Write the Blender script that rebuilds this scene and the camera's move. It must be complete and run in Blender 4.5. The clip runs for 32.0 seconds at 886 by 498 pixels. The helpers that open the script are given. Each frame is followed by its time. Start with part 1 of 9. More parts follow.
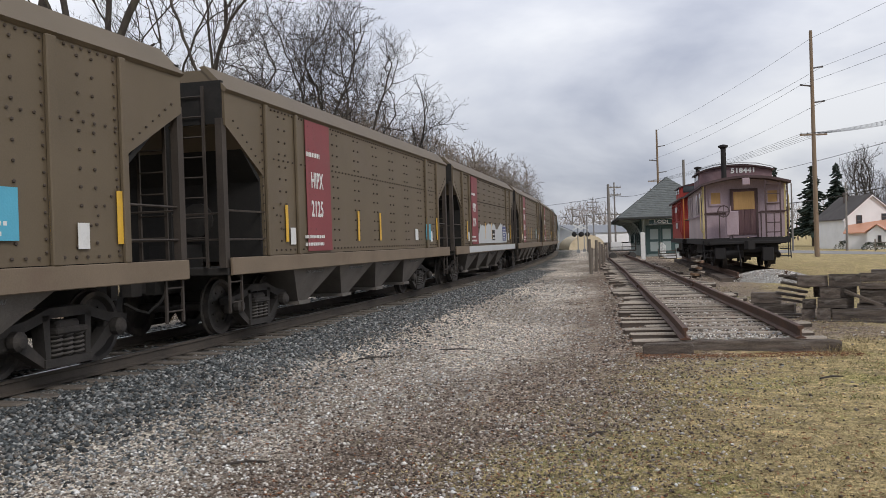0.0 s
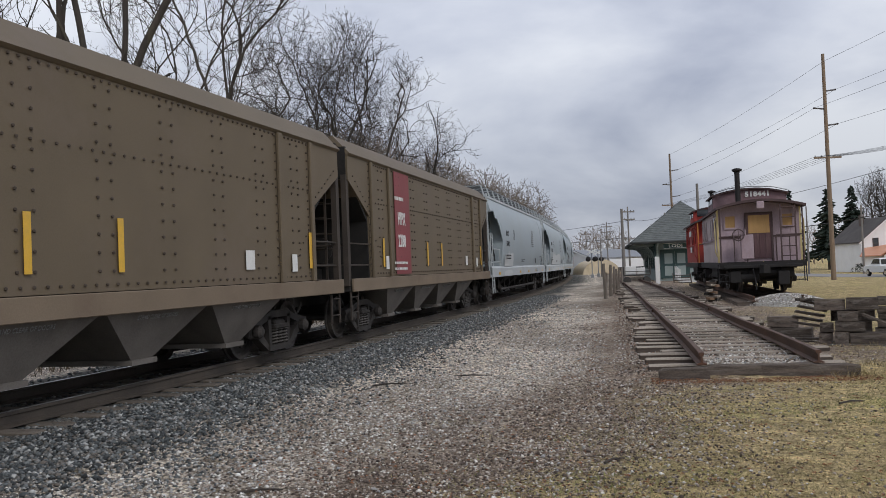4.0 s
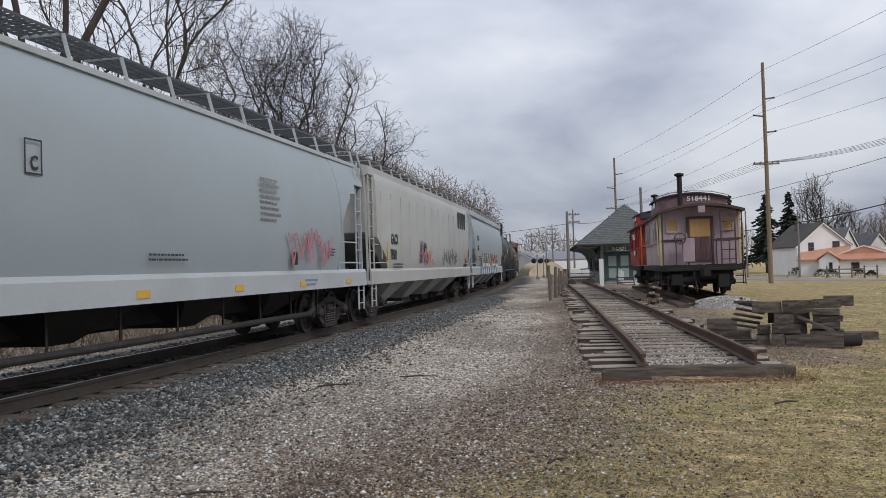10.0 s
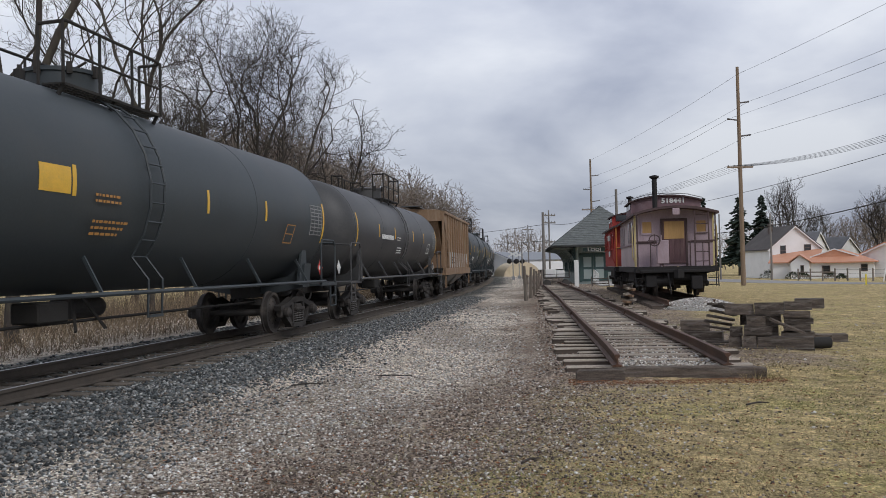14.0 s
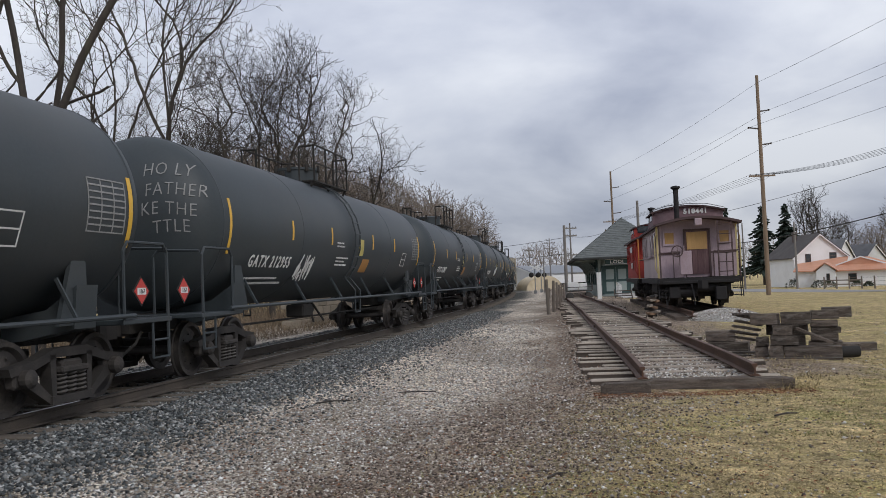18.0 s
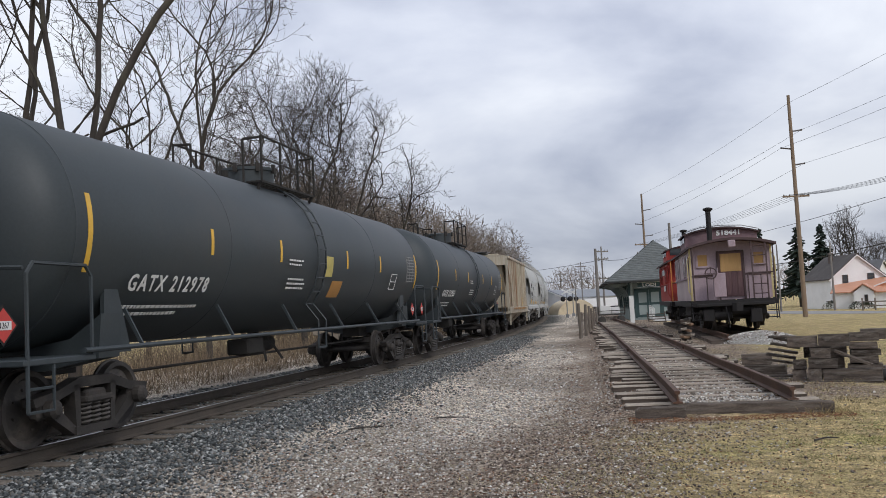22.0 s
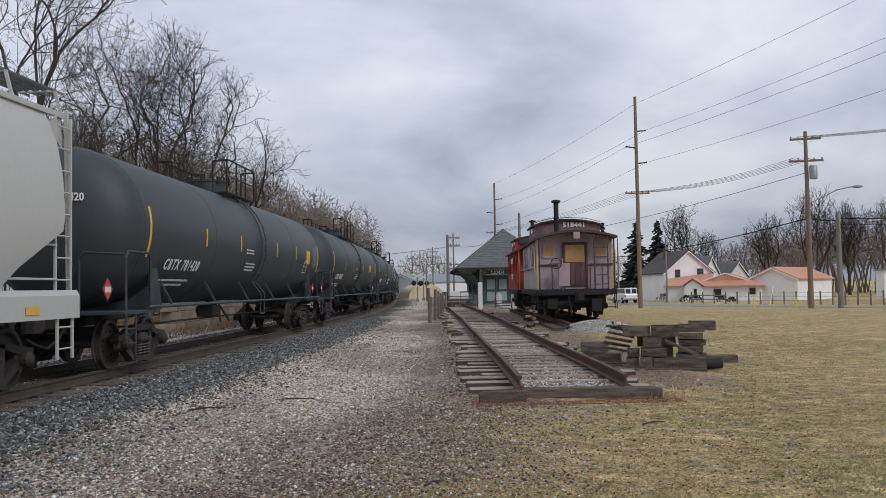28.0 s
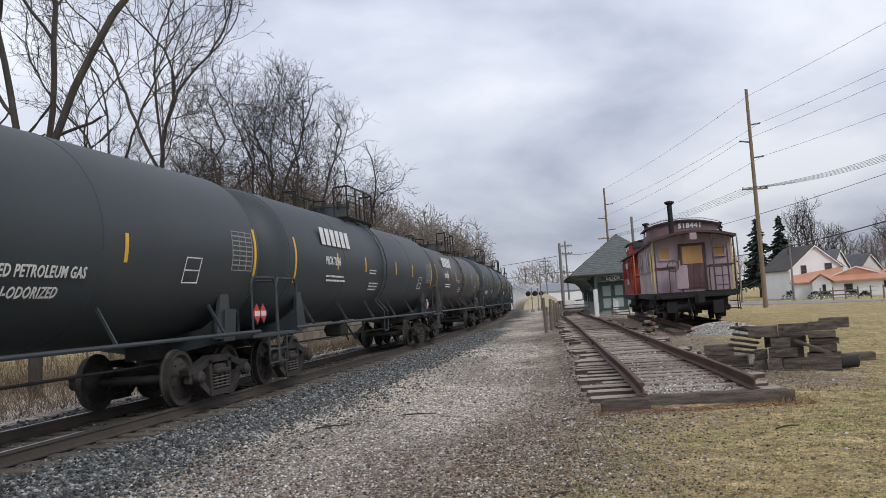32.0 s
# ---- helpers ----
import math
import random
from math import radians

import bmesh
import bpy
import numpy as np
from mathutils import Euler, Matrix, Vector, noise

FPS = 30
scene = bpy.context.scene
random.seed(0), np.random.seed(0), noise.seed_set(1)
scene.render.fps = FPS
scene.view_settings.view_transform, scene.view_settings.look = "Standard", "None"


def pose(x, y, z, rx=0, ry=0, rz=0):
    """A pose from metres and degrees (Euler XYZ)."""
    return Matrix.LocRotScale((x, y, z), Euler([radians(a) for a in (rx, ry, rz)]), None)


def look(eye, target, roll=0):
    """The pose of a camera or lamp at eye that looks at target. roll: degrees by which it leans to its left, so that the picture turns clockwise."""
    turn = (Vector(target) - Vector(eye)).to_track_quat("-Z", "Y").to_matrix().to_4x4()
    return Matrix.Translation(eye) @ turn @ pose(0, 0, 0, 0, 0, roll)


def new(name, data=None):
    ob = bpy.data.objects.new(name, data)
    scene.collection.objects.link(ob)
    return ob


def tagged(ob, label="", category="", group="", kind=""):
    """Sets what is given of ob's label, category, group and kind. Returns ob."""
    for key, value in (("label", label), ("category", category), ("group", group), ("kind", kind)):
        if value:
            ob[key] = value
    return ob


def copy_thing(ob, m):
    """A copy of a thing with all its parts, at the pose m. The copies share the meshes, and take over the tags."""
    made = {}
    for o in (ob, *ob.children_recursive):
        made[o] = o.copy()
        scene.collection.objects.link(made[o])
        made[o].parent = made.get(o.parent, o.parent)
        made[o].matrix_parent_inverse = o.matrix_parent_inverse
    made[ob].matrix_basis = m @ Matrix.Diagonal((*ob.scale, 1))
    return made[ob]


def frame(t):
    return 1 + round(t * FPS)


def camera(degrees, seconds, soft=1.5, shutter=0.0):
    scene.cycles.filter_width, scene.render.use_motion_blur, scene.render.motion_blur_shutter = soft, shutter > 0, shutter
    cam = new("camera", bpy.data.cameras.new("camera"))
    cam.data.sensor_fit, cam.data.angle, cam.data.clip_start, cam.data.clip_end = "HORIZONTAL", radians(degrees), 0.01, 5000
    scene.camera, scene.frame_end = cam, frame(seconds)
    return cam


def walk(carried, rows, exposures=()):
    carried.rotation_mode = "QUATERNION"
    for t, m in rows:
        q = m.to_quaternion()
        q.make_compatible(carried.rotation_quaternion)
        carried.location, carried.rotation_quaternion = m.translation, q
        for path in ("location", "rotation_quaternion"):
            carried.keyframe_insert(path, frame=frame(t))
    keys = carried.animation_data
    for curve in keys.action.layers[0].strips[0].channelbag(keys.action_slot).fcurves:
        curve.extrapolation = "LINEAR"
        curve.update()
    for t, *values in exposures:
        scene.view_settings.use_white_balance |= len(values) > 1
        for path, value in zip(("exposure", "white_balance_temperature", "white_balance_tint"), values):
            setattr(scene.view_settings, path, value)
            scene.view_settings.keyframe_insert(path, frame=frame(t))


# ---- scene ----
# ---- camera ----
cam = camera(53.85, 32.0, soft=0.75)
EYE = (0.0, 0.0, 1.62)
# seconds, pitch, roll, yaw in degrees
TURNS = [
    (0.0, -0.35, 1.89, -0.55),
    (0.5, -0.09, 1.85, 0.16),
    (1.0, -0.01, 2.10, 0.79),
    (1.5, 0.25, 2.52, 0.54),
    (2.0, 0.64, 2.75, 0.36),
    (2.5, 0.99, 2.70, 0.61),
    (3.0, 1.18, 2.59, 0.61),
    (3.5, 1.25, 2.43, 0.47),
    (5.5, 1.76, 2.03, 0.22),
    (6.0, 1.33, 2.29, 0.23),
    (6.5, 0.90, 2.36, 0.19),
    (7.0, 0.42, 2.47, 0.23),
    (7.5, 0.24, 2.76, 0.18),
    (8.0, 0.49, 2.68, -0.10),
    (8.5, 0.70, 2.44, -0.99),
    (9.0, 0.96, 2.02, -2.12),
    (9.5, 1.21, 1.93, -2.61),
    (10.0, 1.30, 1.82, -3.17),
    (10.5, 1.30, 1.78, -3.52),
    (11.0, 1.26, 1.45, -4.10),
    (11.5, 1.22, 1.33, -4.61),
    (12.0, 1.12, 1.19, -4.91),
    (12.5, 1.09, 1.14, -4.95),
    (13.0, 1.12, 1.14, -4.95),
    (13.5, 1.22, 1.23, -4.88),
    (14.0, 1.23, 1.31, -4.76),
    (14.5, 1.33, 1.54, -4.58),
    (16.5, 1.65, 1.53, -3.74),
    (17.0, 1.95, 1.45, -3.44),
    (17.5, 2.14, 1.79, -3.29),
    (18.0, 2.28, 2.39, -3.32),
    (18.5, 2.45, 2.46, -3.36),
    (19.0, 2.63, 2.51, -3.46),
    (19.5, 3.02, 2.46, -3.42),
    (20.0, 3.25, 2.34, -3.24),
    (20.5, 3.56, 2.47, -2.72),
    (21.0, 3.83, 2.65, -2.20),
    (21.5, 3.99, 2.78, -1.61),
    (22.0, 4.01, 2.91, -1.27),
    (22.5, 4.00, 2.78, -0.83),
    (23.0, 3.90, 2.83, -0.21),
    (23.5, 3.79, 2.71, 0.31),
    (24.0, 3.62, 2.55, 0.59),
    (24.5, 3.55, 2.34, 0.52),
    (25.0, 3.38, 2.15, 0.25),
    (25.5, 3.08, 1.96, -4.08),
    (26.0, 3.01, 1.63, -6.92),
    (26.5, 2.55, 1.28, -9.06),
    (28.5, 2.59, 1.22, -11.24),
    (29.0, 2.79, 1.94, -11.36),
    (29.5, 2.92, 2.66, -11.20),
    (30.0, 3.48, 3.36, -6.68),
    (30.5, 3.65, 3.86, -4.49),
    (31.0, 3.91, 4.23, -3.80),
    (31.5, 3.96, 4.11, -3.46),
    (32.0, 3.65, 3.91, -3.52),
]
# seconds, stops, kelvin, tint of the film camera's own adjustment
TONE = [(0, 0.28, 6500, 11), (1.0, 0.18, 6420, 11), (2.5, 0.05, 6300, 11), (12, 0.08, 6280, 11), (17, 0.06, 6280, 11), (23, 0.25, 6280, 11), (26, 0.06, 6280, 11), (29, 0.08, 6260, 11), (32, 0.25, 6280, 11)]
walk(cam, [(t, pose(*EYE, 90 + p, r, y)) for t, p, r, y in TURNS], exposures=TONE)

# ---- light: a bright overcast sky with broken cloud ----
SUN_EL, SUN_AZ = radians(38), radians(150)


def make_world():
    w = bpy.data.worlds.new("overcast_sky")
    scene.world = w
    w.use_nodes = True
    nt = w.node_tree
    nt.nodes.clear()
    N, L = nt.nodes.new, nt.links.new
    out, bg = N("ShaderNodeOutputWorld"), N("ShaderNodeBackground")
    sky = N("ShaderNodeTexSky")
    sky.sky_type, sky.sun_disc, sky.sun_elevation, sky.sun_rotation = "NISHITA", False, SUN_EL, SUN_AZ
    tc = N("ShaderNodeTexCoord")
    sep = N("ShaderNodeSeparateXYZ")
    L(tc.outputs["Generated"], sep.inputs[0])
    # flat cloud layer: direction divided by its height
    hgt = N("ShaderNodeMath")
    hgt.operation = "MAXIMUM"
    L(sep.outputs["Z"], hgt.inputs[0])
    hgt.inputs[1].default_value = 0.0
    lift = N("ShaderNodeMath")
    lift.operation = "ADD"
    L(hgt.outputs[0], lift.inputs[0])
    lift.inputs[1].default_value = 0.42
    comb = N("ShaderNodeCombineXYZ")
    for i, ax in enumerate("XY"):
        dv = N("ShaderNodeMath")
        dv.operation = "DIVIDE"
        L(sep.outputs[ax], dv.inputs[0])
        L(lift.outputs[0], dv.inputs[1])
        L(dv.outputs[0], comb.inputs[i])
    n1 = N("ShaderNodeTexNoise")
    n1.inputs["Scale"].default_value, n1.inputs["Detail"].default_value = 1.9, 9.0
    n1.inputs["Roughness"].default_value, n1.inputs["Distortion"].default_value = 0.5, 0.25
    L(comb.outputs[0], n1.inputs["Vector"])
    ramp = N("ShaderNodeValToRGB")
    cr = ramp.color_ramp
    cr.elements[0].position, cr.elements[0].color = 0.34, (0.385, 0.415, 0.51, 1)
    cr.elements[1].position, cr.elements[1].color = 0.64, (0.84, 0.855, 0.885, 1)
    e = cr.elements.new(0.50)
    e.color = (0.63, 0.655, 0.725, 1)
    L(n1.outputs["Fac"], ramp.inputs[0])
    mix = N("ShaderNodeMix")
    mix.data_type = "RGBA"
    sc = N("ShaderNodeMix")
    sc.data_type, sc.blend_type = "RGBA", "MULTIPLY"
    sc.inputs["Factor"].default_value = 1.0
    L(sky.outputs[0], sc.inputs["A"])
    sc.inputs["B"].default_value = (0.1, 0.1, 0.1, 1)
    mix.inputs["Factor"].default_value = 0.90
    L(sc.outputs["Result"], mix.inputs["A"])
    L(ramp.outputs[0], mix.inputs["B"])
    # an overcast sky is dimmer towards the horizon
    gr = N("ShaderNodeMapRange")
    gr.interpolation_type = "SMOOTHSTEP"
    L(hgt.outputs[0], gr.inputs["Value"])
    gr.inputs["From Min"].default_value, gr.inputs["From Max"].default_value = 0.0, 0.34
    gr.inputs["To Min"].default_value, gr.inputs["To Max"].default_value = 0.74, 1.04
    dim = N("ShaderNodeMix")
    dim.data_type, dim.blend_type = "RGBA", "MULTIPLY"
    dim.inputs["Factor"].default_value = 1.0
    L(mix.outputs["Result"], dim.inputs["A"])
    L(gr.outputs[0], dim.inputs["B"])
    L(dim.outputs["Result"], bg.inputs["Color"])
    bg.inputs["Strength"].default_value = 1.0
    L(bg.outputs[0], out.inputs[0])


make_world()
sun = new("sun", bpy.data.lights.new("sun", "SUN"))
sun.data.energy, sun.data.angle, sun.data.color = 1.0, radians(14), (1.0, 0.96, 0.9)
sun.matrix_basis = look((math.sin(SUN_AZ) * 60, math.cos(SUN_AZ) * 60, 60 * math.tan(SUN_EL)), (0, 0, 0))
scene.view_settings.exposure = 0.0

# ---- materials ----
def mat(name, base, rough=0.7, metal=0.0, vary=0.12, scale=3.0, dirt=None, dirt_amt=0.35, fine=40.0, bump=0.15, stretch=(1, 1, 1), obj_rand=0.0, spec=0.4, wear=0.5):
    """Base colour with large stains and fine grain, in object space in metres."""
    m = bpy.data.materials.new(name)
    m.use_nodes = True
    nt = m.node_tree
    N, L = nt.nodes.new, nt.links.new
    bs = nt.nodes["Principled BSDF"]
    bs.inputs["Roughness"].default_value, bs.inputs["Metallic"].default_value = rough, metal
    bs.inputs["Specular IOR Level"].default_value = spec
    tc = N("ShaderNodeTexCoord")
    mp = N("ShaderNodeMapping")
    mp.inputs["Scale"].default_value = stretch
    L(tc.outputs["Object"], mp.inputs[0])
    big, small = N("ShaderNodeTexNoise"), N("ShaderNodeTexNoise")
    big.inputs["Scale"].default_value, big.inputs["Detail"].default_value = scale, 5
    small.inputs["Scale"].default_value, small.inputs["Detail"].default_value = fine, 3
    L(mp.outputs[0], big.inputs["Vector"])
    L(mp.outputs[0], small.inputs["Vector"])
    val = N("ShaderNodeMix")
    val.data_type = "FLOAT"
    val.inputs["Factor"].default_value = 0.4
    L(big.outputs["Fac"], val.inputs["A"])
    L(small.outputs["Fac"], val.inputs["B"])
    rng = N("ShaderNodeMapRange")
    L(val.outputs["Result"], rng.inputs["Value"])
    rng.inputs["From Min"].default_value, rng.inputs["From Max"].default_value = 0.3, 0.7
    rng.inputs["To Min"].default_value, rng.inputs["To Max"].default_value = 1 - vary, 1 + vary
    last = rng.outputs[0]
    if obj_rand:
        info = N("ShaderNodeObjectInfo")
        r2 = N("ShaderNodeMapRange")
        L(info.outputs["Random"], r2.inputs["Value"])
        r2.inputs["To Min"].default_value, r2.inputs["To Max"].default_value = 1 - obj_rand, 1 + obj_rand
        mu = N("ShaderNodeMath")
        mu.operation = "MULTIPLY"
        L(last, mu.inputs[0])
        L(r2.outputs[0], mu.inputs[1])
        last = mu.outputs[0]
    mul = N("ShaderNodeMix")
    mul.data_type, mul.blend_type = "RGBA", "MULTIPLY"
    mul.inputs["Factor"].default_value = 1.0
    mul.inputs["A"].default_value = (*base, 1)
    L(last, mul.inputs["B"])
    col = mul.outputs["Result"]
    if dirt:
        st = N("ShaderNodeTexNoise")
        st.inputs["Scale"].default_value, st.inputs["Detail"].default_value, st.inputs["Roughness"].default_value = scale * 0.7, 8, 0.68
        off = N("ShaderNodeMapping")
        off.inputs["Location"].default_value = (7.3, 2.1, 4.4)
        off.inputs["Scale"].default_value = stretch
        L(tc.outputs["Object"], off.inputs[0])
        L(off.outputs[0], st.inputs["Vector"])
        dr = N("ShaderNodeMapRange")
        L(st.outputs["Fac"], dr.inputs["Value"])
        dr.inputs["From Min"].default_value, dr.inputs["From Max"].default_value = wear, wear + 0.18
        dr.inputs["To Min"].default_value, dr.inputs["To Max"].default_value = 0.0, dirt_amt
        md = N("ShaderNodeMix")
        md.data_type = "RGBA"
        L(dr.outputs[0], md.inputs["Factor"])
        L(col, md.inputs["A"])
        md.inputs["B"].default_value = (*dirt, 1)
        col = md.outputs["Result"]
    L(col, bs.inputs["Base Color"])
    if bump:
        bp = N("ShaderNodeBump")
        bp.inputs["Strength"].default_value, bp.inputs["Distance"].default_value = bump, 0.02
        L(small.outputs["Fac"], bp.inputs["Height"])
        L(bp.outputs[0], bs.inputs["Normal"])
    return m


# ---- mesh building ----
class Shape:
    """Collects vertices and faces of one mesh."""

    def __init__(self):
        self.v, self.f = [], []

    def add(self, verts, faces):
        o = len(self.v)
        self.v += [tuple(p) for p in verts]
        self.f += [tuple(i + o for i in f) for f in faces]
        return self

    def box(self, x0, x1, y0, y1, z0, z1, c=0.0):
        if c <= 0:
            v = [(x, y, z) for x in (x0, x1) for y in (y0, y1) for z in (z0, z1)]
            return self.add(v, [(0, 1, 3, 2), (4, 6, 7, 5), (0, 4, 5, 1), (2, 3, 7, 6), (0, 2, 6, 4), (1, 5, 7, 3)])
        # chamfered along the long edges of the x direction, with small end chamfers
        ring = [(y0 + c, z0), (y1 - c, z0), (y1, z0 + c), (y1, z1 - c), (y1 - c, z1), (y0 + c, z1), (y0, z1 - c), (y0, z0 + c)]
        my, mz = (y0 + y1) / 2, (z0 + z1) / 2
        sy, sz = 1 - 2 * c / max(y1 - y0, 1e-6), 1 - 2 * c / max(z1 - z0, 1e-6)
        small = [(my + (y - my) * sy, mz + (z - mz) * sz) for y, z in ring]
        return self.loft([[(x0, y, z) for y, z in small], [(x0 + c, y, z) for y, z in ring], [(x1 - c, y, z) for y, z in ring], [(x1, y, z) for y, z in small]])

    def loft(self, rings, caps=True, closed=True):
        n = len(rings[0])
        v = [p for r in rings for p in r]
        f = []
        for k in range(len(rings) - 1):
            a, b = k * n, (k + 1) * n
            for i in range(n if closed else n - 1):
                j = (i + 1) % n
                f.append((a + i, a + j, b + j, b + i))
        if caps and closed:
            f.append(tuple(range(n - 1, -1, -1)))
            f.append(tuple((len(rings) - 1) * n + i for i in range(n)))
        return self.add(v, f)

    def prism(self, pts, a, b, axis="y"):
        """A flat outline, pushed from a to b along an axis; pts are the other two coordinates in x, y, z order."""
        put = {"x": lambda p, d: (d, p[0], p[1]), "y": lambda p, d: (p[0], d, p[1]), "z": lambda p, d: (p[0], p[1], d)}[axis]
        return self.loft([[put(p, a) for p in pts], [put(p, b) for p in pts]])

    def tube(self, p0, p1, r0, r1=None, n=8, caps=True):
        r1 = r0 if r1 is None else r1
        a, b = Vector(p0), Vector(p1)
        d = (b - a).normalized()
        u = d.orthogonal().normalized()
        w = d.cross(u)
        ring = lambda c, r: [tuple(c + (u * math.cos(t) + w * math.sin(t)) * r) for t in [2 * math.pi * i / n for i in range(n)]]
        return self.loft([ring(a, r0), ring(b, r1)], caps)

    def pipe(self, pts, r, n=6):
        ps = [Vector(p) for p in pts]
        rings, u = [], None
        for k, c in enumerate(ps):
            d = ((ps[k + 1] - c).normalized() if k + 1 < len(ps) else Vector()) + ((c - ps[k - 1]).normalized() if k else Vector())
            d.normalize()
            u = d.orthogonal().normalized() if u is None else (u - d * u.dot(d)).normalized()
            w = d.cross(u)
            rings.append([tuple(c + (u * math.cos(2 * math.pi * i / n) + w * math.sin(2 * math.pi * i / n)) * r) for i in range(n)])
        return self.loft(rings)

    def bar(self, p0, p1, w, h, up=(0, 0, 1)):
        """A straight bar of section w (sideways) by h (upwards)."""
        a, b = Vector(p0), Vector(p1)
        d = (b - a).normalized()
        s = d.cross(Vector(up))
        s = s.normalized() if s.length > 1e-6 else d.orthogonal().normalized()
        t = s.cross(d)
        q = [(-w / 2, -h / 2), (w / 2, -h / 2), (w / 2, h / 2), (-w / 2, h / 2)]
        return self.loft([[tuple(c + s * i + t * j) for i, j in q] for c in (a, b)])

    def lathe(self, prof, origin=(0, 0, 0), axis="z", n=24, caps=True):
        """prof: (radius, height) pairs round an axis through origin."""
        rings = []
        for r, h in prof:
            ring = []
            for i in range(n):
                t = 2 * math.pi * i / n
                c, s = math.cos(t) * r, math.sin(t) * r
                p = {"z": (c, s, h), "x": (h, c, s), "y": (s, h, c)}[axis]
                ring.append(tuple(p[k] + origin[k] for k in range(3)))
            rings.append(ring)
        return self.loft(rings, caps)

    def ball(self, c, r, n=6, sq=(1, 1, 1)):
        prof = [(math.sin(math.pi * k / n) * r + 1e-4, -math.cos(math.pi * k / n) * r) for k in range(n + 1)]
        k0 = len(self.v)
        self.lathe(prof, n=n * 2)
        for i in range(k0, len(self.v)):
            p = self.v[i]
            self.v[i] = (p[0] * sq[0] + c[0], p[1] * sq[1] + c[1], p[2] * sq[2] + c[2])
        return self

    def moved(self, m):
        self.v = [tuple(m @ Vector(p)) for p in self.v]
        return self

    def mesh(self, name, material, smooth=None):
        me = bpy.data.meshes.new(name)
        me.from_pydata(self.v, [], self.f)
        me.materials.append(material)
        if smooth is not None:
            me.shade_smooth()
            me.set_sharp_from_angle(angle=radians(smooth))
        me.update()
        return me


def part(name, shape, material, parent=None, label="", smooth=None, at=None):
    """One mesh object from a Shape (or from a ready mesh) under a thing or a part."""
    me = shape if isinstance(shape, bpy.types.Mesh) else shape.mesh(name, material, smooth)
    ob = new(name, me)
    if parent is not None:
        ob.parent = parent
    if at is not None:
        ob.matrix_basis = at
    if label:
        ob["label"] = label
    return ob


def thing(name, label, category, at=None, group="", kind=""):
    """An empty at the base of a thing that carries its parts."""
    ob = new(name)
    ob.empty_display_size = 0.3
    if at is not None:
        ob.matrix_basis = at
    return tagged(ob, label, category, group, kind)


TEXT_CACHE = {}


def text_mesh(words, size, material, depth=0.006, sx=1.0, bold=0.0, align="LEFT", space=1.0):
    """Lettering as a thin solid in the x-z plane, facing -y; its lower left corner at the origin."""
    key = (words, size, material.name, sx, bold, align, space)
    if key in TEXT_CACHE:
        return TEXT_CACHE[key]
    cu = bpy.data.curves.new("lettering", "FONT")
    cu.body, cu.size, cu.extrude, cu.offset, cu.align_x, cu.resolution_u = words, size, depth / 2, bold, align, 2
    cu.space_character = space
    ob = bpy.data.objects.new("lettering", cu)
    me = bpy.data.meshes.new_from_object(ob)
    bpy.data.objects.remove(ob)
    bpy.data.curves.remove(cu)
    me.transform(Matrix(((sx, 0, 0, 0), (0, 0, -1, 0), (0, 1, 0, 0), (0, 0, 0, 1))))
    me.materials.clear()
    me.materials.append(material)
    TEXT_CACHE[key] = me
    return me


def bars(lines, width, height, rows, rnd, gap=0.58):
    """Unreadable small print: rows of short bars in the x-z plane."""
    sh = Shape()
    rh = height / rows
    for k in range(rows):
        x = 0.0
        end = width * rnd.uniform(0.7, 1.0)
        z = height - (k + 1) * rh
        while x < end:
            w = min(rnd.uniform(0.05, 0.16) * lines, end - x)
            if w > 0.01:
                sh.box(x, x + w, -0.004, 0.0, z, z + rh * (1 - gap))
            x += w + 0.03
    return sh


# ---- terrain and track lines ----
def smooth01(x):
    x = min(1.0, max(0.0, x))
    return x * x * (3 - 2 * x)


def ground_z(x, y):
    d = math.hypot(x, y)
    az = math.degrees(math.atan2(x, y))
    return -0.75 * smooth01((d - 45) / 55) * smooth01((az - 13) / 8) * (1 if y > -20 else 0)


RAIL_Z = 0.24
_s = np.arange(-560.0, 760.0, 0.25)
_w = 1 / (1 + np.exp(-(_s - 48.6) / 12.96))
_k = np.where(_s < -60, 0.0, 0.0015616 * (1 - _w) + 0.0008677 * _w)
_a = radians(15.13) - np.cumsum(_k) * 0.25
_i0 = int(560 / 0.25)
_a = _a - (_a[_i0] - radians(15.13))
_x = np.concatenate([[0], np.cumsum(np.sin(_a[:-1]) * 0.25)])
_y = np.concatenate([[0], np.cumsum(np.cos(_a[:-1]) * 0.25)])
_x, _y = _x - _x[_i0] - 5.715, _y - _y[_i0] + 9.72


def main_line(s, side=0.0):
    """A point on the main track's centre line, s metres along it; side: metres to the right. Also its heading (radians, right of +y)."""
    x, y, a = float(np.interp(s, _s, _x)), float(np.interp(s, _s, _y)), float(np.interp(s, _s, _a))
    return x + math.cos(a) * side, y - math.sin(a) * side, a


def travelled(t):
    return 14.372 * t + 0.01502 * t * t - 1.592e-5 * t ** 3

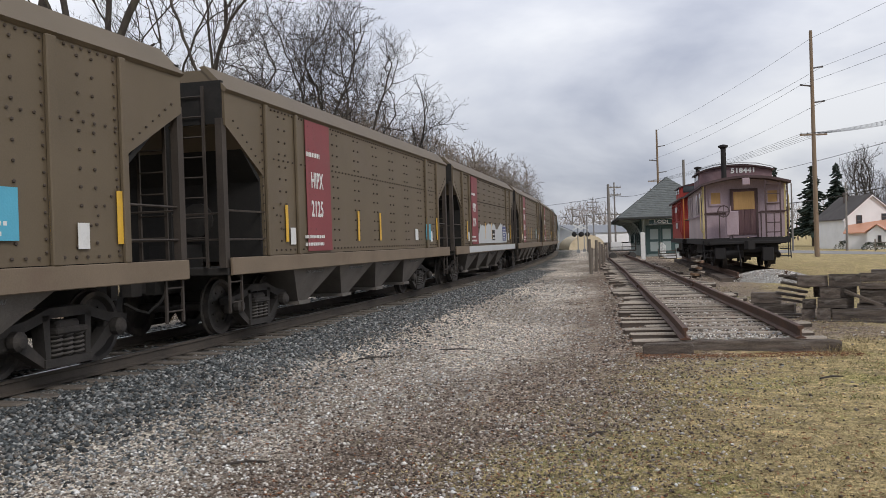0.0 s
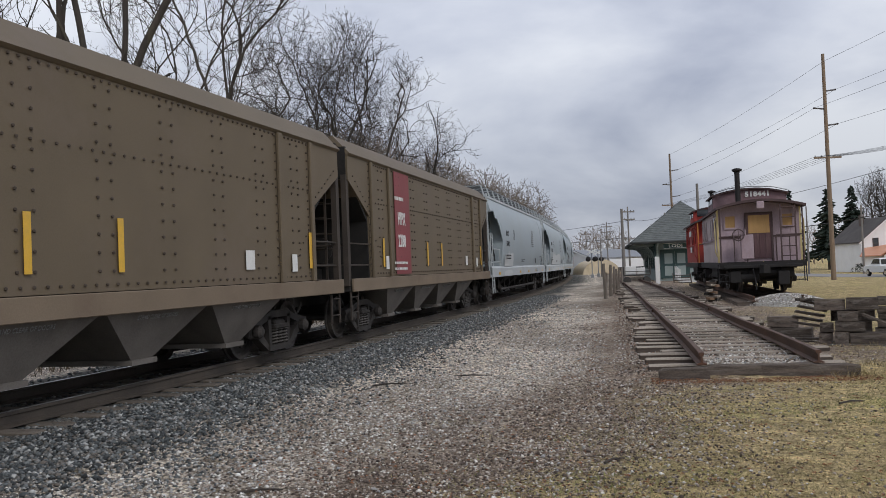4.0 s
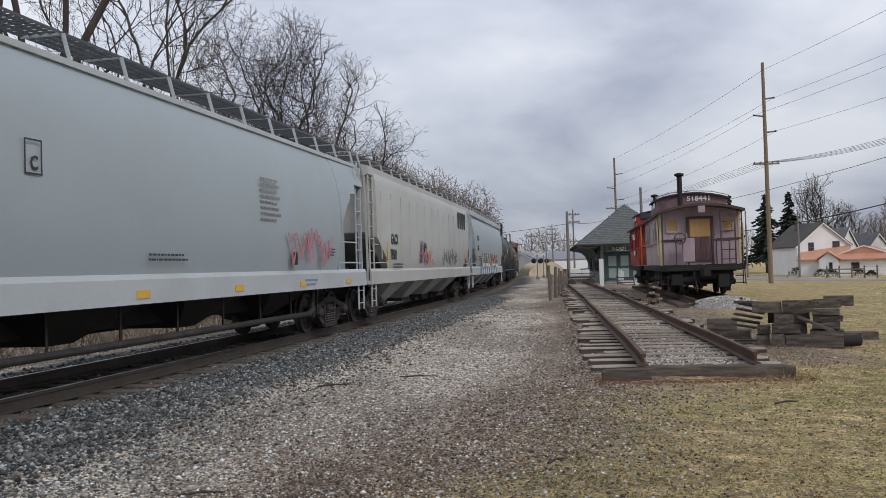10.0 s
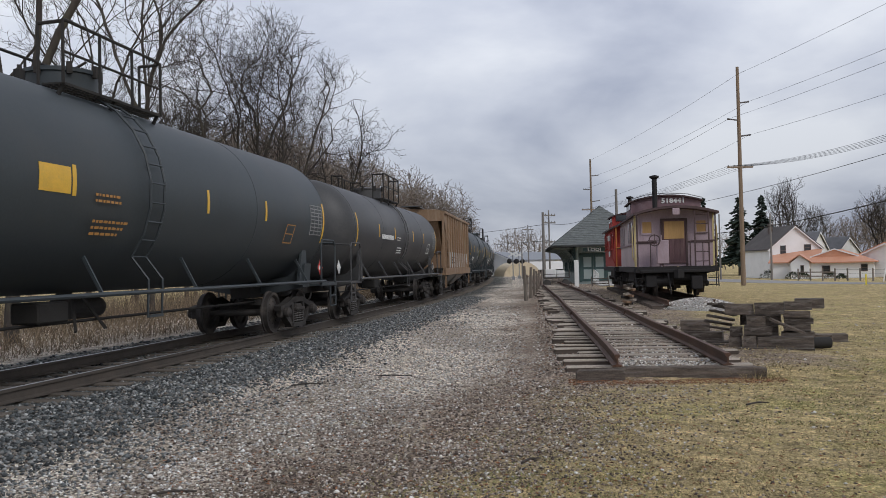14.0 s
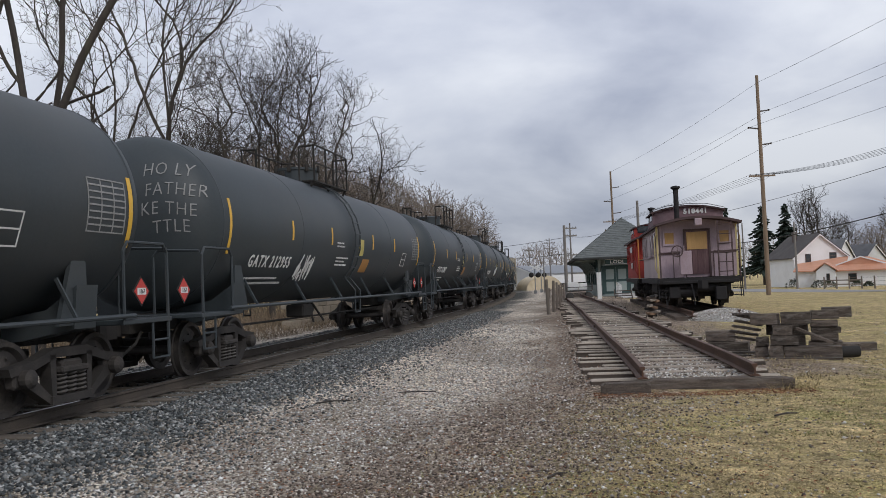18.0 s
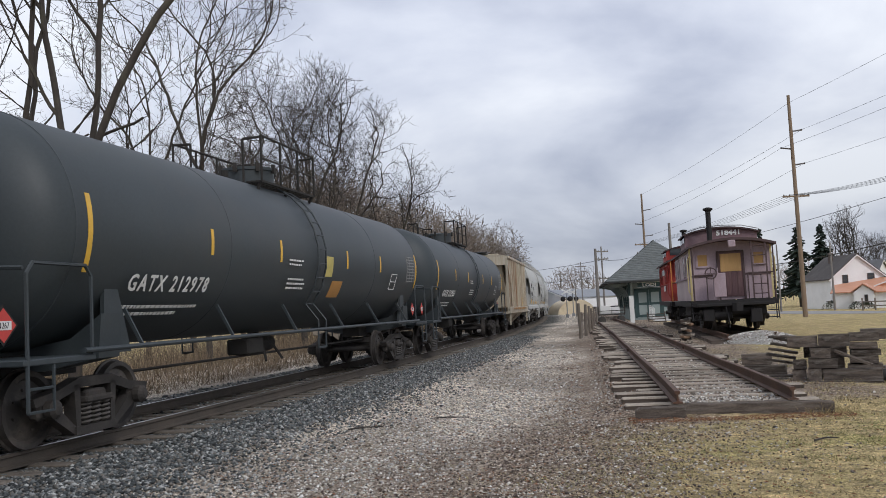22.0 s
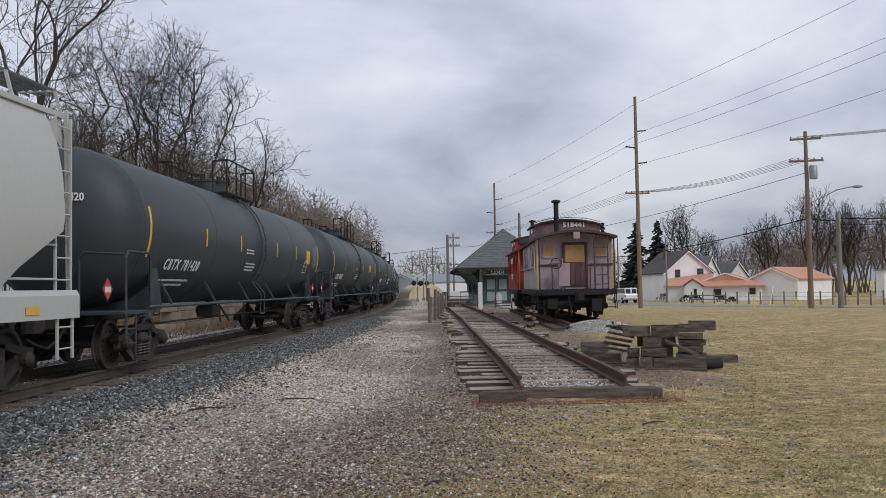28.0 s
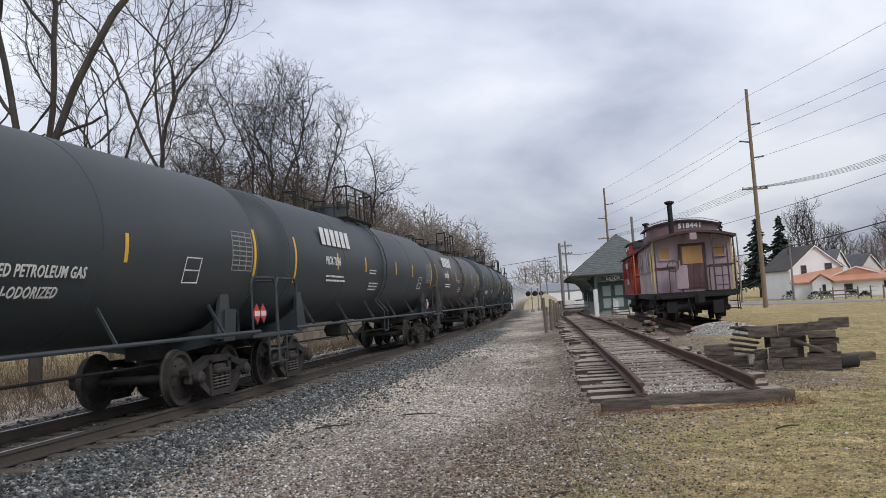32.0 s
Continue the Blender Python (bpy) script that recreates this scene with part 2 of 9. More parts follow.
# ---- shared materials ----
RAIL_RUST = mat("rusty_rail", (0.105, 0.062, 0.044), 0.7, 0.25, 0.3, 2.0, (0.20, 0.095, 0.055), 0.5, 60)
RAIL_MAIN = mat("running_rail", (0.075, 0.063, 0.052), 0.75, 0.15, 0.2, 2.0, (0.12, 0.095, 0.075), 0.5, 60)
RAIL_TOP = mat("polished_rail_head", (0.42, 0.42, 0.43), 0.3, 0.95, 0.08, 5.0)
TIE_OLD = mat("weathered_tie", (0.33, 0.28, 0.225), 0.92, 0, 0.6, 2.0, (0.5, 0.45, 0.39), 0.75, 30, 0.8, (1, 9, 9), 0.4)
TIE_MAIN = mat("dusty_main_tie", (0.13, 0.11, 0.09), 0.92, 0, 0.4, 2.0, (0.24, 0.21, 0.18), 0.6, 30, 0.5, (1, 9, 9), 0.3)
TIE_DARK = mat("creosote_and_shade_tie", (0.07, 0.054, 0.043), 0.9, 0, 0.3, 2.0, (0.19, 0.16, 0.14), 0.6, 30, 0.5, (1, 9, 9), 0.3)
TIE_STACK = mat("stacked_old_tie", (0.115, 0.092, 0.075), 0.92, 0, 0.7, 2.5, (0.27, 0.24, 0.21), 0.75, 30, 0.9, (1, 8, 8), 0.35, wear=0.5)
STONE_BALLAST = mat("ballast_stone", (1.0, 1.0, 1.0), 0.95, 0, 0.3, 20, None, 0, 90, 0.3)
STONE_GRAVEL = mat("gravel_stone", (1.0, 1.0, 1.0), 0.95, 0, 0.3, 20, None, 0, 90, 0.3)
STONE_CINDER = mat("cinder_chip", (1.0, 1.0, 1.0), 0.95, 0, 0.3, 20, None, 0, 90, 0.3)


def island_tint(m, lo, hi):
    """Vary the joined pieces of a material one by one."""
    nt = m.node_tree
    N, L = nt.nodes.new, nt.links.new
    bs = nt.nodes["Principled BSDF"]
    src = bs.inputs["Base Color"].links[0].from_socket
    geo, ramp, mx = N("ShaderNodeNewGeometry"), N("ShaderNodeValToRGB"), N("ShaderNodeMix")
    ramp.color_ramp.elements[0].color, ramp.color_ramp.elements[1].color = (*lo, 1), (*hi, 1)
    L(geo.outputs["Random Per Island"], ramp.inputs[0])
    mx.data_type, mx.blend_type = "RGBA", "MULTIPLY"
    mx.inputs["Factor"].default_value = 1.0
    L(src, mx.inputs["A"])
    L(ramp.outputs[0], mx.inputs["B"])
    L(mx.outputs["Result"], bs.inputs["Base Color"])


def island_colours(m, stops):
    """Give the joined pieces of a material colours of their own."""
    nt = m.node_tree
    N, L = nt.nodes.new, nt.links.new
    bs = nt.nodes["Principled BSDF"]
    src = bs.inputs["Base Color"].links[0].from_socket
    geo, ramp, mx = N("ShaderNodeNewGeometry"), N("ShaderNodeValToRGB"), N("ShaderNodeMix")
    while len(ramp.color_ramp.elements) < len(stops):
        ramp.color_ramp.elements.new(0.5)
    for e, (q, c) in zip(ramp.color_ramp.elements, stops):
        e.position, e.color = q, (*c, 1)
    L(geo.outputs["Random Per Island"], ramp.inputs[0])
    mx.data_type, mx.blend_type = "RGBA", "MULTIPLY"
    mx.inputs["Factor"].default_value = 1.0
    L(src, mx.inputs["A"])
    L(ramp.outputs[0], mx.inputs["B"])
    L(mx.outputs["Result"], bs.inputs["Base Color"])


island_colours(STONE_BALLAST, [(0.0, (0.025, 0.027, 0.028)), (0.3, (0.07, 0.078, 0.08)), (0.55, (0.15, 0.162, 0.162)), (0.72, (0.14, 0.12, 0.1)), (0.9, (0.27, 0.28, 0.275)), (1.0, (0.48, 0.48, 0.46))])
island_colours(STONE_GRAVEL, [(0.0, (0.08, 0.065, 0.055)), (0.18, (0.27, 0.23, 0.19)), (0.4, (0.42, 0.37, 0.315)), (0.52, (0.34, 0.35, 0.35)), (0.7, (0.56, 0.52, 0.46)), (0.9, (0.74, 0.71, 0.66)), (1.0, (0.88, 0.87, 0.84))])
island_colours(STONE_CINDER, [(0.0, (0.05, 0.038, 0.032)), (0.35, (0.14, 0.107, 0.087)), (0.65, (0.27, 0.215, 0.175)), (0.85, (0.43, 0.37, 0.31)), (1.0, (0.76, 0.72, 0.66))])


# ---- zones of the ground ----
ST_END = Vector((3.42, 12.0))      # left rail's end of the stub track
ST_DIR = Vector((math.sin(radians(10.5)), math.cos(radians(10.5))))
ST_RIGHT = Vector((ST_DIR.y, -ST_DIR.x))


def zone(x, y):
    """Weights of ballast, light gravel, dark cinders and grass at a place."""
    if -60 < y < 400:
        i = int(np.argmin((_x[2000:4000] - x) ** 2 + (_y[2000:4000] - y) ** 2)) + 2000
        a = _a[i]
        w = (x - _x[i]) * math.cos(a) - (y - _y[i]) * math.sin(a)
    else:
        w = x + 5
    wob = 0.5 * noise.noise((x * 0.4, y * 0.25, 0.3)) + 0.25 * noise.noise((x * 1.1, y * 0.8, 4.3))
    ballast = smooth01((2.75 + wob * 0.9 - abs(w)) / 1.1 + 0.5)
    rel = Vector((x, y)) - ST_END
    u, v = rel.dot(ST_RIGHT), rel.dot(ST_DIR)
    # grass to the right of a line that runs from near the eye to the stub track and along it
    edge = 0.35 + 0.30 * v if v < 0 else (0.35 + 3.05 * smooth01(v / 1.2) if v < 18 else 3.4 + 0.02 * (v - 18))
    grass = smooth01((u - edge + wob * 2.0) / 2.6 + 0.45)
    lane = smooth01((u + (1.6 - 0.36 * v if v < 0 else 1.6) + 1.8 * wob) / -2.4 + 0.5)
    cinder = smooth01((noise.noise((x * 0.33, y * 0.13, 9.1)) + 0.35 * noise.noise((x * 1.3, y * 0.7, 2.2)) - 0.02) / 0.3) * (1 - ballast)
    if w < -2.6:
        grass = max(grass, smooth01((-w - 10 + wob) / 2))
    return ballast, lane, cinder, grass


def ground_material():
    m = bpy.data.materials.new("ground")
    m.use_nodes = True
    nt = m.node_tree
    N, L = nt.nodes.new, nt.links.new
    bs = nt.nodes["Principled BSDF"]
    bs.inputs["Roughness"].default_value, bs.inputs["Specular IOR Level"].default_value = 0.95, 0.2
    tc = N("ShaderNodeTexCoord")

    def nz(scale, detail=6, rough=0.6):
        n = N("ShaderNodeTexNoise")
        n.inputs["Scale"].default_value, n.inputs["Detail"].default_value, n.inputs["Roughness"].default_value = scale, detail, rough
        L(tc.outputs["Object"], n.inputs["Vector"])
        return n.outputs["Fac"]

    def vor(scale):
        n = N("ShaderNodeTexVoronoi")
        n.inputs["Scale"].default_value = scale
        L(tc.outputs["Object"], n.inputs["Vector"])
        return n

    def ramp(fac, stops):
        r = N("ShaderNodeValToRGB")
        while len(r.color_ramp.elements) < len(stops):
            r.color_ramp.elements.new(0.5)
        for e, (p, c) in zip(r.color_ramp.elements, stops):
            e.position, e.color = p, (*c, 1)
        L(fac, r.inputs[0])
        return r.outputs[0]

    def mixc(fac, a, b, blend="MIX"):
        x = N("ShaderNodeMix")
        x.data_type, x.blend_type = "RGBA", blend
        if isinstance(fac, float):
            x.inputs["Factor"].default_value = fac
        else:
            L(fac, x.inputs["Factor"])
        for s, k in ((a, "A"), (b, "B")):
            L(s, x.inputs[k])
        return x.outputs["Result"]

    def attr(name):
        a = N("ShaderNodeAttribute")
        a.attribute_name = name
        return a.outputs["Fac"]

    def edged(name, soft=0.38):
        """A zone's weight, broken up by grain at its border."""
        add = N("ShaderNodeMath")
        add.operation = "ADD"
        g = N("ShaderNodeMapRange")
        L(nz(1.7, 10, 0.78), g.inputs["Value"])
        g.inputs["From Min"].default_value, g.inputs["From Max"].default_value = 0.25, 0.75
        g.inputs["To Min"].default_value, g.inputs["To Max"].default_value = -0.7, 0.7
        L(attr(name), add.inputs[0])
        L(g.outputs[0], add.inputs[1])
        mr = N("ShaderNodeMapRange")
        L(add.outputs[0], mr.inputs["Value"])
        mr.inputs["From Min"].default_value, mr.inputs["From Max"].default_value = 0.5 - soft, 0.5 + soft
        return mr.outputs[0]

    v1, v2 = vor(24.0), vor(46.0)
    sep = N("ShaderNodeSeparateColor")
    L(v1.outputs["Color"], sep.inputs[0])
    sep2 = N("ShaderNodeSeparateColor")
    L(v2.outputs["Color"], sep2.inputs[0])
    dirt = mixc(0.5, ramp(nz(7, 10, 0.8), [(0.36, (0.012, 0.009, 0.007)), (0.5, (0.08, 0.062, 0.05)), (0.64, (0.26, 0.22, 0.185))]),
                ramp(sep2.outputs[0], [(0.0, (0.012, 0.01, 0.008)), (0.6, (0.10, 0.08, 0.066)), (0.9, (0.27, 0.24, 0.21)), (1.0, (0.5, 0.46, 0.42))]))
    gravel = mixc(0.5, ramp(sep.outputs[0], [(0.0, (0.015, 0.013, 0.011)), (0.35, (0.12, 0.108, 0.095)), (0.7, (0.3, 0.28, 0.255)), (1.0, (0.66, 0.63, 0.59))]),
                  ramp(sep2.outputs[1], [(0.0, (0.02, 0.017, 0.015)), (0.5, (0.2, 0.183, 0.163)), (1.0, (0.6, 0.575, 0.535))]))
    ballast = mixc(0.5, ramp(sep.outputs[1], [(0.0, (0.004, 0.004, 0.005)), (0.5, (0.026, 0.029, 0.03)), (1.0, (0.11, 0.117, 0.118))]),
                   ramp(nz(9, 6, 0.7), [(0.3, (0.012, 0.013, 0.013)), (0.7, (0.058, 0.062, 0.063))]))
    cinder = ramp(nz(12, 8, 0.8), [(0.34, (0.015, 0.011, 0.009)), (0.55, (0.07, 0.055, 0.046)), (0.72, (0.25, 0.22, 0.195))])
    lawn = mixc(0.55, ramp(nz(0.9, 10, 0.74), [(0.32, (0.085, 0.092, 0.03)), (0.42, (0.185, 0.18, 0.075)), (0.5, (0.13, 0.105, 0.07)), (0.57, (0.25, 0.215, 0.125)), (0.66, (0.40, 0.34, 0.235))]),
                ramp(nz(34, 9, 0.88), [(0.36, (0.008, 0.007, 0.004)), (0.5, (0.17, 0.15, 0.082)), (0.63, (0.62, 0.54, 0.38))]))
    lawn = mixc(1.0, lawn, ramp(nz(4.5, 8, 0.8), [(0.34, (0.3, 0.28, 0.22)), (0.5, (0.95, 0.92, 0.84)), (0.66, (1.6, 1.5, 1.36))]), "MULTIPLY")
    c = mixc(edged("lane"), dirt, gravel)
    half = N("ShaderNodeMath")
    half.operation = "MULTIPLY"
    L(edged("cinder"), half.inputs[0])
    half.inputs[1].default_value = 0.5
    c = mixc(half.outputs[0], c, cinder)
    c = mixc(edged("grass"), c, lawn)
    c = mixc(edged("ballast"), c, ballast)
    tone = ramp(nz(0.35, 5, 0.6), [(0.3, (2.25, 2.1, 1.86)), (0.7, (3.0, 2.82, 2.58))])
    c = mixc(1.0, c, tone, "MULTIPLY")
    L(c, bs.inputs["Base Color"])
    hsum = N("ShaderNodeMath")
    hsum.operation = "ADD"
    L(v1.outputs["Distance"], hsum.inputs[0])
    L(nz(30, 5, 0.7), hsum.inputs[1])
    bp = N("ShaderNodeBump")
    bp.inputs["Strength"].default_value, bp.inputs["Distance"].default_value = 1.0, 0.045
    L(hsum.outputs[0], bp.inputs["Height"])
    L(bp.outputs[0], bs.inputs["Normal"])
    return m


def bed_z(x, y, ballast):
    rel = Vector((x, y)) - ST_END
    u, v = rel.dot(ST_RIGHT), rel.dot(ST_DIR)
    bank = (0.07 * smooth01((u + 1.3) / 0.5) + 0.07 * smooth01((u + 0.05) / 0.2) * smooth01((1.75 - u) / 0.3)) * smooth01((4.6 - u) / 2.2) * smooth01((v + 0.05) / 0.3) * smooth01((56 - v) / 6)
    return ground_z(x, y) + bank + 0.035 * ballast + 0.02 * noise.noise((x * 0.7, y * 0.7, 1.0)) + 0.012 * noise.noise((x * 2.3, y * 2.3, 5.0))


def make_ground():
    radii = [0.4]
    while radii[-1] < 4000:
        radii.append(radii[-1] * (1.035 if radii[-1] < 70 else 1.12) + 0.02)
    na = 300
    # finer in the direction of view
    az = [-math.pi + 2 * math.pi * k / na for k in range(na)]
    verts, zones, faces = [(0, 0, 0)], [zone(0, 0)], []
    for r in radii:
        for a in az:
            x, y = math.sin(a) * r, math.cos(a) * r
            z = zone(x, y) if r < 250 else (0, 0, 0, 1)
            verts.append((x, y, bed_z(x, y, z[0])))
            zones.append(z)
    for i in range(na):
        faces.append((0, 1 + (i + 1) % na, 1 + i))
    for k in range(len(radii) - 1):
        b, t = 1 + k * na, 1 + (k + 1) * na
        for i in range(na):
            j = (i + 1) % na
            faces.append((b + i, b + j, t + j, t + i))
    me = bpy.data.meshes.new("ground")
    me.from_pydata(verts, [], faces)
    for k, name in enumerate(("ballast", "lane", "cinder", "grass")):
        at = me.attributes.new(name, "FLOAT", "POINT")
        at.data.foreach_set("value", [float(z[k]) for z in zones])
    me.materials.append(ground_material())
    me.shade_smooth()
    ob = new("ground", me)
    tagged(ob, "flat ground of gravel, cinders, ballast and winter grass", "ground", kind="structure")


make_ground()

# ---- rails ----
RAIL_OUT = [(-0.07, 0), (0.07, 0), (0.07, 0.015), (0.012, 0.035), (0.012, 0.125), (0.036, 0.135), (0.036, 0.168), (0.028, 0.172), (-0.028, 0.172), (-0.036, 0.168), (-0.036, 0.135), (-0.012, 0.125), (-0.012, 0.035), (-0.07, 0.015)]


def rail_along(points, headings, z_foot):
    rings = []
    for (x, y), a in zip(points, headings):
        rings.append([(x + math.cos(a) * u, y - math.sin(a) * u, z_foot + v) for u, v in RAIL_OUT])
    return Shape().loft(rings)


def make_main_track():
    tr = thing("railway_track", "main line railway track with brown rails on ballasted ties", "railway track", kind="structure")
    st = [-60 + 2.5 * k for k in range(145)]
    for side in (-0.7525, 0.7525):
        pts = [main_line(s, side) for s in st]
        part("rail", rail_along([p[:2] for p in pts], [p[2] for p in pts], RAIL_Z - 0.172), RAIL_MAIN, tr)
        head = Shape().loft([[(x + math.cos(a) * u, y - math.sin(a) * u, RAIL_Z + v) for u, v in ((-0.026, 0.0015), (0.026, 0.0015), (0.026, 0.004), (-0.026, 0.004))] for x, y, a in pts])
        part("rail_head", head, RAIL_TOP, tr, "shiny worn running surface")
    rnd = random.Random(5)
    tie = Shape().box(-1.36, 1.36, -0.115, 0.115, -0.17, 0, 0.012).mesh("tie", TIE_MAIN)
    for k in range(280):
        s = -35 + k * 0.53 + rnd.uniform(-0.04, 0.04)
        x, y, a = main_line(s, rnd.uniform(-0.08, 0.08))
        part("tie", tie, None, tr, at=pose(x, y, RAIL_Z - 0.176 + rnd.uniform(-0.01, 0.006), 0, 0, -math.degrees(a) + rnd.uniform(-1.2, 1.2)))


make_main_track()


def make_stub_track():
    tr = thing("stub_track", "disused rusty stub track on decayed wooden ties", "railway track", kind="structure")
    rnd = random.Random(8)
    head = 0.35
    n = 40
    for side in (0.0, 1.505):
        pts, hd = [], []
        for k in range(n + 1):
            v = 58.0 * k / n
            wob = 0.008 * math.sin(v * 0.33 + side) + 0.004 * math.sin(v * 0.6)
            bend = -0.00017 * v * v
            p = ST_END + ST_DIR * (v + (0.02 if side else 0)) + ST_RIGHT * (side + wob + bend)
            pts.append((p.x, p.y))
            hd.append(radians(10.5))
        rings = []
        for k, ((x, y), a) in enumerate(zip(pts, hd)):
            dz = 0.008 * math.sin(k * 0.9) - 0.015 * math.exp(-((k - 10) / 3.0) ** 2)
            rings.append([(x + math.cos(a) * u, y - math.sin(a) * u, head - 0.172 + (dz if k else 0) + w) for u, w in RAIL_OUT])
        part("rail", Shape().loft(rings), RAIL_RUST, tr)
        for k in (9, 19, 29):
            x, y = pts[k]
            c = Shape().box(-0.05, 0.05, -0.32, 0.32, head - 0.16, head - 0.06, 0.008)
            part("joint_bar", c, RAIL_RUST, tr, at=pose(x, y, -0.02, 0, 0, -10.5))
    meshes = []
    for j in range(4):
        sh = Shape().box(-1.32, 1.32, -0.115, 0.115, -0.17, 0, 0.018)
        sh.v = [(x, y + 0.008 * noise.noise((x * 3, j, 1)), z + 0.012 * noise.noise((x * 4, y * 9, j))) for x, y, z in sh.v]
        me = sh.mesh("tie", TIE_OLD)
        me.materials.append(TIE_DARK)      # shade between the ties is painted on the flanks, tops stay weathered
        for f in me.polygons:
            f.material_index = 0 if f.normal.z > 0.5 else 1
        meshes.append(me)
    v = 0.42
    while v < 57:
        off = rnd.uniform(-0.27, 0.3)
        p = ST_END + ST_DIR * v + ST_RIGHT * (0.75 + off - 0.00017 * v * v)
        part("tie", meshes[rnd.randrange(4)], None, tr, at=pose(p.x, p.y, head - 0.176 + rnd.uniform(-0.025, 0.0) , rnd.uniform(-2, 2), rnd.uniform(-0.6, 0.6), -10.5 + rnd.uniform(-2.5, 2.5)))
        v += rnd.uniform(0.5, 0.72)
    # end timbers laid across the cut rails
    def worn(x0, x1, d, h, seed):
        sh = Shape()
        n = 14
        rings = []
        for k in range(n + 1):
            x = x0 + (x1 - x0) * k / n
            q = 0.03 * noise.noise((x * 2.5, seed, 0)) - (0.03 if k in (0, n) else 0)
            rings.append([(x, y * (1 + 0.3 * q) + 0.02 * noise.noise((x * 4, y * 9, seed)), z + (q if z > -0.05 else 0) + 0.012 * noise.noise((x * 7, y * 20, seed + 5))) for y, z in ((-d, -h), (d, -h), (d, -0.012), (d * 0.4, 0.0), (d * 0.1, -0.012), (-d * 0.5, 0.0), (-d + 0.012, -0.004), (-d, -0.02))])
        return sh.loft(rings)
    p = ST_END + ST_DIR * 0.02 + ST_RIGHT * 1.05
    part("end_timber", worn(-1.0, 0.95, 0.11, 0.2, 1.0), TIE_STACK, tr, "dark split end timber laid across the cut rails", at=pose(p.x, p.y, head - 0.175, 0, 0.3, -11.5))
    p = ST_END + ST_DIR * -0.08 + ST_RIGHT * -0.25
    part("end_timber", worn(-0.33, 0.33, 0.13, 0.2, 3.0), TIE_STACK, tr, at=pose(p.x, p.y, head - 0.19, 0, 0, -9.5))


make_stub_track()

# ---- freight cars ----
BROWN_DARK = mat("dark_brown_paint", (0.05, 0.04, 0.033), 0.75, 0, 0.25, 1.5, (0.09, 0.07, 0.055), 0.5, 50, 0.05)
# darker than the paint: the rivets' shadows are put into their colour
RIVET = mat("shaded_rivet", (0.075, 0.058, 0.045), 0.8, 0, 0.2, 5)
BROWN = mat("brown_car_paint", (0.138, 0.107, 0.069), 0.62, 0, 0.14, 0.9, (0.17, 0.13, 0.10), 0.5, 50, 0.05)
BROWN_SILL = mat("brown_sill", (0.19, 0.145, 0.1), 0.65, 0, 0.16, 1.2, (0.15, 0.10, 0.07), 0.6, 50, 0.05)
GREY_HOPPER = mat("blue_grey_car_paint", (0.355, 0.405, 0.43), 0.48, 0, 0.05, 0.5, (0.33, 0.36, 0.36), 0.5, 30, 0.0)
GREY_SILL = mat("pale_grey_sill", (0.46, 0.49, 0.50), 0.5, 0, 0.07, 0.8, (0.36, 0.37, 0.37), 0.5, 30, 0.0)
PALE_HOPPER = mat("pale_grey_car_paint", (0.47, 0.47, 0.45), 0.55, 0, 0.06, 0.6, (0.40, 0.385, 0.35), 0.55, 30, 0.0, (1, 1, 0.3))
TAN_HOPPER = mat("rust_streaked_tan_paint", (0.43, 0.385, 0.30), 0.65, 0, 0.14, 1.6, (0.26, 0.135, 0.065), 0.9, 30, 0.02, (1.9, 1.9, 0.14), 0.12, wear=0.485)
RUST_HOPPER = mat("rust_orange_car_paint", (0.25, 0.16, 0.095), 0.75, 0, 0.22, 0.9, (0.38, 0.30, 0.22), 0.7, 30, 0.03, (1.4, 1.4, 0.25))
RUST_LOW = mat("grey_lower_panel_paint", (0.40, 0.39, 0.37), 0.7, 0, 0.12, 1.0, (0.24, 0.15, 0.09), 0.6, 30, 0.02, (1.4, 1.4, 0.3))
TANK_BLACK = mat("black_tank_paint", (0.04, 0.049, 0.054), 0.52, 0, 0.16, 0.5, (0.055, 0.057, 0.056), 0.6, 25, 0.0)
TANK_GREY = mat("sooty_grey_tank_paint", (0.055, 0.055, 0.056), 0.5, 0, 0.25, 0.7, (0.10, 0.095, 0.09), 0.7, 25, 0.0, (0.5, 1, 1))
# coal soot plus the end recess's shade, both put into this black
END_BLACK = mat("soot_and_shade_steel", (0.014, 0.013, 0.012), 0.85, 0, 0.3, 2.0, (0.035, 0.03, 0.026), 0.5, 40, 0.1)
# grime and the recess's shade, mixed into one dark grey
HOPPER_PIT = mat("grime_and_shade_steel", (0.075, 0.08, 0.085), 0.8, 0, 0.3, 2.0, (0.04, 0.038, 0.035), 0.6, 40, 0.1)
UNDER = mat("dark_underframe", (0.026, 0.024, 0.022), 0.85, 0, 0.25, 2.0, (0.06, 0.052, 0.045), 0.5, 40, 0.1)
TRUCK = mat("dusty_truck_steel", (0.04, 0.036, 0.033), 0.8, 0.1, 0.25, 3.0, (0.10, 0.085, 0.073), 0.5, 40, 0.1)
BAY = mat("dusty_outlet_steel", (0.15, 0.135, 0.12), 0.8, 0, 0.25, 2.0, (0.09, 0.08, 0.07), 0.5)
WHEEL = mat("wheel_steel", (0.05, 0.045, 0.042), 0.6, 0.3, 0.2, 3.0, (0.2, 0.17, 0.14), 0.5, 40, 0.05)
TREAD = mat("bright_wheel_tread", (0.5, 0.5, 0.5), 0.25, 0.95, 0.05, 5.0)
SPRING = mat("spring_steel", (0.09, 0.082, 0.075), 0.7, 0.2, 0.2, 5)
GRATE = mat("galvanised_running_board", (0.12, 0.125, 0.13), 0.6, 0.6, 0.1, 3)
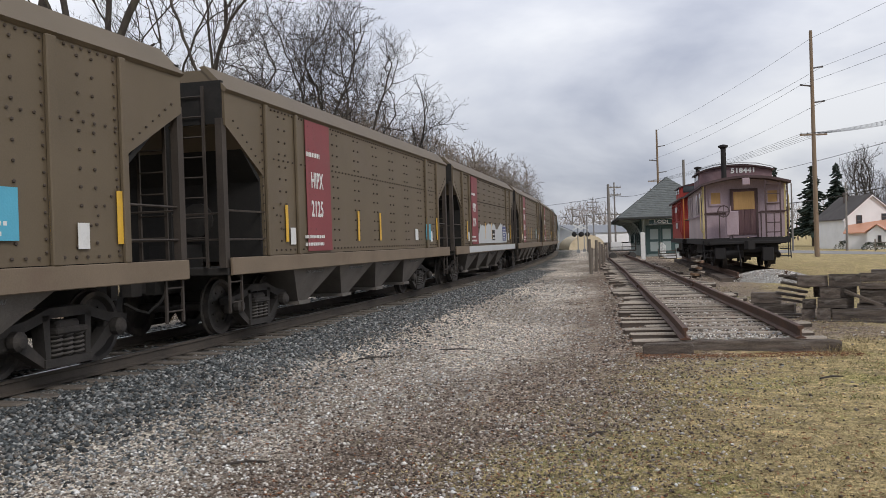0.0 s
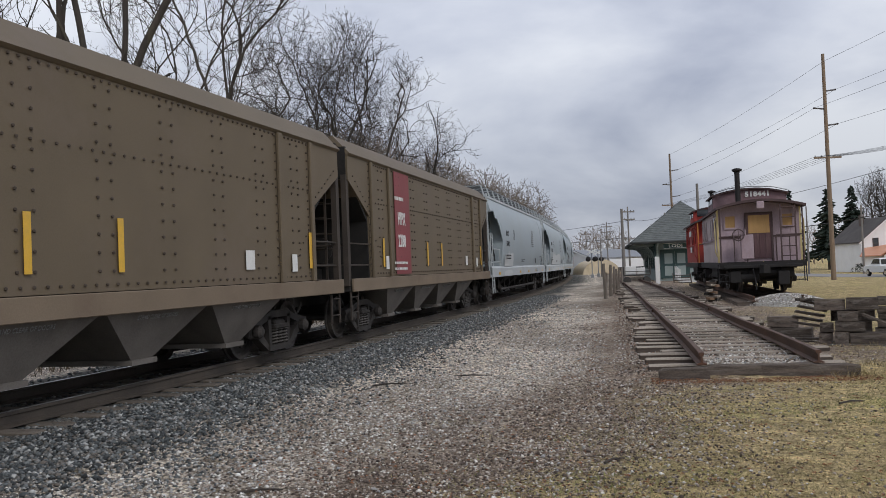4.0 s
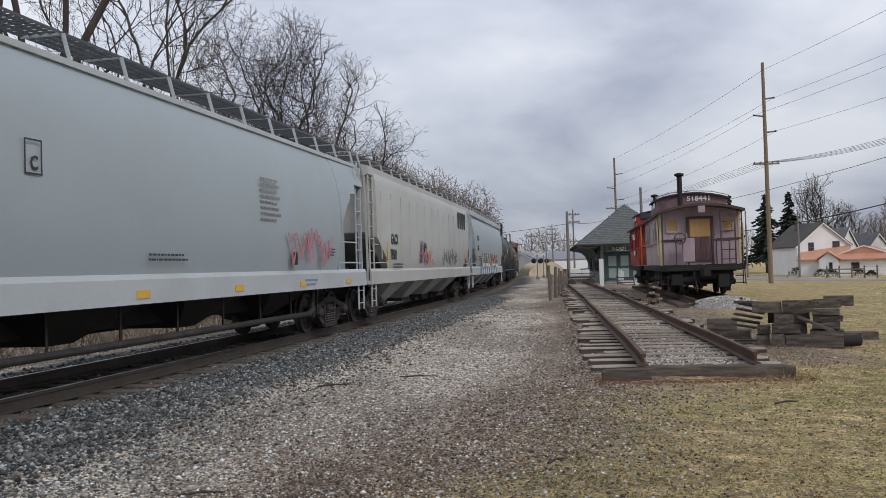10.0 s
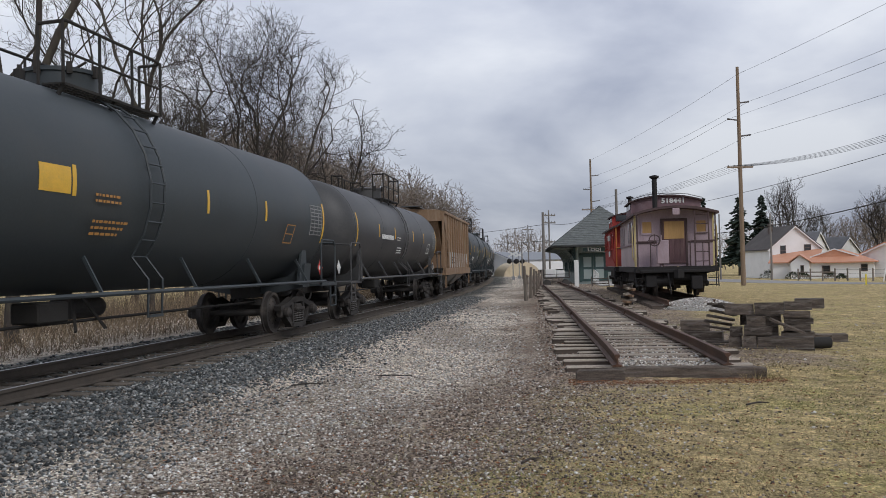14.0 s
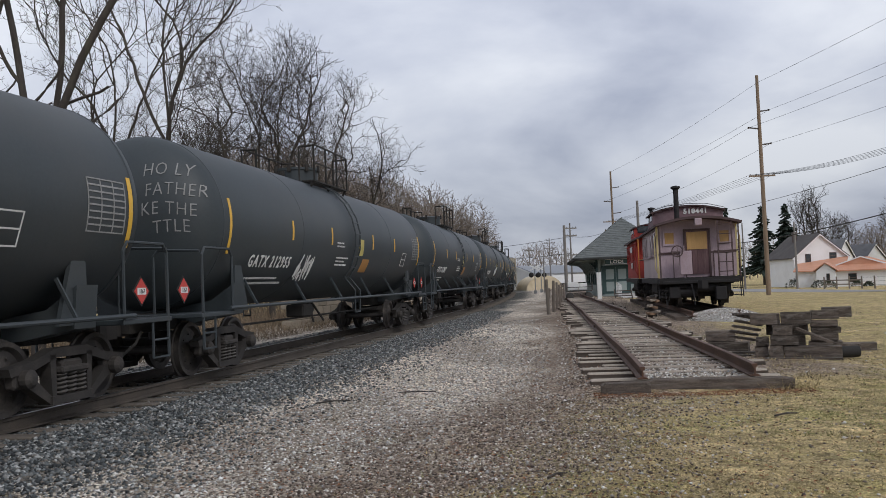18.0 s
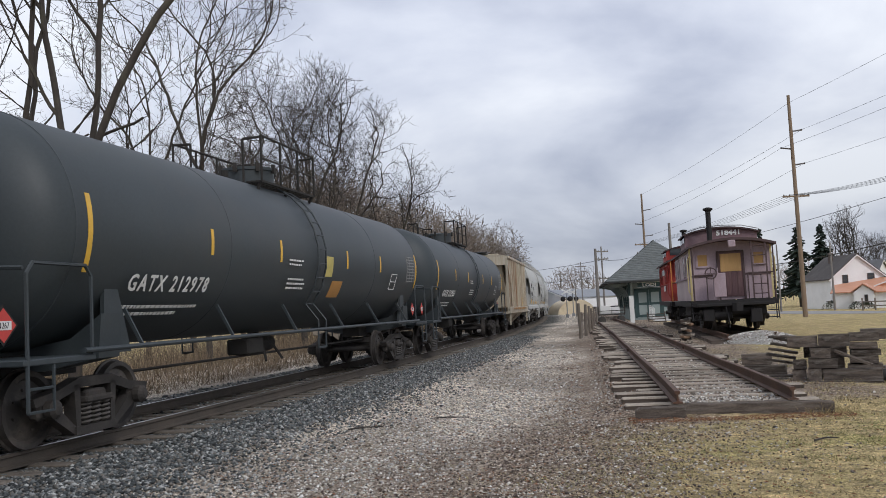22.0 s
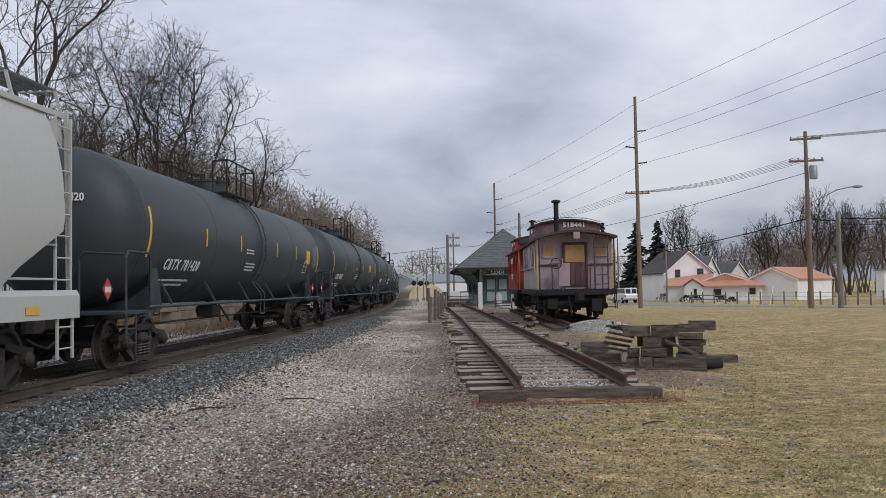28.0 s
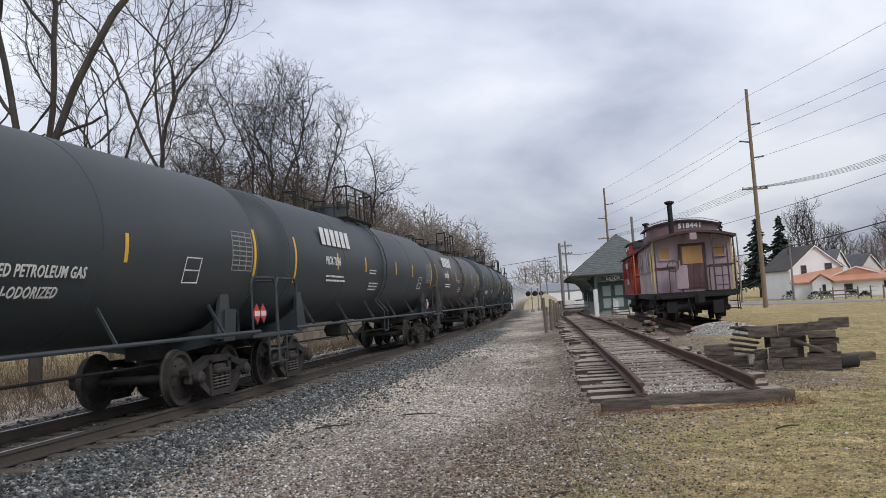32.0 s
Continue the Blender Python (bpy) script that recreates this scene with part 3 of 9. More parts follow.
WHITE_INK = mat("white_stencil", (0.72, 0.72, 0.70), 0.6, 0, 0.06, 4, (0.4, 0.38, 0.35), 0.4, 40, 0)
TABLE_INK = mat("worn_white_stencil", (0.27, 0.27, 0.265), 0.7, 0, 0.3, 8)
BLACK_INK = mat("black_stencil", (0.035, 0.036, 0.04), 0.6, 0, 0.1, 4, None, 0, 40, 0)
YELLOW = mat("yellow_reflector", (0.72, 0.43, 0.05), 0.45, 0, 0.1, 6, (0.4, 0.28, 0.1), 0.3, 40, 0)
MAROON = mat("maroon_panel", (0.235, 0.055, 0.06), 0.62, 0, 0.15, 0.9, (0.17, 0.08, 0.075), 0.5, 40, 0.02)
CYAN = mat("blue_sticker", (0.10, 0.42, 0.58), 0.4, 0, 0.05, 4)
FADED_INK = mat("faded_stencil_ink", (0.22, 0.22, 0.215), 0.7, 0, 0.2, 5)
OVERPAINT = mat("pale_overpaint", (0.55, 0.57, 0.57), 0.55, 0, 0.05, 2)
ORANGE_INK = mat("orange_stencil", (0.42, 0.21, 0.055), 0.55, 0, 0.08, 4)
RED_INK = mat("red_placard", (0.55, 0.06, 0.05), 0.5, 0, 0.05, 4)
GRAF_MAROON = mat("maroon_spray_paint", (0.22, 0.06, 0.075), 0.6, 0, 0.15, 3)
GRAF_BLUE = mat("blue_spray_paint", (0.16, 0.28, 0.40), 0.6, 0, 0.15, 3)
GRAF_TEAL = mat("teal_spray_paint", (0.13, 0.145, 0.125), 0.6, 0, 0.15, 3)
GRAF_PINK = mat("pink_spray_paint", (0.55, 0.2, 0.24), 0.6, 0, 0.15, 3)


def spring_coil(c, r, h, turns=5, wire=0.022):
    sh = Shape()
    pts = []
    for k in range(turns * 8 + 1):
        t = 2 * math.pi * k / 8
        pts.append((c[0] + math.cos(t) * r, c[1] + math.sin(t) * r, c[2] + h * k / (turns * 8)))
    rings = []
    for k, p in enumerate(pts):
        t = 2 * math.pi * k / 8
        out = Vector((math.cos(t), math.sin(t), 0))
        rings.append([tuple(Vector(p) + out * (math.cos(q) * wire) + Vector((0, 0, math.sin(q) * wire))) for q in (0, math.pi / 2, math.pi, 3 * math.pi / 2)])
    return sh.loft(rings)


TRUCK_MESH = {}


def truck_meshes():
    if TRUCK_MESH:
        return TRUCK_MESH
    bol = Shape().box(-0.2, 0.2, -1.12, 1.12, 0.42, 0.62, 0.03)
    bol.lathe([(0.38, 0.60), (0.38, 0.74)], n=16)
    TRUCK_MESH["truck"] = bol.mesh("truck", TRUCK)
    # cast side frame: outline with two openings, built from bars
    for side in (-1, 1):
        sh = Shape()
        y0, y1 = (side * 0.93, side * 1.10) if side > 0 else (side * 1.10, side * 0.93)
        top = [(-1.12, 0.50), (-1.16, 0.60), (-0.72, 0.66), (-0.32, 0.78), (0.32, 0.78), (0.72, 0.66), (1.16, 0.60), (1.12, 0.50), (0.72, 0.54), (0.30, 0.66), (-0.30, 0.66), (-0.72, 0.54)]
        sh.prism(top, y0, y1, "y")
        for sx in (-1, 1):
            low = [(sx * 0.98, 0.44), (sx * 0.80, 0.52), (sx * 0.40, 0.20), (sx * 0.40, 0.09)]
            sh.prism(low if sx < 0 else low[::-1], y0 + 0.01, y1 - 0.01, "y")
            sh.prism([(sx * 0.31, 0.18), (sx * 0.39, 0.18), (sx * 0.43, 0.70), (sx * 0.31, 0.70)], y0, y1, "y")
            sh.box(sx * 0.89 - 0.16, sx * 0.89 + 0.16, y0 + 0.02, y1 + (0.0 if side < 0 else 0), 0.34, 0.60, 0.03)
            cap = [(0.115, 0.0), (0.115, 0.09), (0.07, 0.13), (0.03, 0.14)]
            yc = y0 if side < 0 else y1
            sh.lathe([(r, yc + side * h) for r, h in cap], (sx * 0.89, 0, 0.457), "y", 12)
        sh.prism([(-0.42, 0.09), (0.42, 0.09), (0.42, 0.19), (-0.42, 0.19)], y0 - 0.02, y1 + 0.02, "y")
        TRUCK_MESH["side%d" % side] = sh.mesh("side_frame", TRUCK)
        TRUCK_MESH["spring%d" % side] = spring_coil((0, side * 1.06, 0.19), 0.075, 0.27).mesh("spring", SPRING, 60)
        sh = Shape().box(-0.28, 0.28, side * 1.06 - 0.11, side * 1.06 + 0.11, 0.46, 0.54, 0.02)
        TRUCK_MESH["cap%d" % side] = sh.mesh("spring_cap", TRUCK)
    ws = Shape().tube((0, -1.14, 0), (0, 1.14, 0), 0.075, n=10)
    for side in (-1, 1):
        f = side * 0.70
        o = side * 0.835
        ws.lathe([(0.09, f - side * 0.02), (0.14, f + side * 0.01), (0.34, f + side * 0.06), (0.37, f + side * 0.01), (0.485, f), (0.487, f + side * 0.03), (0.458, f + side * 0.045), (0.452, o), (0.39, o + side * 0.002), (0.35, o - side * 0.06), (0.16, o - side * 0.02), (0.10, o + side * 0.02)], (0, 0, 0), "y", 28)
        for k in range(8):
            a = 2 * math.pi * k / 8
            ws.ball((math.cos(a) * 0.25, o - side * 0.03, math.sin(a) * 0.25), 0.02, 3)
    TRUCK_MESH["wheelset"] = ws.mesh("wheelset", WHEEL, 40)
    tr = Shape()
    for side in (-1, 1):
        o = side * 0.835
        tr.lathe([(0.452, o + side * 0.004), (0.435, o + side * 0.006), (0.415, o + side * 0.004)], (0, 0, 0), "y", 28)
        f = side * 0.74
        tr.lathe([(0.4895, f - side * 0.005), (0.461, f + side * 0.012), (0.456, o)], (0, 0, 0), "y", 28, caps=False)
    TRUCK_MESH["tread"] = tr.mesh("tread", TREAD, 40)
    return TRUCK_MESH


WHEELSETS = []


def add_truck(car, x, end):
    t = truck_meshes()
    tr = part("truck", t["truck"], None, car, at=pose(x, 0, 0))
    for side in (-1, 1):
        part("side_frame", t["side%d" % side], None, tr)
        for dx in (-0.19, 0.0, 0.19):
            part("spring", t["spring%d" % side], None, tr, at=pose(dx, 0, 0))
        part("spring_cap", t["cap%d" % side], None, tr)
    for dx in (-0.89, 0.89):
        w = part("wheelset", t["wheelset"], None, tr, "steel wheelset with bright treads", at=pose(dx, 0, 0.457))
        WHEELSETS.append((car, w, x + dx))


def coupler(car, x, d):
    sh = Shape().box(min(x, x + d * 0.55), max(x, x + d * 0.55), -0.09, 0.09, 0.74, 0.94, 0.02)
    sh.prism([(x + d * 0.5, -0.16), (x + d * 0.72, -0.12), (x + d * 0.74, 0.02), (x + d * 0.62, 0.06), (x + d * 0.6, 0.16), (x + d * 0.48, 0.14)], 0.72, 0.98, "z")
    part("coupler", sh, TRUCK, car)
    hose = Shape()
    pts = [(x + d * 0.05, -0.32, 0.80), (x + d * 0.2, -0.30, 0.62), (x + d * 0.42, -0.2, 0.45), (x + d * 0.6, -0.1, 0.52), (x + d * 0.72, 0.0, 0.62)]
    part("air_hose", hose.pipe(pts, 0.025), UNDER, car)


def ladder(x, y, z0, z1, w, rungs, along="x", r=0.014, rail=0.022):
    sh = Shape()
    for e in (-w / 2, w / 2):
        a = (x + e, y, z0) if along == "x" else (x, y + e, z0)
        b = (x + e, y, z1) if along == "x" else (x, y + e, z1)
        sh.bar(a, b, rail * 2, rail * 1.4, (0, 1, 0) if along == "x" else (1, 0, 0))
    for k in range(rungs):
        z = z0 + (z1 - z0) * (k + 0.5) / rungs
        a = (x - w / 2, y, z) if along == "x" else (x, y - w / 2, z)
        b = (x + w / 2, y, z) if along == "x" else (x, y + w / 2, z)
        sh.tube(a, b, r, n=5)
    return sh


def put_text(car, words, x, y, z, size, ink, sx=0.8, label="", tilt=0.0, space=1.08):
    part("lettering", text_mesh(words, size, ink, sx=sx, bold=0.006 * size / 0.3, space=space), None, car, label or "stencilled lettering", at=pose(x, y, z, tilt))


def put_print(car, x, y, z, w, h, rows, ink, rnd, tilt=0.0):
    part("small_print", bars(0.7, w, h, rows, rnd), ink, car, "rows of small illegible stencilling", at=pose(x, y, z, tilt))["kind"] = "stuff"


def plate(car, name, x0, x1, y, z0, z1, material, label="", tilt=0.0):
    cx, cz = (x0 + x1) / 2, (z0 + z1) / 2
    part(name, Shape().box(x0 - cx, x1 - cx, -0.006, 0.0, z0 - cz, z1 - cz), material, car, label, at=pose(cx, y, cz, tilt))


def trucks_and_couplers(car, half, bolster):
    for d in (-1, 1):
        add_truck(car, d * bolster, d)
        coupler(car, d * (half - 0.72), d)


def brown_hopper(L=15.45):
    half = L / 2
    b = half - 0.44
    car = thing("hopper_car", "brown riveted coal hopper car on the main line", "hopper car")
    i = b - 1.3
    # body: tall sides, leaning top chord, sloped ends
    body = Shape()
    sec = [(-1.54, 1.28), (-1.54, 3.86), (-1.18, 4.16), (1.18, 4.16), (1.54, 3.86), (1.54, 1.28)]
    rings = []
    for x, zc in ((-b, 3.3), (-i - 0.04, 2.62), (-i, 1.28), (i, 1.28), (i + 0.04, 2.62), (b, 3.3)):
        rings.append([(x, y, max(z, zc)) for y, z in sec])
    body.loft(rings)
    part("body", body, BROWN, car)
    for sd in (-1, 1):
        y = sd * 1.545
        part("side_sill", Shape().box(-b, b, min(y, y + sd * 0.05), max(y, y + sd * 0.05), 1.0, 1.27, 0.01), BROWN_SILL, car, "lighter brown side sill")
        ch = Shape().prism([(sd * 1.55, 3.80), (sd * 1.60, 3.84), (sd * 1.24, 4.22), (sd * 1.14, 4.20)], -b - 0.02, b + 0.02, "x")
        part("top_chord", ch, BROWN, car)
        for x, w in ((-i + 0.08, 0.06), (i - 1.35, 0.08), (i - 0.08, 0.06), (-i + 1.35, 0.05)):
            part("side_post", Shape().box(x - w, x + w, min(y, y + sd * 0.06), max(y, y + sd * 0.06), 1.27, 3.8, 0.012), BROWN, car)
        rv = Shape()
        yy = sd * 1.553
        for row, gap in ((1.36, 0.2), (2.92, 0.2), (3.76, 0.15)):
            n = int(2 * i / gap)
            for k in range(n):
                rv.ball((-i + 0.2 + k * 2 * (i - 0.2) / (n - 1), yy, row), 0.021, 3)
        for k in range(9):
            x = -i + 0.75 + k * (2 * i - 1.5) / 8
            for j in range(11):
                z = 1.52 + j * 0.215
                if abs(z - 2.92) > 0.1:
                    rv.ball((x - 0.13, yy, z), 0.022, 3)
                    rv.ball((x + 0.13, yy, z), 0.022, 3)
        for x0 in (-i + 0.08, i - 1.35, i - 0.08):
            for j in range(17):
                rv.ball((x0 - 0.13, yy, 1.42 + j * 0.145), 0.018, 3)
        for d in (-1, 1):
            for j in range(7):
                rv.ball((d * (i + 0.15 + j * 0.15), yy, 2.82 + j * 0.095), 0.018, 3)
                rv.ball((d * (i - 0.2 - j * 0.13), yy, 2.2 - j * 0.12), 0.018, 3)
        part("rivets", rv, RIVET, car)["kind"] = "stuff"
    for d in (-1, 1):
        part("end_platform", Shape().box(min(d * i, d * b), max(d * i, d * b), -1.52, 1.52, 1.0, 1.12, 0.015), UNDER, car)
        for sd in (-1, 1):
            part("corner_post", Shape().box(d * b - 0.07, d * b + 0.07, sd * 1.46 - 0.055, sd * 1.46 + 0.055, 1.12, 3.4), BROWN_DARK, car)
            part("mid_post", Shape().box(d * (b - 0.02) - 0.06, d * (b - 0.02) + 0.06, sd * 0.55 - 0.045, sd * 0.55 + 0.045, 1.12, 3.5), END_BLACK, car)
            part("grab_iron", Shape().tube((d * b, sd * 0.55, 1.55), (d * b, sd * 1.46, 1.55), 0.018, n=5).tube((d * b, sd * 0.55, 1.95), (d * b, sd * 1.46, 1.95), 0.018, n=5).tube((d * i, sd * 1.5, 1.55), (d * b, sd * 1.46, 1.55), 0.018, n=5).tube((d * i, sd * 1.5, 2.0), (d * b, sd * 1.46, 2.0), 0.018, n=5), BROWN_DARK, car)
            part("step", ladder(d * (b - 0.25), sd * 1.5, 0.42, 1.05, 0.4, 2), BROWN_DARK, car)
        part("ladder", ladder(d * (b + 0.07), -1.0, 1.12, 3.9, 0.42, 9, "y"), BROWN_DARK, car)
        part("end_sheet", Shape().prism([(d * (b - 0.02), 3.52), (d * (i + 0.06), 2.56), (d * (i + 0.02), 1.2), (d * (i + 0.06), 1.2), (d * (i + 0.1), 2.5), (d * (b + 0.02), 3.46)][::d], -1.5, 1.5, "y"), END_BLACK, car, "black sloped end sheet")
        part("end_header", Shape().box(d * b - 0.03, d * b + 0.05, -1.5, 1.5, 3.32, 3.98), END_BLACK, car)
        part("brake_gear", Shape().lathe([(0.05, 0), (0.28, 0.02), (0.28, 0.06), (0.05, 0.08)], (d * (b - 0.9), -0.5, 1.9), "x", 14).box(d * (b - 1.0) - 0.25, d * (b - 1.0) + 0.25, -0.4, 0.3, 1.12, 1.5), UNDER, car)
    # four outlet bays below the sill
    for k in range(4):
        x = (k - 1.5) * (2 * i - 2.4) / 4
        w = (2 * i - 2.4) / 8
        bay = Shape().loft([[(x - w, -1.5, 1.05), (x + w, -1.5, 1.05), (x + w, 1.5, 1.05), (x - w, 1.5, 1.05)], [(x - 0.22, -1.15, 0.36), (x + 0.22, -1.15, 0.36), (x + 0.22, 1.15, 0.36), (x - 0.22, 1.15, 0.36)]])
        bay.box(x - 0.28, x + 0.28, -1.2, 1.2, 0.30, 0.37)
        part("outlet_bay", bay, BAY, car)
        part("lettering", text_mesh("STAND CLEAR OF DOORS", 0.085, TABLE_INK, sx=0.9), None, car, "faded white stencilled warning", at=pose(x - 0.48, -1.432, 0.9, 27))
    part("centre_sill", Shape().box(-b, b, -0.25, 0.25, 0.72, 1.0), UNDER, car)
    trucks_and_couplers(car, half, half - 2.35)
    return car


SMOOTH_SEC = [(1.50, 1.42), (1.575, 1.75), (1.625, 2.2), (1.63, 2.65), (1.60, 3.1), (1.53, 3.5), (1.42, 3.85), (1.30, 4.08), (0.7, 4.26)]


def round_hopper(L=19.5, paint=None, sill_paint=None, cut=2.0, bays=0, top=0.0, boards=True, flat=False, steep=False, cut_line=None, eave=False, sill=1.02, pit_paint=None):
    """A covered hopper with smooth bulging sides, a walkway on stanchions and sloped ends."""
    half = L / 2
    b = half - 0.75
    car = thing("covered_hopper", "smooth-sided grey covered hopper car with roof walkways", "hopper car")
    sec = SMOOTH_SEC if not flat else [(1.50, 1.42), (1.56, 1.7), (1.57, 2.4), (1.57, 3.2), (1.55, 3.8), (1.50, 4.05), (1.42, 4.14), (0.7, 4.28)]
    loop = [(-y, z + (top if z > 2 else 0)) for y, z in sec] + [(y, z + (top if z > 2 else 0)) for y, z in sec[::-1]]
    rings = []
    slope = ((0.5, 2.45), (0.54, 2.3), (cut * 0.8, 1.72), (cut, 1.42)) if steep else ((0.3, 3.4), (0.37, 3.2), (cut * 0.66, 2.1), (cut, 1.42))
    if cut_line is None:
        for x, zc in [(o - b, z) for o, z in slope] + [(b - o, z) for o, z in slope[::-1]]:
            rings.append([(x, y, max(z, zc)) for y, z in loop])
    else:
        # the slope sheet stands inside, the side sheets run on to the corner with a cut edge
        oc = cut_line[-1][0]
        slope = ((0.25, 3.5), (0.3, 3.4), (oc - 0.1, 1.9), (oc - 0.01, 1.7))
        inner = [(x, 0.7, z) for x, z in slope] + [(oc, 1.0, 1.42)]
        for o, k, zc in inner:
            rings.append([(o - b, y * k, max(z, zc)) for y, z in loop])
        for o, k, zc in inner[::-1]:
            rings.append([(b - o, y * k, max(z, zc)) for y, z in loop])
        ys, zs = [y for y, z in sec], [z for y, z in sec]
        for d in (-1, 1):
            for sd in (-1, 1):
                strips = []
                for o, zc in cut_line:
                    lv = [zc + (4.08 - zc) * k / 9 for k in range(10)]
                    outer = [(sd * (float(np.interp(z, zs, ys)) + 0.012), z) for z in lv] + [(sd * 0.7, 4.275)]
                    strips.append([(d * (b - o), y, z) for y, z in outer] + [(d * (b - o), y - sd * 0.025, z - 0.012) for y, z in outer[::-1]])
                part("side_sheet", Shape().loft(strips), paint, car, smooth=35)
                brace = Shape().tube((d * (b - 0.2), sd * 1.2, 3.5), (d * (b - oc + 0.1), sd * 1.2, 1.45), 0.05, n=8)
                part("end_brace", brace, pit_paint or paint, car)
                part("end_web", Shape().prism([(d * (b - 0.04), 3.55), (d * (b - 0.3), 3.55), (d * (b - 0.62), 1.12), (d * (b - 0.04), 1.12)][::d], sd * 1.0 - 0.02, sd * 1.0 + 0.02, "y"), pit_paint or paint, car)
            top_loop = [(y, max(z, cut_line[0][1] - 0.05)) for y, z in loop]
            part("end_header", Shape().prism(top_loop, d * b - 0.02, d * b + 0.02, "x"), paint, car, "flat end sheet below the roof")
    part("body", Shape().loft(rings), paint, car, smooth=35)
    zt = 4.08 + top
    for sd in (-1, 1):
        ys = sd * 1.50
        beam_ = Shape().prism([(ys, sill), (ys + sd * 0.045, sill), (ys + sd * 0.045, 1.36), (ys, 1.44)], -b - 0.1, b + 0.1, "x")
        part("side_sill", beam_, sill_paint, car, "paler side sill")
        part("roof_edge", Shape().prism([(sd * 1.31, zt - 0.02), (sd * 1.36, zt - 0.02), (sd * 1.36, zt + 0.06), (sd * 1.27, zt + 0.08)], -b, b, "x"), sill_paint, car)
        for d in (-1, 1):
            part("end_bracket", Shape().prism([(d * b, 3.6 + top), (d * (b - 0.5), 3.9 + top), (d * (b - 0.05), 4.1 + top)][::d], sd * 1.3 - 0.02, sd * 1.3 + 0.02, "y"), paint, car)
        if eave:
            part("eave_fascia", Shape().prism([(sd * 1.36, zt - 0.16), (sd * 1.5, zt - 0.1), (sd * 1.5, zt + 0.12), (sd * 1.3, zt + 0.16)], -b - 0.05, b + 0.05, "x"), sill_paint, car, "square eave along the roof")
        if boards:
            z = zt + 0.42
            g = Shape()
            for k in range(5):
                y = sd * (0.62 + k * 0.14)
                g.box(-b - 0.3, b + 0.3, y - 0.006, y + 0.006, z, z + 0.035)
            n = int(2 * b / 0.11)
            for k in range(n):
                x = -b + k * 2 * b / n
                g.box(x - 0.012, x + 0.012, min(sd * 0.62, sd * 1.18), max(sd * 0.62, sd * 1.18), z + 0.006, z + 0.03)
            part("walkway", g, GRATE, car, "dark open-grid roof walkway")
            n = int(2 * b / 1.25)
            for k in range(n + 1):
                x = -b + k * 2 * b / n
                part("stanchion", Shape().bar((x, sd * 1.31, zt), (x, sd * 1.2, z), 0.05, 0.02, (1, 0, 0)).bar((x, sd * 1.2, z), (x, sd * 0.6, z), 0.04, 0.02), sill_paint, car)
    # hatch trough along the roof
    part("roof_hatch", Shape().box(-b + 1.5, b - 1.5, -0.3, 0.3, 4.24 + top, 4.40 + top, 0.03), paint, car)
    for d in (-1, 1):
        # sheet colour carries the shade of the end recess as well as grime
        sheet = [(d * (b - o), z - 0.004) for o, z in slope] + [(d * (b - o + 0.03), z - 0.05) for o, z in slope[::-1]]
        part("end_sheet", Shape().prism(sheet[::d], -1.3, 1.3, "y"), HOPPER_PIT, car, "sloped end sheet, dark with grime and painted-in shade")
        part("end_platform", Shape().box(min(d * (b - cut - 0.1), d * (b + 0.15)), max(d * (b - cut - 0.1), d * (b + 0.15)), -1.5, 1.5, 1.02, 1.12, 0.01), sill_paint, car)
        part("end_post", Shape().box(d * b - 0.05, d * b + 0.05, -0.35, -0.25, 1.1, 3.55 + top).box(d * b - 0.05, d * b + 0.05, 0.25, 0.35, 1.1, 3.55 + top), paint, car)
        for sd in (-1, 1):
            part("corner_post", Shape().bar((d * b, sd * 1.42, 1.1), (d * b, sd * 1.38, 4.2 + top), 0.05, 0.05, (1, 0, 0)), sill_paint, car)
            tall = d > 0 or cut_line is None
            part("ladder", ladder(d * (b - 0.26), sd * 1.47, 1.1, 4.05 + top if tall else 2.7, 0.44, 9 if tall else 5), sill_paint, car)
            part("step", ladder(d * (b - 0.26), sd * 1.5, 0.42, 1.05, 0.44, 2), sill_paint, car)
            part("platform_rail", Shape().tube((d * (b - 0.5), sd * 1.5, 2.1), (d * (b - cut + 0.1), sd * 1.5, 2.1), 0.018, n=5).tube((d * (b - cut + 0.1), sd * 1.5, 1.1), (d * (b - cut + 0.1), sd * 1.5, 2.1), 0.018, n=5).tube((d * (b - 0.5), sd * 1.5, 1.6), (d * (b - cut + 0.1), sd * 1.5, 1.6), 0.018, n=5), sill_paint, car)
        part("brake_gear", Shape().box(d * (b - 1.1) - 0.3, d * (b - 1.1) + 0.3, -0.5, 0.2, 1.12, 1.55, 0.03).lathe([(0.05, 0), (0.28, 0.02), (0.28, 0.05)], (d * (b - 0.35), 0.5, 2.0), "x", 14), UNDER, car)
    if bays:
        span = 2 * (b - cut - 0.2)
        # wide dark box added to close the open gaps between the bays
        part("underframe", Shape().box(cut - b, b - cut, -0.6, 0.6, 0.6, 1.02).box(cut - b, b - cut, -1.38, 1.38, 1.0, 1.36), UNDER, car)
        for k in range(bays):
            w = span / bays / 2
            x = -span / 2 + (2 * k + 1) * w
            bay = Shape().loft([[(x - w * 0.7, -1.44, 1.4), (x + w * 0.7, -1.44, 1.4), (x + w * 0.7, 1.44, 1.4), (x - w * 0.7, 1.44, 1.4)], [(x - w * 0.62, -1.4, 1.04), (x + w * 0.62, -1.4, 1.04), (x + w * 0.62, 1.4, 1.04), (x - w * 0.62, 1.4, 1.04)], [(x - w * 0.32, -0.75, 0.42), (x + w * 0.32, -0.75, 0.42), (x + w * 0.32, 0.75, 0.42), (x - w * 0.32, 0.75, 0.42)]])
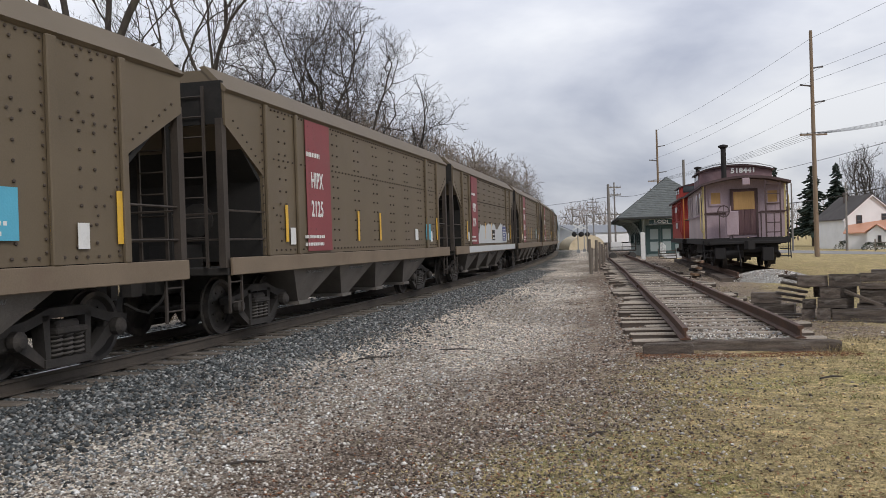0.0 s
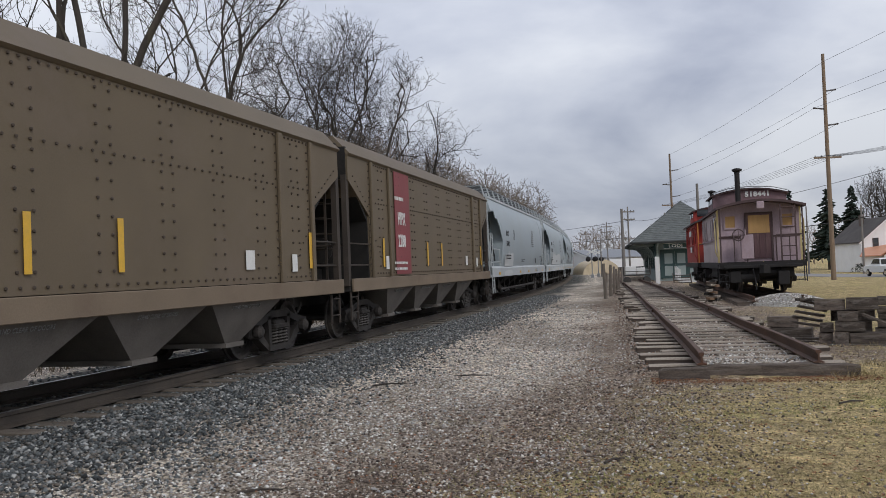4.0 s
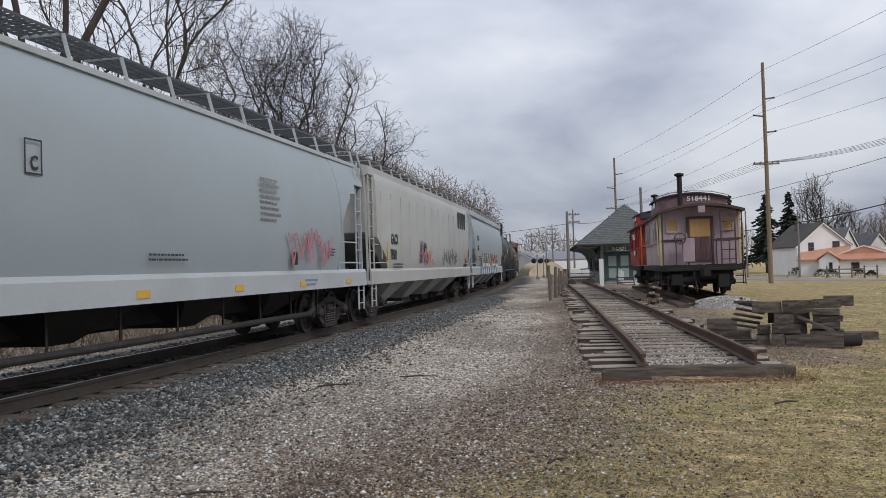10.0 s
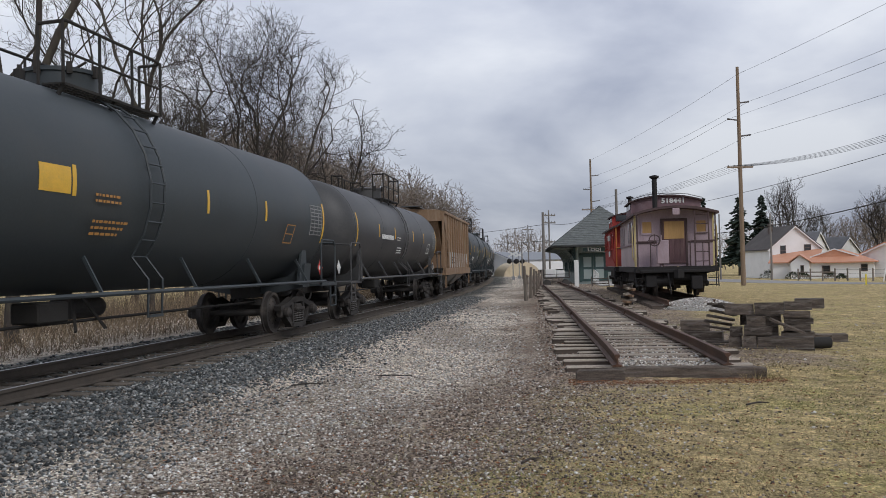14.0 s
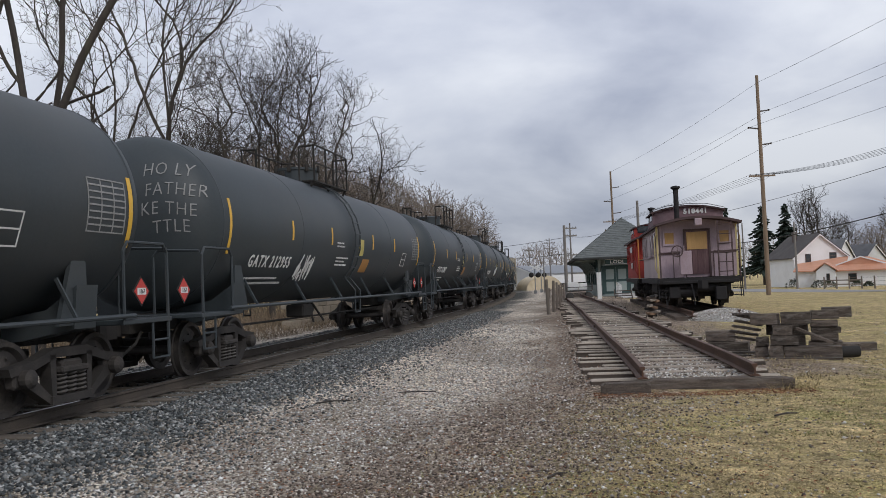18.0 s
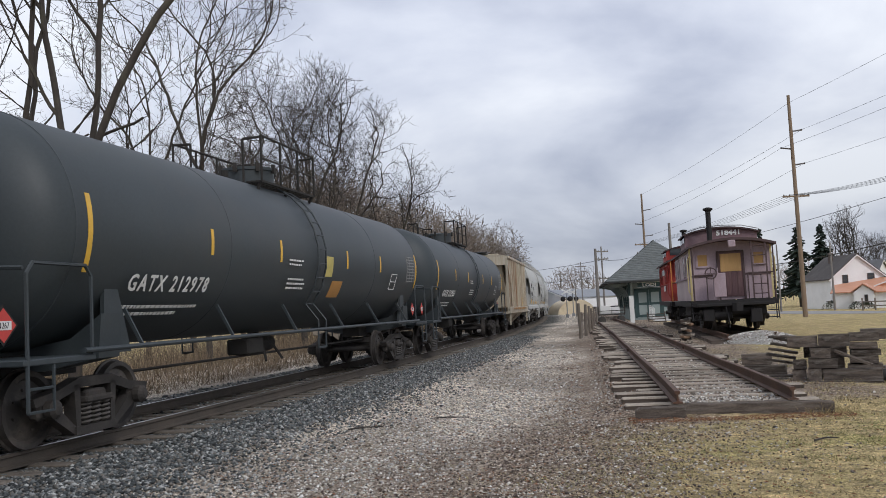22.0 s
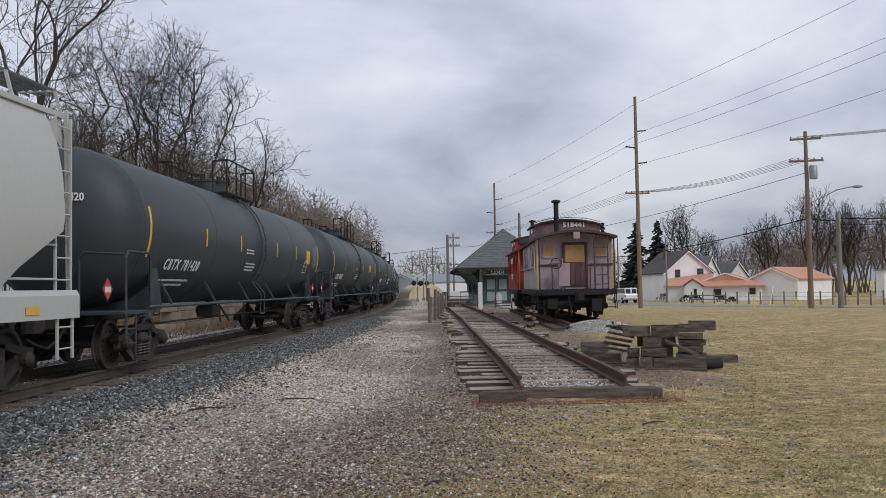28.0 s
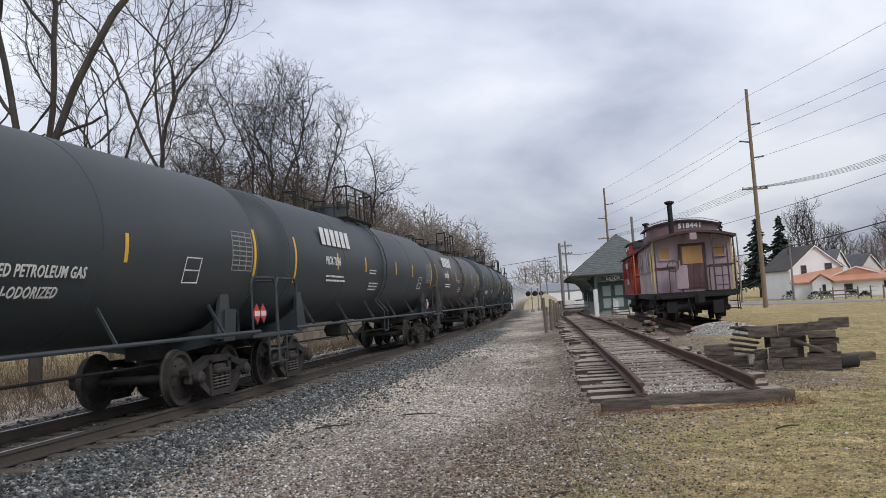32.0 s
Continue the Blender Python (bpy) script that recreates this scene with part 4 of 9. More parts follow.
            part("outlet_bay", bay, paint, car)
            part("outlet_gate", Shape().box(x - w * 0.4, x + w * 0.4, -0.8, 0.8, 0.32, 0.43, 0.02), UNDER, car)
    else:
        ug = Shape().box(-b + cut, b - cut, -0.28, 0.28, 0.62, 1.0)
        for k in range(4):
            x = (k - 1.5) * (2 * b - 2 * cut) / 4
            ug.loft([[(x - 1.2, -1.1, 1.05), (x + 1.2, -1.1, 1.05), (x + 1.2, 1.1, 1.05), (x - 1.2, 1.1, 1.05)], [(x - 0.3, -0.45, 0.5), (x + 0.3, -0.45, 0.5), (x + 0.3, 0.45, 0.5), (x - 0.3, 0.45, 0.5)]])
        part("underframe", ug, UNDER, car)
        for sd in (-1, 1):
            part("unloading_pipe", Shape().pipe([(-b + 3.2, sd * 1.2, 0.85), (-b + 3.4, sd * 1.25, 0.48), (b - 3.4, sd * 1.25, 0.48), (b - 3.1, sd * 1.2, 0.55), (b - 3.0, sd * 1.2, 1.0)], 0.06, 10), TRUCK, car, "dusty pneumatic unloading pipe")
            n = 9
            for k in range(n):
                x = -b + cut + 0.8 + k * (2 * b - 2 * cut - 1.6) / (n - 1)
                part("pipe_hanger", Shape().bar((x, sd * 1.25, 0.5), (x, sd * 1.25, 1.05), 0.05, 0.03), UNDER, car)
    part("centre_sill", Shape().box(-b, b, -0.22, 0.22, 0.72, 1.02), UNDER, car)
    trucks_and_couplers(car, half, half - 2.3)
    return car


def rib_hopper(L=13.3, upper=None, lower=None):
    """A short covered hopper with outside vertical ribs."""
    half = L / 2
    b = half - 0.7
    cut = 1.9
    car = thing("ribbed_hopper", "rust-streaked covered hopper car with outside ribs", "hopper car")
    oc = 1.3
    sec = [(-1.48, 1.36), (-1.48, 3.95), (-1.3, 4.1), (1.3, 4.1), (1.48, 3.95), (1.48, 1.36)]
    part("body", Shape().loft([[(x, y * k, max(z, zc)) for y, z in sec] for x, k, zc in ((-b + 0.1, 0.8, 3.6), (-b + oc, 0.8, 2.0), (-b + oc + 0.01, 1.0, 1.36), (b - oc - 0.01, 1.0, 1.36), (b - oc, 0.8, 2.0), (b - 0.1, 0.8, 3.6))]), upper, car)
    n = 9
    pitch = (2 * b - 2 * oc) / n
    for sd in (-1, 1):
        y0, y1 = sorted((sd * 1.5, sd * 1.57))
        part("side_sheet", Shape().prism([(-b, 3.7), (-b + oc - 0.04, 2.58), (-b + oc, 1.36), (b - oc, 1.36), (b - oc + 0.04, 2.58), (b, 3.7), (b, 3.96), (-b, 3.96)], min(sd * 1.48, sd * 1.5), max(sd * 1.48, sd * 1.5), "y"), upper, car)
        for k in range(n + 1):
            x = -b + oc + k * pitch
            part("rib", Shape().box(x - 0.05, x + 0.05, y0, y1, 1.3, 3.95, 0.012), upper, car)
        for d in (-1, 1):
            part("end_stile", Shape().box(d * (b - 0.62) - 0.03, d * (b - 0.62) + 0.03, sd * 1.5 - 0.03, sd * 1.5 + 0.03, 1.1, 3.1), upper, car)
        part("top_chord", Shape().box(-b - 0.05, b + 0.05, y0 - (0.02 if sd < 0 else 0), y1 + (0.02 if sd > 0 else 0), 3.93, 4.06, 0.012), upper, car)
        part("side_sill", Shape().box(-b - 0.1, b + 0.1, y0, y1, 1.02, 1.36, 0.012), upper, car)
        if lower is not None:
            part("lower_panel", Shape().prism([(-b + cut + 0.05, 1.38), (b - cut - 0.05, 1.38), (b - cut * 0.58, 2.15), (-b + cut * 0.58, 2.15)], min(sd * 1.5, sd * 1.512), max(sd * 1.5, sd * 1.512), "y"), lower, car, "grey lower side panel")
        for d in (-1, 1):
            part("corner_post", Shape().box(d * b - 0.05, d * b + 0.05, sd * 1.45 - 0.05, sd * 1.45 + 0.05, 1.1, 3.95), upper, car)
            part("ladder", ladder(d * (b - 0.31), sd * 1.5, 1.1, 3.1 if d < 0 else 3.95, 0.6, 4 if d < 0 else 6), upper, car)
            part("step", ladder(d * (b - 0.3), sd * 1.5, 0.42, 1.05, 0.44, 2), upper, car)
    part("roof", Shape().prism([(-1.52, 4.06), (1.52, 4.06), (1.2, 4.14), (0.0, 4.2), (-1.2, 4.14)], -b - 0.04, b + 0.04, "x"), upper, car)
    part("walkway", Shape().box(-b - 0.1, b + 0.1, -0.3, 0.3, 4.3, 4.34), GRATE, car)
    for k in range(4):
        x = (k - 1.5) * 2.6
        part("roof_hatch", Shape().box(x - 0.35, x + 0.35, -0.9, -0.35, 4.13, 4.28, 0.03), upper, car)
    for d in (-1, 1):
        part("end_platform", Shape().box(min(d * (b - cut), d * (b + 0.1)), max(d * (b - cut), d * (b + 0.1)), -1.5, 1.5, 1.02, 1.12), upper, car)
        part("end_header", Shape().box(d * b - 0.03, d * b + 0.03, -1.5, 1.5, 3.6, 4.08), upper, car)
        for y in (-0.5, 0.5):
            part("end_post", Shape().box(d * b - 0.05, d * b + 0.05, y - 0.05, y + 0.05, 1.1, 3.4), upper, car)
        part("end_walkway", Shape().box(d * b - 0.1, d * b + 0.45 * d + 0.1, -0.5, 0.5, 4.3, 4.34) if d > 0 else Shape().box(-b - 0.35, -b + 0.1, -0.5, 0.5, 4.3, 4.34), GRATE, car)
    span = 2 * (b - cut - 0.1)
    for k in range(2):
        w = span / 4
        x = -span / 2 + (2 * k + 1) * w
        part("outlet_bay", Shape().loft([[(x - w, -1.48, 1.36), (x + w, -1.48, 1.36), (x + w, 1.48, 1.36), (x - w, 1.48, 1.36)], [(x - w, -1.46, 1.05), (x + w, -1.46, 1.05), (x + w, 1.46, 1.05), (x - w, 1.46, 1.05)], [(x - w * 0.3, -0.8, 0.42), (x + w * 0.3, -0.8, 0.42), (x + w * 0.3, 0.8, 0.42), (x - w * 0.3, 0.8, 0.42)]]), lower or upper, car)
        part("outlet_gate", Shape().box(x - w * 0.4, x + w * 0.4, -0.85, 0.85, 0.32, 0.43, 0.02), UNDER, car)
    part("centre_sill", Shape().box(-b, b, -0.22, 0.22, 0.72, 1.02), UNDER, car)
    trucks_and_couplers(car, half, half - 2.2)
    return car


def tank_car(L=18.2, R=1.5, paint=None, zc=2.62, ladder_mid=True, deck=1.35):
    """A tank car: cylinder with dished heads on saddles, a dome platform with rails, end platforms."""
    half = L / 2
    b = half - 0.45
    tl = half - 0.66
    car = thing("tank_car", "black tank car with yellow reflectors and dome platform", "tank car")
    prof = [(0.02, -tl)]
    hd = 0.72
    for k in range(1, 9):
        t = math.pi / 2 * k / 8
        prof.append((R * math.sin(t), -tl + hd * (1 - math.cos(t))))
    prof += [(R, -tl * 0.33), (R, tl * 0.33)]
    prof += [(r, -h) for r, h in prof[8:0:-1]] + [(0.02, tl)]
    part("tank", Shape().lathe(prof, (0, 0, zc), "x", 56), paint, car, smooth=40)
    # welded rings and the strap beside the ladder
    for x in (-tl + hd, -tl * 0.45, tl * 0.45, tl - hd):
        part("weld_ring", Shape().lathe([(R - 0.01, x - 0.02), (R + 0.006, x - 0.012), (R + 0.006, x + 0.012), (R - 0.01, x + 0.02)], (0, 0, zc), "x", 56, caps=False), paint, car, smooth=60)
    if ladder_mid:
        for sd in (-1, 1):
            lad = part("ladder", Shape().box(-0.21, 0.21, sd * 1.505 - 0.02, sd * 1.505 + 0.02, 0.74, 0.78), paint, car)
            for dx in (-0.21, 0.21):
                pts = []
                for k in range(9):
                    t = radians(-38 + k * 14.5)
                    pts.append((dx, sd * math.cos(t) * (R + 0.09), zc + math.sin(t) * (R + 0.09)))
                part("ladder_rail", Shape().pipe([(dx, sd * 1.5, 0.75), (dx, sd * 1.52, 1.3)] + pts, 0.02, 5), paint, lad)
            for k in range(12):
                t = radians(-38 + k * 10.5)
                part("rung", Shape().tube((-0.21, sd * math.cos(t) * (R + 0.09), zc + math.sin(t) * (R + 0.09)), (0.21, sd * math.cos(t) * (R + 0.09), zc + math.sin(t) * (R + 0.09)), 0.014, n=5), paint, lad)
    # dome and platform
    zt = zc + R
    part("dome", Shape().lathe([(0.54, zt - 0.2), (0.54, zt + 0.3), (0.57, zt + 0.31), (0.57, zt + 0.37), (0.30, zt + 0.41)], n=28), paint, car, smooth=40)
    for k in range(8):
        q = 2 * math.pi * k / 8
        part("hatch_bolt", Shape().box(-0.03, 0.03, -0.04, 0.04, zt + 0.26, zt + 0.44), UNDER, car, at=Matrix.Rotation(q, 4, "Z") @ Matrix.Translation((0.58, 0, 0)))
    for sd in (-1, 1):
        pl = Shape()
        for k in range(4):
            y = sd * (0.62 + k * 0.1)
            pl.box(-deck, deck, y - 0.012, y + 0.012, zt - 0.12, zt - 0.08)
        n = int(deck * 2 / 0.1)
        for k in range(n + 1):
            x = -deck + k * 2 * deck / n
            pl.box(x - 0.012, x + 0.012, min(sd * 0.61, sd * 0.93), max(sd * 0.61, sd * 0.93), zt - 0.112, zt - 0.088)
        part("platform", pl, UNDER, car, "open-grid dome platform")
        for x in (0.05 - deck, 0.0, deck - 0.05):
            part("platform_bracket", Shape().bar((x, sd * 0.9, zt - 0.1), (x, sd * 0.8, zt - 0.27), 0.05, 0.04, (1, 0, 0)), UNDER, car)
        h = zt + 0.78
        part("top_rail", Shape().pipe([(-deck, sd * 0.55, h - 0.04), (-deck, sd * 0.88, h - 0.03), (-deck + 0.07, sd * 0.93, h), (deck - 0.07, sd * 0.93, h), (deck, sd * 0.88, h - 0.03), (deck, sd * 0.55, h - 0.04)], 0.026, 6), UNDER, car)
        part("mid_rail", Shape().tube((-deck, sd * 0.93, zt + 0.34), (deck, sd * 0.93, zt + 0.34), 0.02, n=6), UNDER, car)
        posts = [(-deck + 2 * deck * k / max(3, round(deck * 1.6)), 0.93, h) for k in range(max(3, round(deck * 1.6)) + 1)]
        for x, y, z in posts + [(-deck, 0.55, h - 0.04), (deck, 0.55, h - 0.04)]:
            part("rail_post", Shape().tube((x, sd * y, zt - 0.1), (x, sd * y, z), 0.024, n=6), UNDER, car)
    part("valve", Shape().lathe([(0.1, zt - 0.05), (0.1, zt + 0.2), (0.14, zt + 0.2), (0.14, zt + 0.26)], (0.8, 0, 0), "z", 12), UNDER, car)
    part("valve", Shape().lathe([(0.08, zt - 0.05), (0.08, zt + 0.25)], (-0.85, 0.1, 0), "z", 10), UNDER, car)
    # side pipe rail on brackets
    for sd in (-1, 1):
        rz = 1.12
        part("side_rail", Shape().tube((-b + 1.0, sd * 1.52, rz), (b - 1.0, sd * 1.52, rz), 0.032, n=8), paint, car)
        for k in range(6):
            x = (k - 2.5) * (2 * b - 3.2) / 5.5
            part("rail_bracket", Shape().bar((x, sd * 1.5, rz), (x, sd * 1.22, rz + 0.52), 0.045, 0.03, (1, 0, 0)), paint, car)
    for d in (-1, 1):
        bx = d * (half - 2.25)
        sad = Shape().prism([(-1.35, 1.55), (-1.3, 1.0), (-0.5, 0.86), (0.5, 0.86), (1.3, 1.0), (1.35, 1.55), (0.9, 1.25), (0, 1.12), (-0.9, 1.25)], bx - 0.22, bx + 0.22, "x")
        for sd in (-1, 1):
            sad.prism([(bx - 0.5 * d, 1.05), (bx - 0.2 * d, 1.95), (bx + 0.05 * d, 1.95), (bx + 0.1 * d, 1.05)][::-d], sd * 1.26 - 0.03, sd * 1.26 + 0.03, "y")
        part("saddle", sad, paint, car)
        part("stub_sill", Shape().box(min(bx - d * 0.8, d * b), max(bx - d * 0.8, d * b), -0.24, 0.24, 0.78, 1.08), UNDER, car)
        part("end_platform", Shape().box(min(d * (b - 1.25), d * b), max(d * (b - 1.25), d * b), -1.5, 1.5, 1.0, 1.07, 0.01), paint, car)
        for sd in (-1, 1):
            rails = Shape()
            pts = [(d * (b - 1.2), sd * 1.48, 1.05), (d * (b - 1.2), sd * 1.48, 2.0), (d * (b - 1.1), sd * 1.48, 2.12), (d * (b - 0.18), sd * 1.48, 2.12), (d * (b - 0.08), sd * 1.48, 2.0), (d * (b - 0.08), sd * 1.48, 0.5)]
            rails.pipe(pts, 0.024, 6)
            rails.pipe([(d * (b - 0.05), sd * 1.46, 2.06), (d * (b - 0.05), sd * 0.75, 2.1), (d * (b - 0.05), sd * 0.66, 2.0), (d * (b - 0.05), sd * 0.66, 1.05)], 0.024, 6)
            rails.pipe([(d * (b - 0.5), sd * 1.48, 1.0), (d * (b - 0.5), sd * 1.48, 0.5), (d * (b - 0.08), sd * 1.48, 0.5)], 0.02, 5)
            rails.tube((d * (b - 0.5), sd * 1.48, 0.75), (d * (b - 0.08), sd * 1.48, 0.75), 0.018, n=5)
            part("end_railing", rails, paint, car)
    part("brake_gear", Shape().box(-1.4, -0.7, -0.55, -0.1, 0.72, 1.02, 0.03).lathe([(0.16, -0.2), (0.18, 0.0), (0.18, 0.9), (0.16, 1.0)], (0.4, 0.3, 0.86), "x", 14).tube((-b + 2.5, -0.3, 0.7), (b - 2.5, -0.3, 0.7), 0.025, n=5), UNDER, car)
    part("bottom_outlet", Shape().lathe([(0.12, 0.72), (0.12, 1.15)], n=12).bar((-0.4, -0.45, 0.55), (-0.1, -0.2, 1.1), 0.04, 0.04).bar((0.4, -0.45, 0.55), (0.1, -0.2, 1.1), 0.04, 0.04), UNDER, car)
    trucks_and_couplers(car, half, half - 2.25)
    return car


def tank_y(z, R=1.5, zc=2.62, off=0.008):
    """Side surface of a tank at height z, and the lean of a sign there."""
    s = max(-1, min(1, (z - zc) / R))
    return -(R + off) * math.cos(math.asin(s)), math.degrees(math.asin(s))


def tank_patch(car, name, x0, x1, z0, z1, material, label="", R=1.5, zc=2.62):
    """A painted patch that follows the tank's round side."""
    n = 6
    a0, a1 = math.asin((z0 - zc) / R), math.asin((z1 - zc) / R)
    ra, rb = R - 0.002, R + 0.006
    rings = []
    for k in range(n + 1):
        t = a0 + (a1 - a0) * k / n
        c, s = math.cos(t), math.sin(t)
        rings.append([(x0, -c * ra, zc + s * ra), (x1, -c * ra, zc + s * ra), (x1, -c * rb, zc + s * rb), (x0, -c * rb, zc + s * rb)])
    part(name, Shape().loft(rings), material, car, label)

# ---- the train: couplings along the line at the start, metres ----
CUTS = [-12.3, 3.6, 19.26, 34.75, 50.3, 66.3, 81.15, 101.0, 121.1, 140.4, 159.0, 178.9, 198.3, 218.3, 236.3, 249.5, 267.8, 286.1, 304.4, 322.8, 341.2, 359.2, 371.9, 385.2, 398.2, 419.7, 440.1, 462.2, 483.0, 500.0, 516.3, 534.4, 552.5, 570.6, 588.7, 606.8]
KINDS = ["brown"] * 6 + ["grey"] * 4 + ["gacx", "nclx", "tank_l", "tank_grey", "rust"] + ["tank"] * 6 + ["tan", "furx", "furx", "ncix", "tank_l", "tank_xl", "tank_xl", "tank", "tank_grey"] + ["tank"] * 5
GREY_CUT = [(0.0, 3.55), (0.74, 3.55), (0.8, 3.3), (1.2, 3.29), (1.42, 3.05), (1.5, 3.04), (2.1, 2.45), (2.14, 1.5), (2.15, 1.43)]
FURX_CUT = [(0.0, 3.25), (0.3, 3.25), (0.6, 3.02), (1.0, 2.72), (1.28, 2.35), (1.42, 2.0), (1.45, 1.5), (1.46, 1.43)]
# fore-and-aft offsets of single cars from the middle of their couplings
SHIFT = {4: 0.35, 3: 0.45, 10: -0.2, 11: -0.65, 21: 0.55}
TEMPLATES = {}
MAKERS = {
    "brown": lambda: brown_hopper(15.45),
    "grey": lambda: round_hopper(19.9, GREY_HOPPER, GREY_SILL, cut=2.1, cut_line=GREY_CUT),
    "gacx": lambda: round_hopper(19.8, PALE_HOPPER, PALE_HOPPER, bays=4, flat=True, steep=True, eave=True),
    "nclx": lambda: round_hopper(19.7, GREY_HOPPER, GREY_SILL, bays=4, steep=True, eave=True),
    "furx": lambda: round_hopper(13.0, PALE_HOPPER, PALE_HOPPER, bays=2, cut=1.45, cut_line=FURX_CUT, sill=1.17, pit_paint=HOPPER_PIT),
    "ncix": lambda: round_hopper(21.2, PALE_HOPPER, PALE_HOPPER, bays=4, steep=True),
    "rust": lambda: rib_hopper(13.4, RUST_HOPPER, RUST_LOW),
    "tan": lambda: rib_hopper(12.0, TAN_HOPPER),
    "tank": lambda: tank_car(18.3, 1.5, TANK_BLACK),
    "tank_l": lambda: tank_car(19.5, 1.5, TANK_BLACK),
    "tank_xl": lambda: tank_car(21.6, 1.52, TANK_BLACK, deck=2.5),
    "tank_grey": lambda: tank_car(17.6, 1.42, TANK_GREY, 2.55),
}
CARS = []
for k, kind in enumerate(KINDS):
    if kind not in TEMPLATES:
        TEMPLATES[kind] = MAKERS[kind]()
        car = TEMPLATES[kind]
        CARS.append(car)
    else:
        CARS.append(copy_thing(TEMPLATES[kind], Matrix()))
    CARS[-1]["group"] = "freight train cars"

# ---- lettering and markings, car by car ----
rl = random.Random(33)
NOTICE = mat("faded_yellow_notice", (0.5, 0.42, 0.13), 0.6, 0, 0.15, 6)
TAN_INK = mat("faded_brown_lettering", (0.13, 0.085, 0.06), 0.8, 0, 0.3, 3)


def brown_marks(car, words, num):
    y = -1.575
    b = 15.45 / 2 - 0.77
    plate(car, "colour_panel", -b + 2.75, -b + 4.0, y + 0.012, 1.32, 3.78, MAROON, "faded maroon panel")
    put_text(car, words, -b + 2.97, y, 2.52, 0.42, WHITE_INK, 0.62)
    put_text(car, num, -b + 2.95, y, 1.98, 0.42, WHITE_INK, 0.68)
    put_print(car, -b + 2.6, y, 1.42, 1.05, 0.28, 2, WHITE_INK, rl)
    put_print(car, -b + 2.75, y, 3.1, 0.8, 0.2, 1, WHITE_INK, rl)
    for x in (-b + 1.75, 0.2, b - 2.4, -b + 5.6, b - 1.22):
        plate(car, "reflector", x, x + 0.11, y + 0.008, 1.5, 2.15, YELLOW, "yellow reflector strip")
    for x, z, w in ((-b + 1.95, 1.45, 0.22), (b - 3.6, 1.5, 0.28), (b - 1.95, 1.45, 0.2)):
        plate(car, "data_plate", x, x + w, y + 0.008, z, z + 0.3, WHITE_INK, "small white data stencil")


def paint_blob(car, x0, x1, z0, z1, y, ink, seed, label, tilt=0.0, n=16):
    """A patch with a ragged upper edge."""
    cx, cz = (x0 + x1) / 2, (z0 + z1) / 2
    pts = [(x0 - cx, z0 - cz), (x1 - cx, z0 - cz)]
    # ragged upper edge, as left by a roller
    steps = max(8, int((x1 - x0) / 0.05))
    for k in range(steps + 1):
        x = x1 + (x0 - x1) * k / steps
        h = 0.62 + 0.34 * noise.noise((x * 0.9, seed, 0.0)) + 0.2 * abs(noise.noise((x * 3.1, seed, 4.0))) + 0.08 * noise.noise((x * 11, seed, 9.0))
        h *= min(1.0, 0.5 + 2.0 * min(k, steps - k) / steps * 4)
        pts.append((x - cx, -(cz - z0) + (z1 - z0) * min(1.05, max(0.12, h))))
    part("paint_patch", Shape().prism(pts, -0.006, 0.0, "y"), ink, car, label, at=pose(cx, y, cz, tilt))


brown_marks(CARS[0], "HIPX", "2194")
plate(CARS[0], "sticker", 15.45 / 2 - 4.75, 15.45 / 2 - 3.65, -1.573, 1.55, 2.1, CYAN, "pale blue printed sticker")
put_print(CARS[0], 15.45 / 2 - 4.65, -1.577, 1.6, 0.9, 0.42, 4, WHITE_INK, rl)
for k, num in ((1, "2125"), (2, "2196"), (3, "2048"), (4, "2374"), (5, "2288")):
    brown_marks(CARS[k], "HIPX", num)
paint_blob(CARS[2], -2.9, 4.6, 1.34, 2.45, -1.566, OVERPAINT, 4, "white overpainted patch", n=30)
NOTICE_BLUE = mat("blue_notice", (0.05, 0.065, 0.2), 0.5, 0, 0.08, 4)
plate(CARS[2], "sticker", 3.2, 4.2, -1.58, 1.42, 2.05, NOTICE_BLUE, "blue notice with rows of white print")
put_print(CARS[2], 3.27, -1.585, 1.48, 0.86, 0.5, 7, WHITE_INK, rl)
plate(CARS[2], "paint_patch", -5.0, 7.2, -1.592, 1.03, 1.25, OVERPAINT, "white overpainted strip along the sill")
plate(CARS[2], "data_plate", 0.3, 0.95, -1.58, 1.46, 1.88, UNDER, "black stencilled data panel")
put_print(CARS[2], 0.36, -1.585, 1.5, 0.5, 0.32, 2, WHITE_INK, rl)
SIGN_GREEN = mat("dark_green_sign", (0.05, 0.11, 0.09), 0.5, 0, 0.08, 4)
plate(CARS[3], "sticker", 3.05, 4.05, -1.573, 1.5, 2.08, SIGN_GREEN, "dark green notice with white print")
put_print(CARS[3], 3.12, -1.577, 1.56, 0.86, 0.46, 6, WHITE_INK, rl)
plate(CARS[1], "sticker", 4.5, 5.0, -1.573, 1.5, 1.95, CYAN, "pale blue printed sticker")
for k in (0, 1, 2, 3, 4, 5):
    part("end_number", text_mesh("2125" if k == 1 else ("2196" if k == 2 else ("2048" if k == 3 else "2374")), 0.24, WHITE_INK, sx=0.8, bold=0.005), None, CARS[k], "white stencilled number", at=pose(-15.45 / 2 + 0.555, 1.25, 3.66, 0, 0, -90))
    pr = part("small_print", bars(0.6, 0.9, 0.6, 5, random.Random(k)), WHITE_INK, CARS[k], "rows of small illegible stencilling", at=pose(-15.45 / 2 + 1.1, 0.45, 2.95, 0, 0, -90))


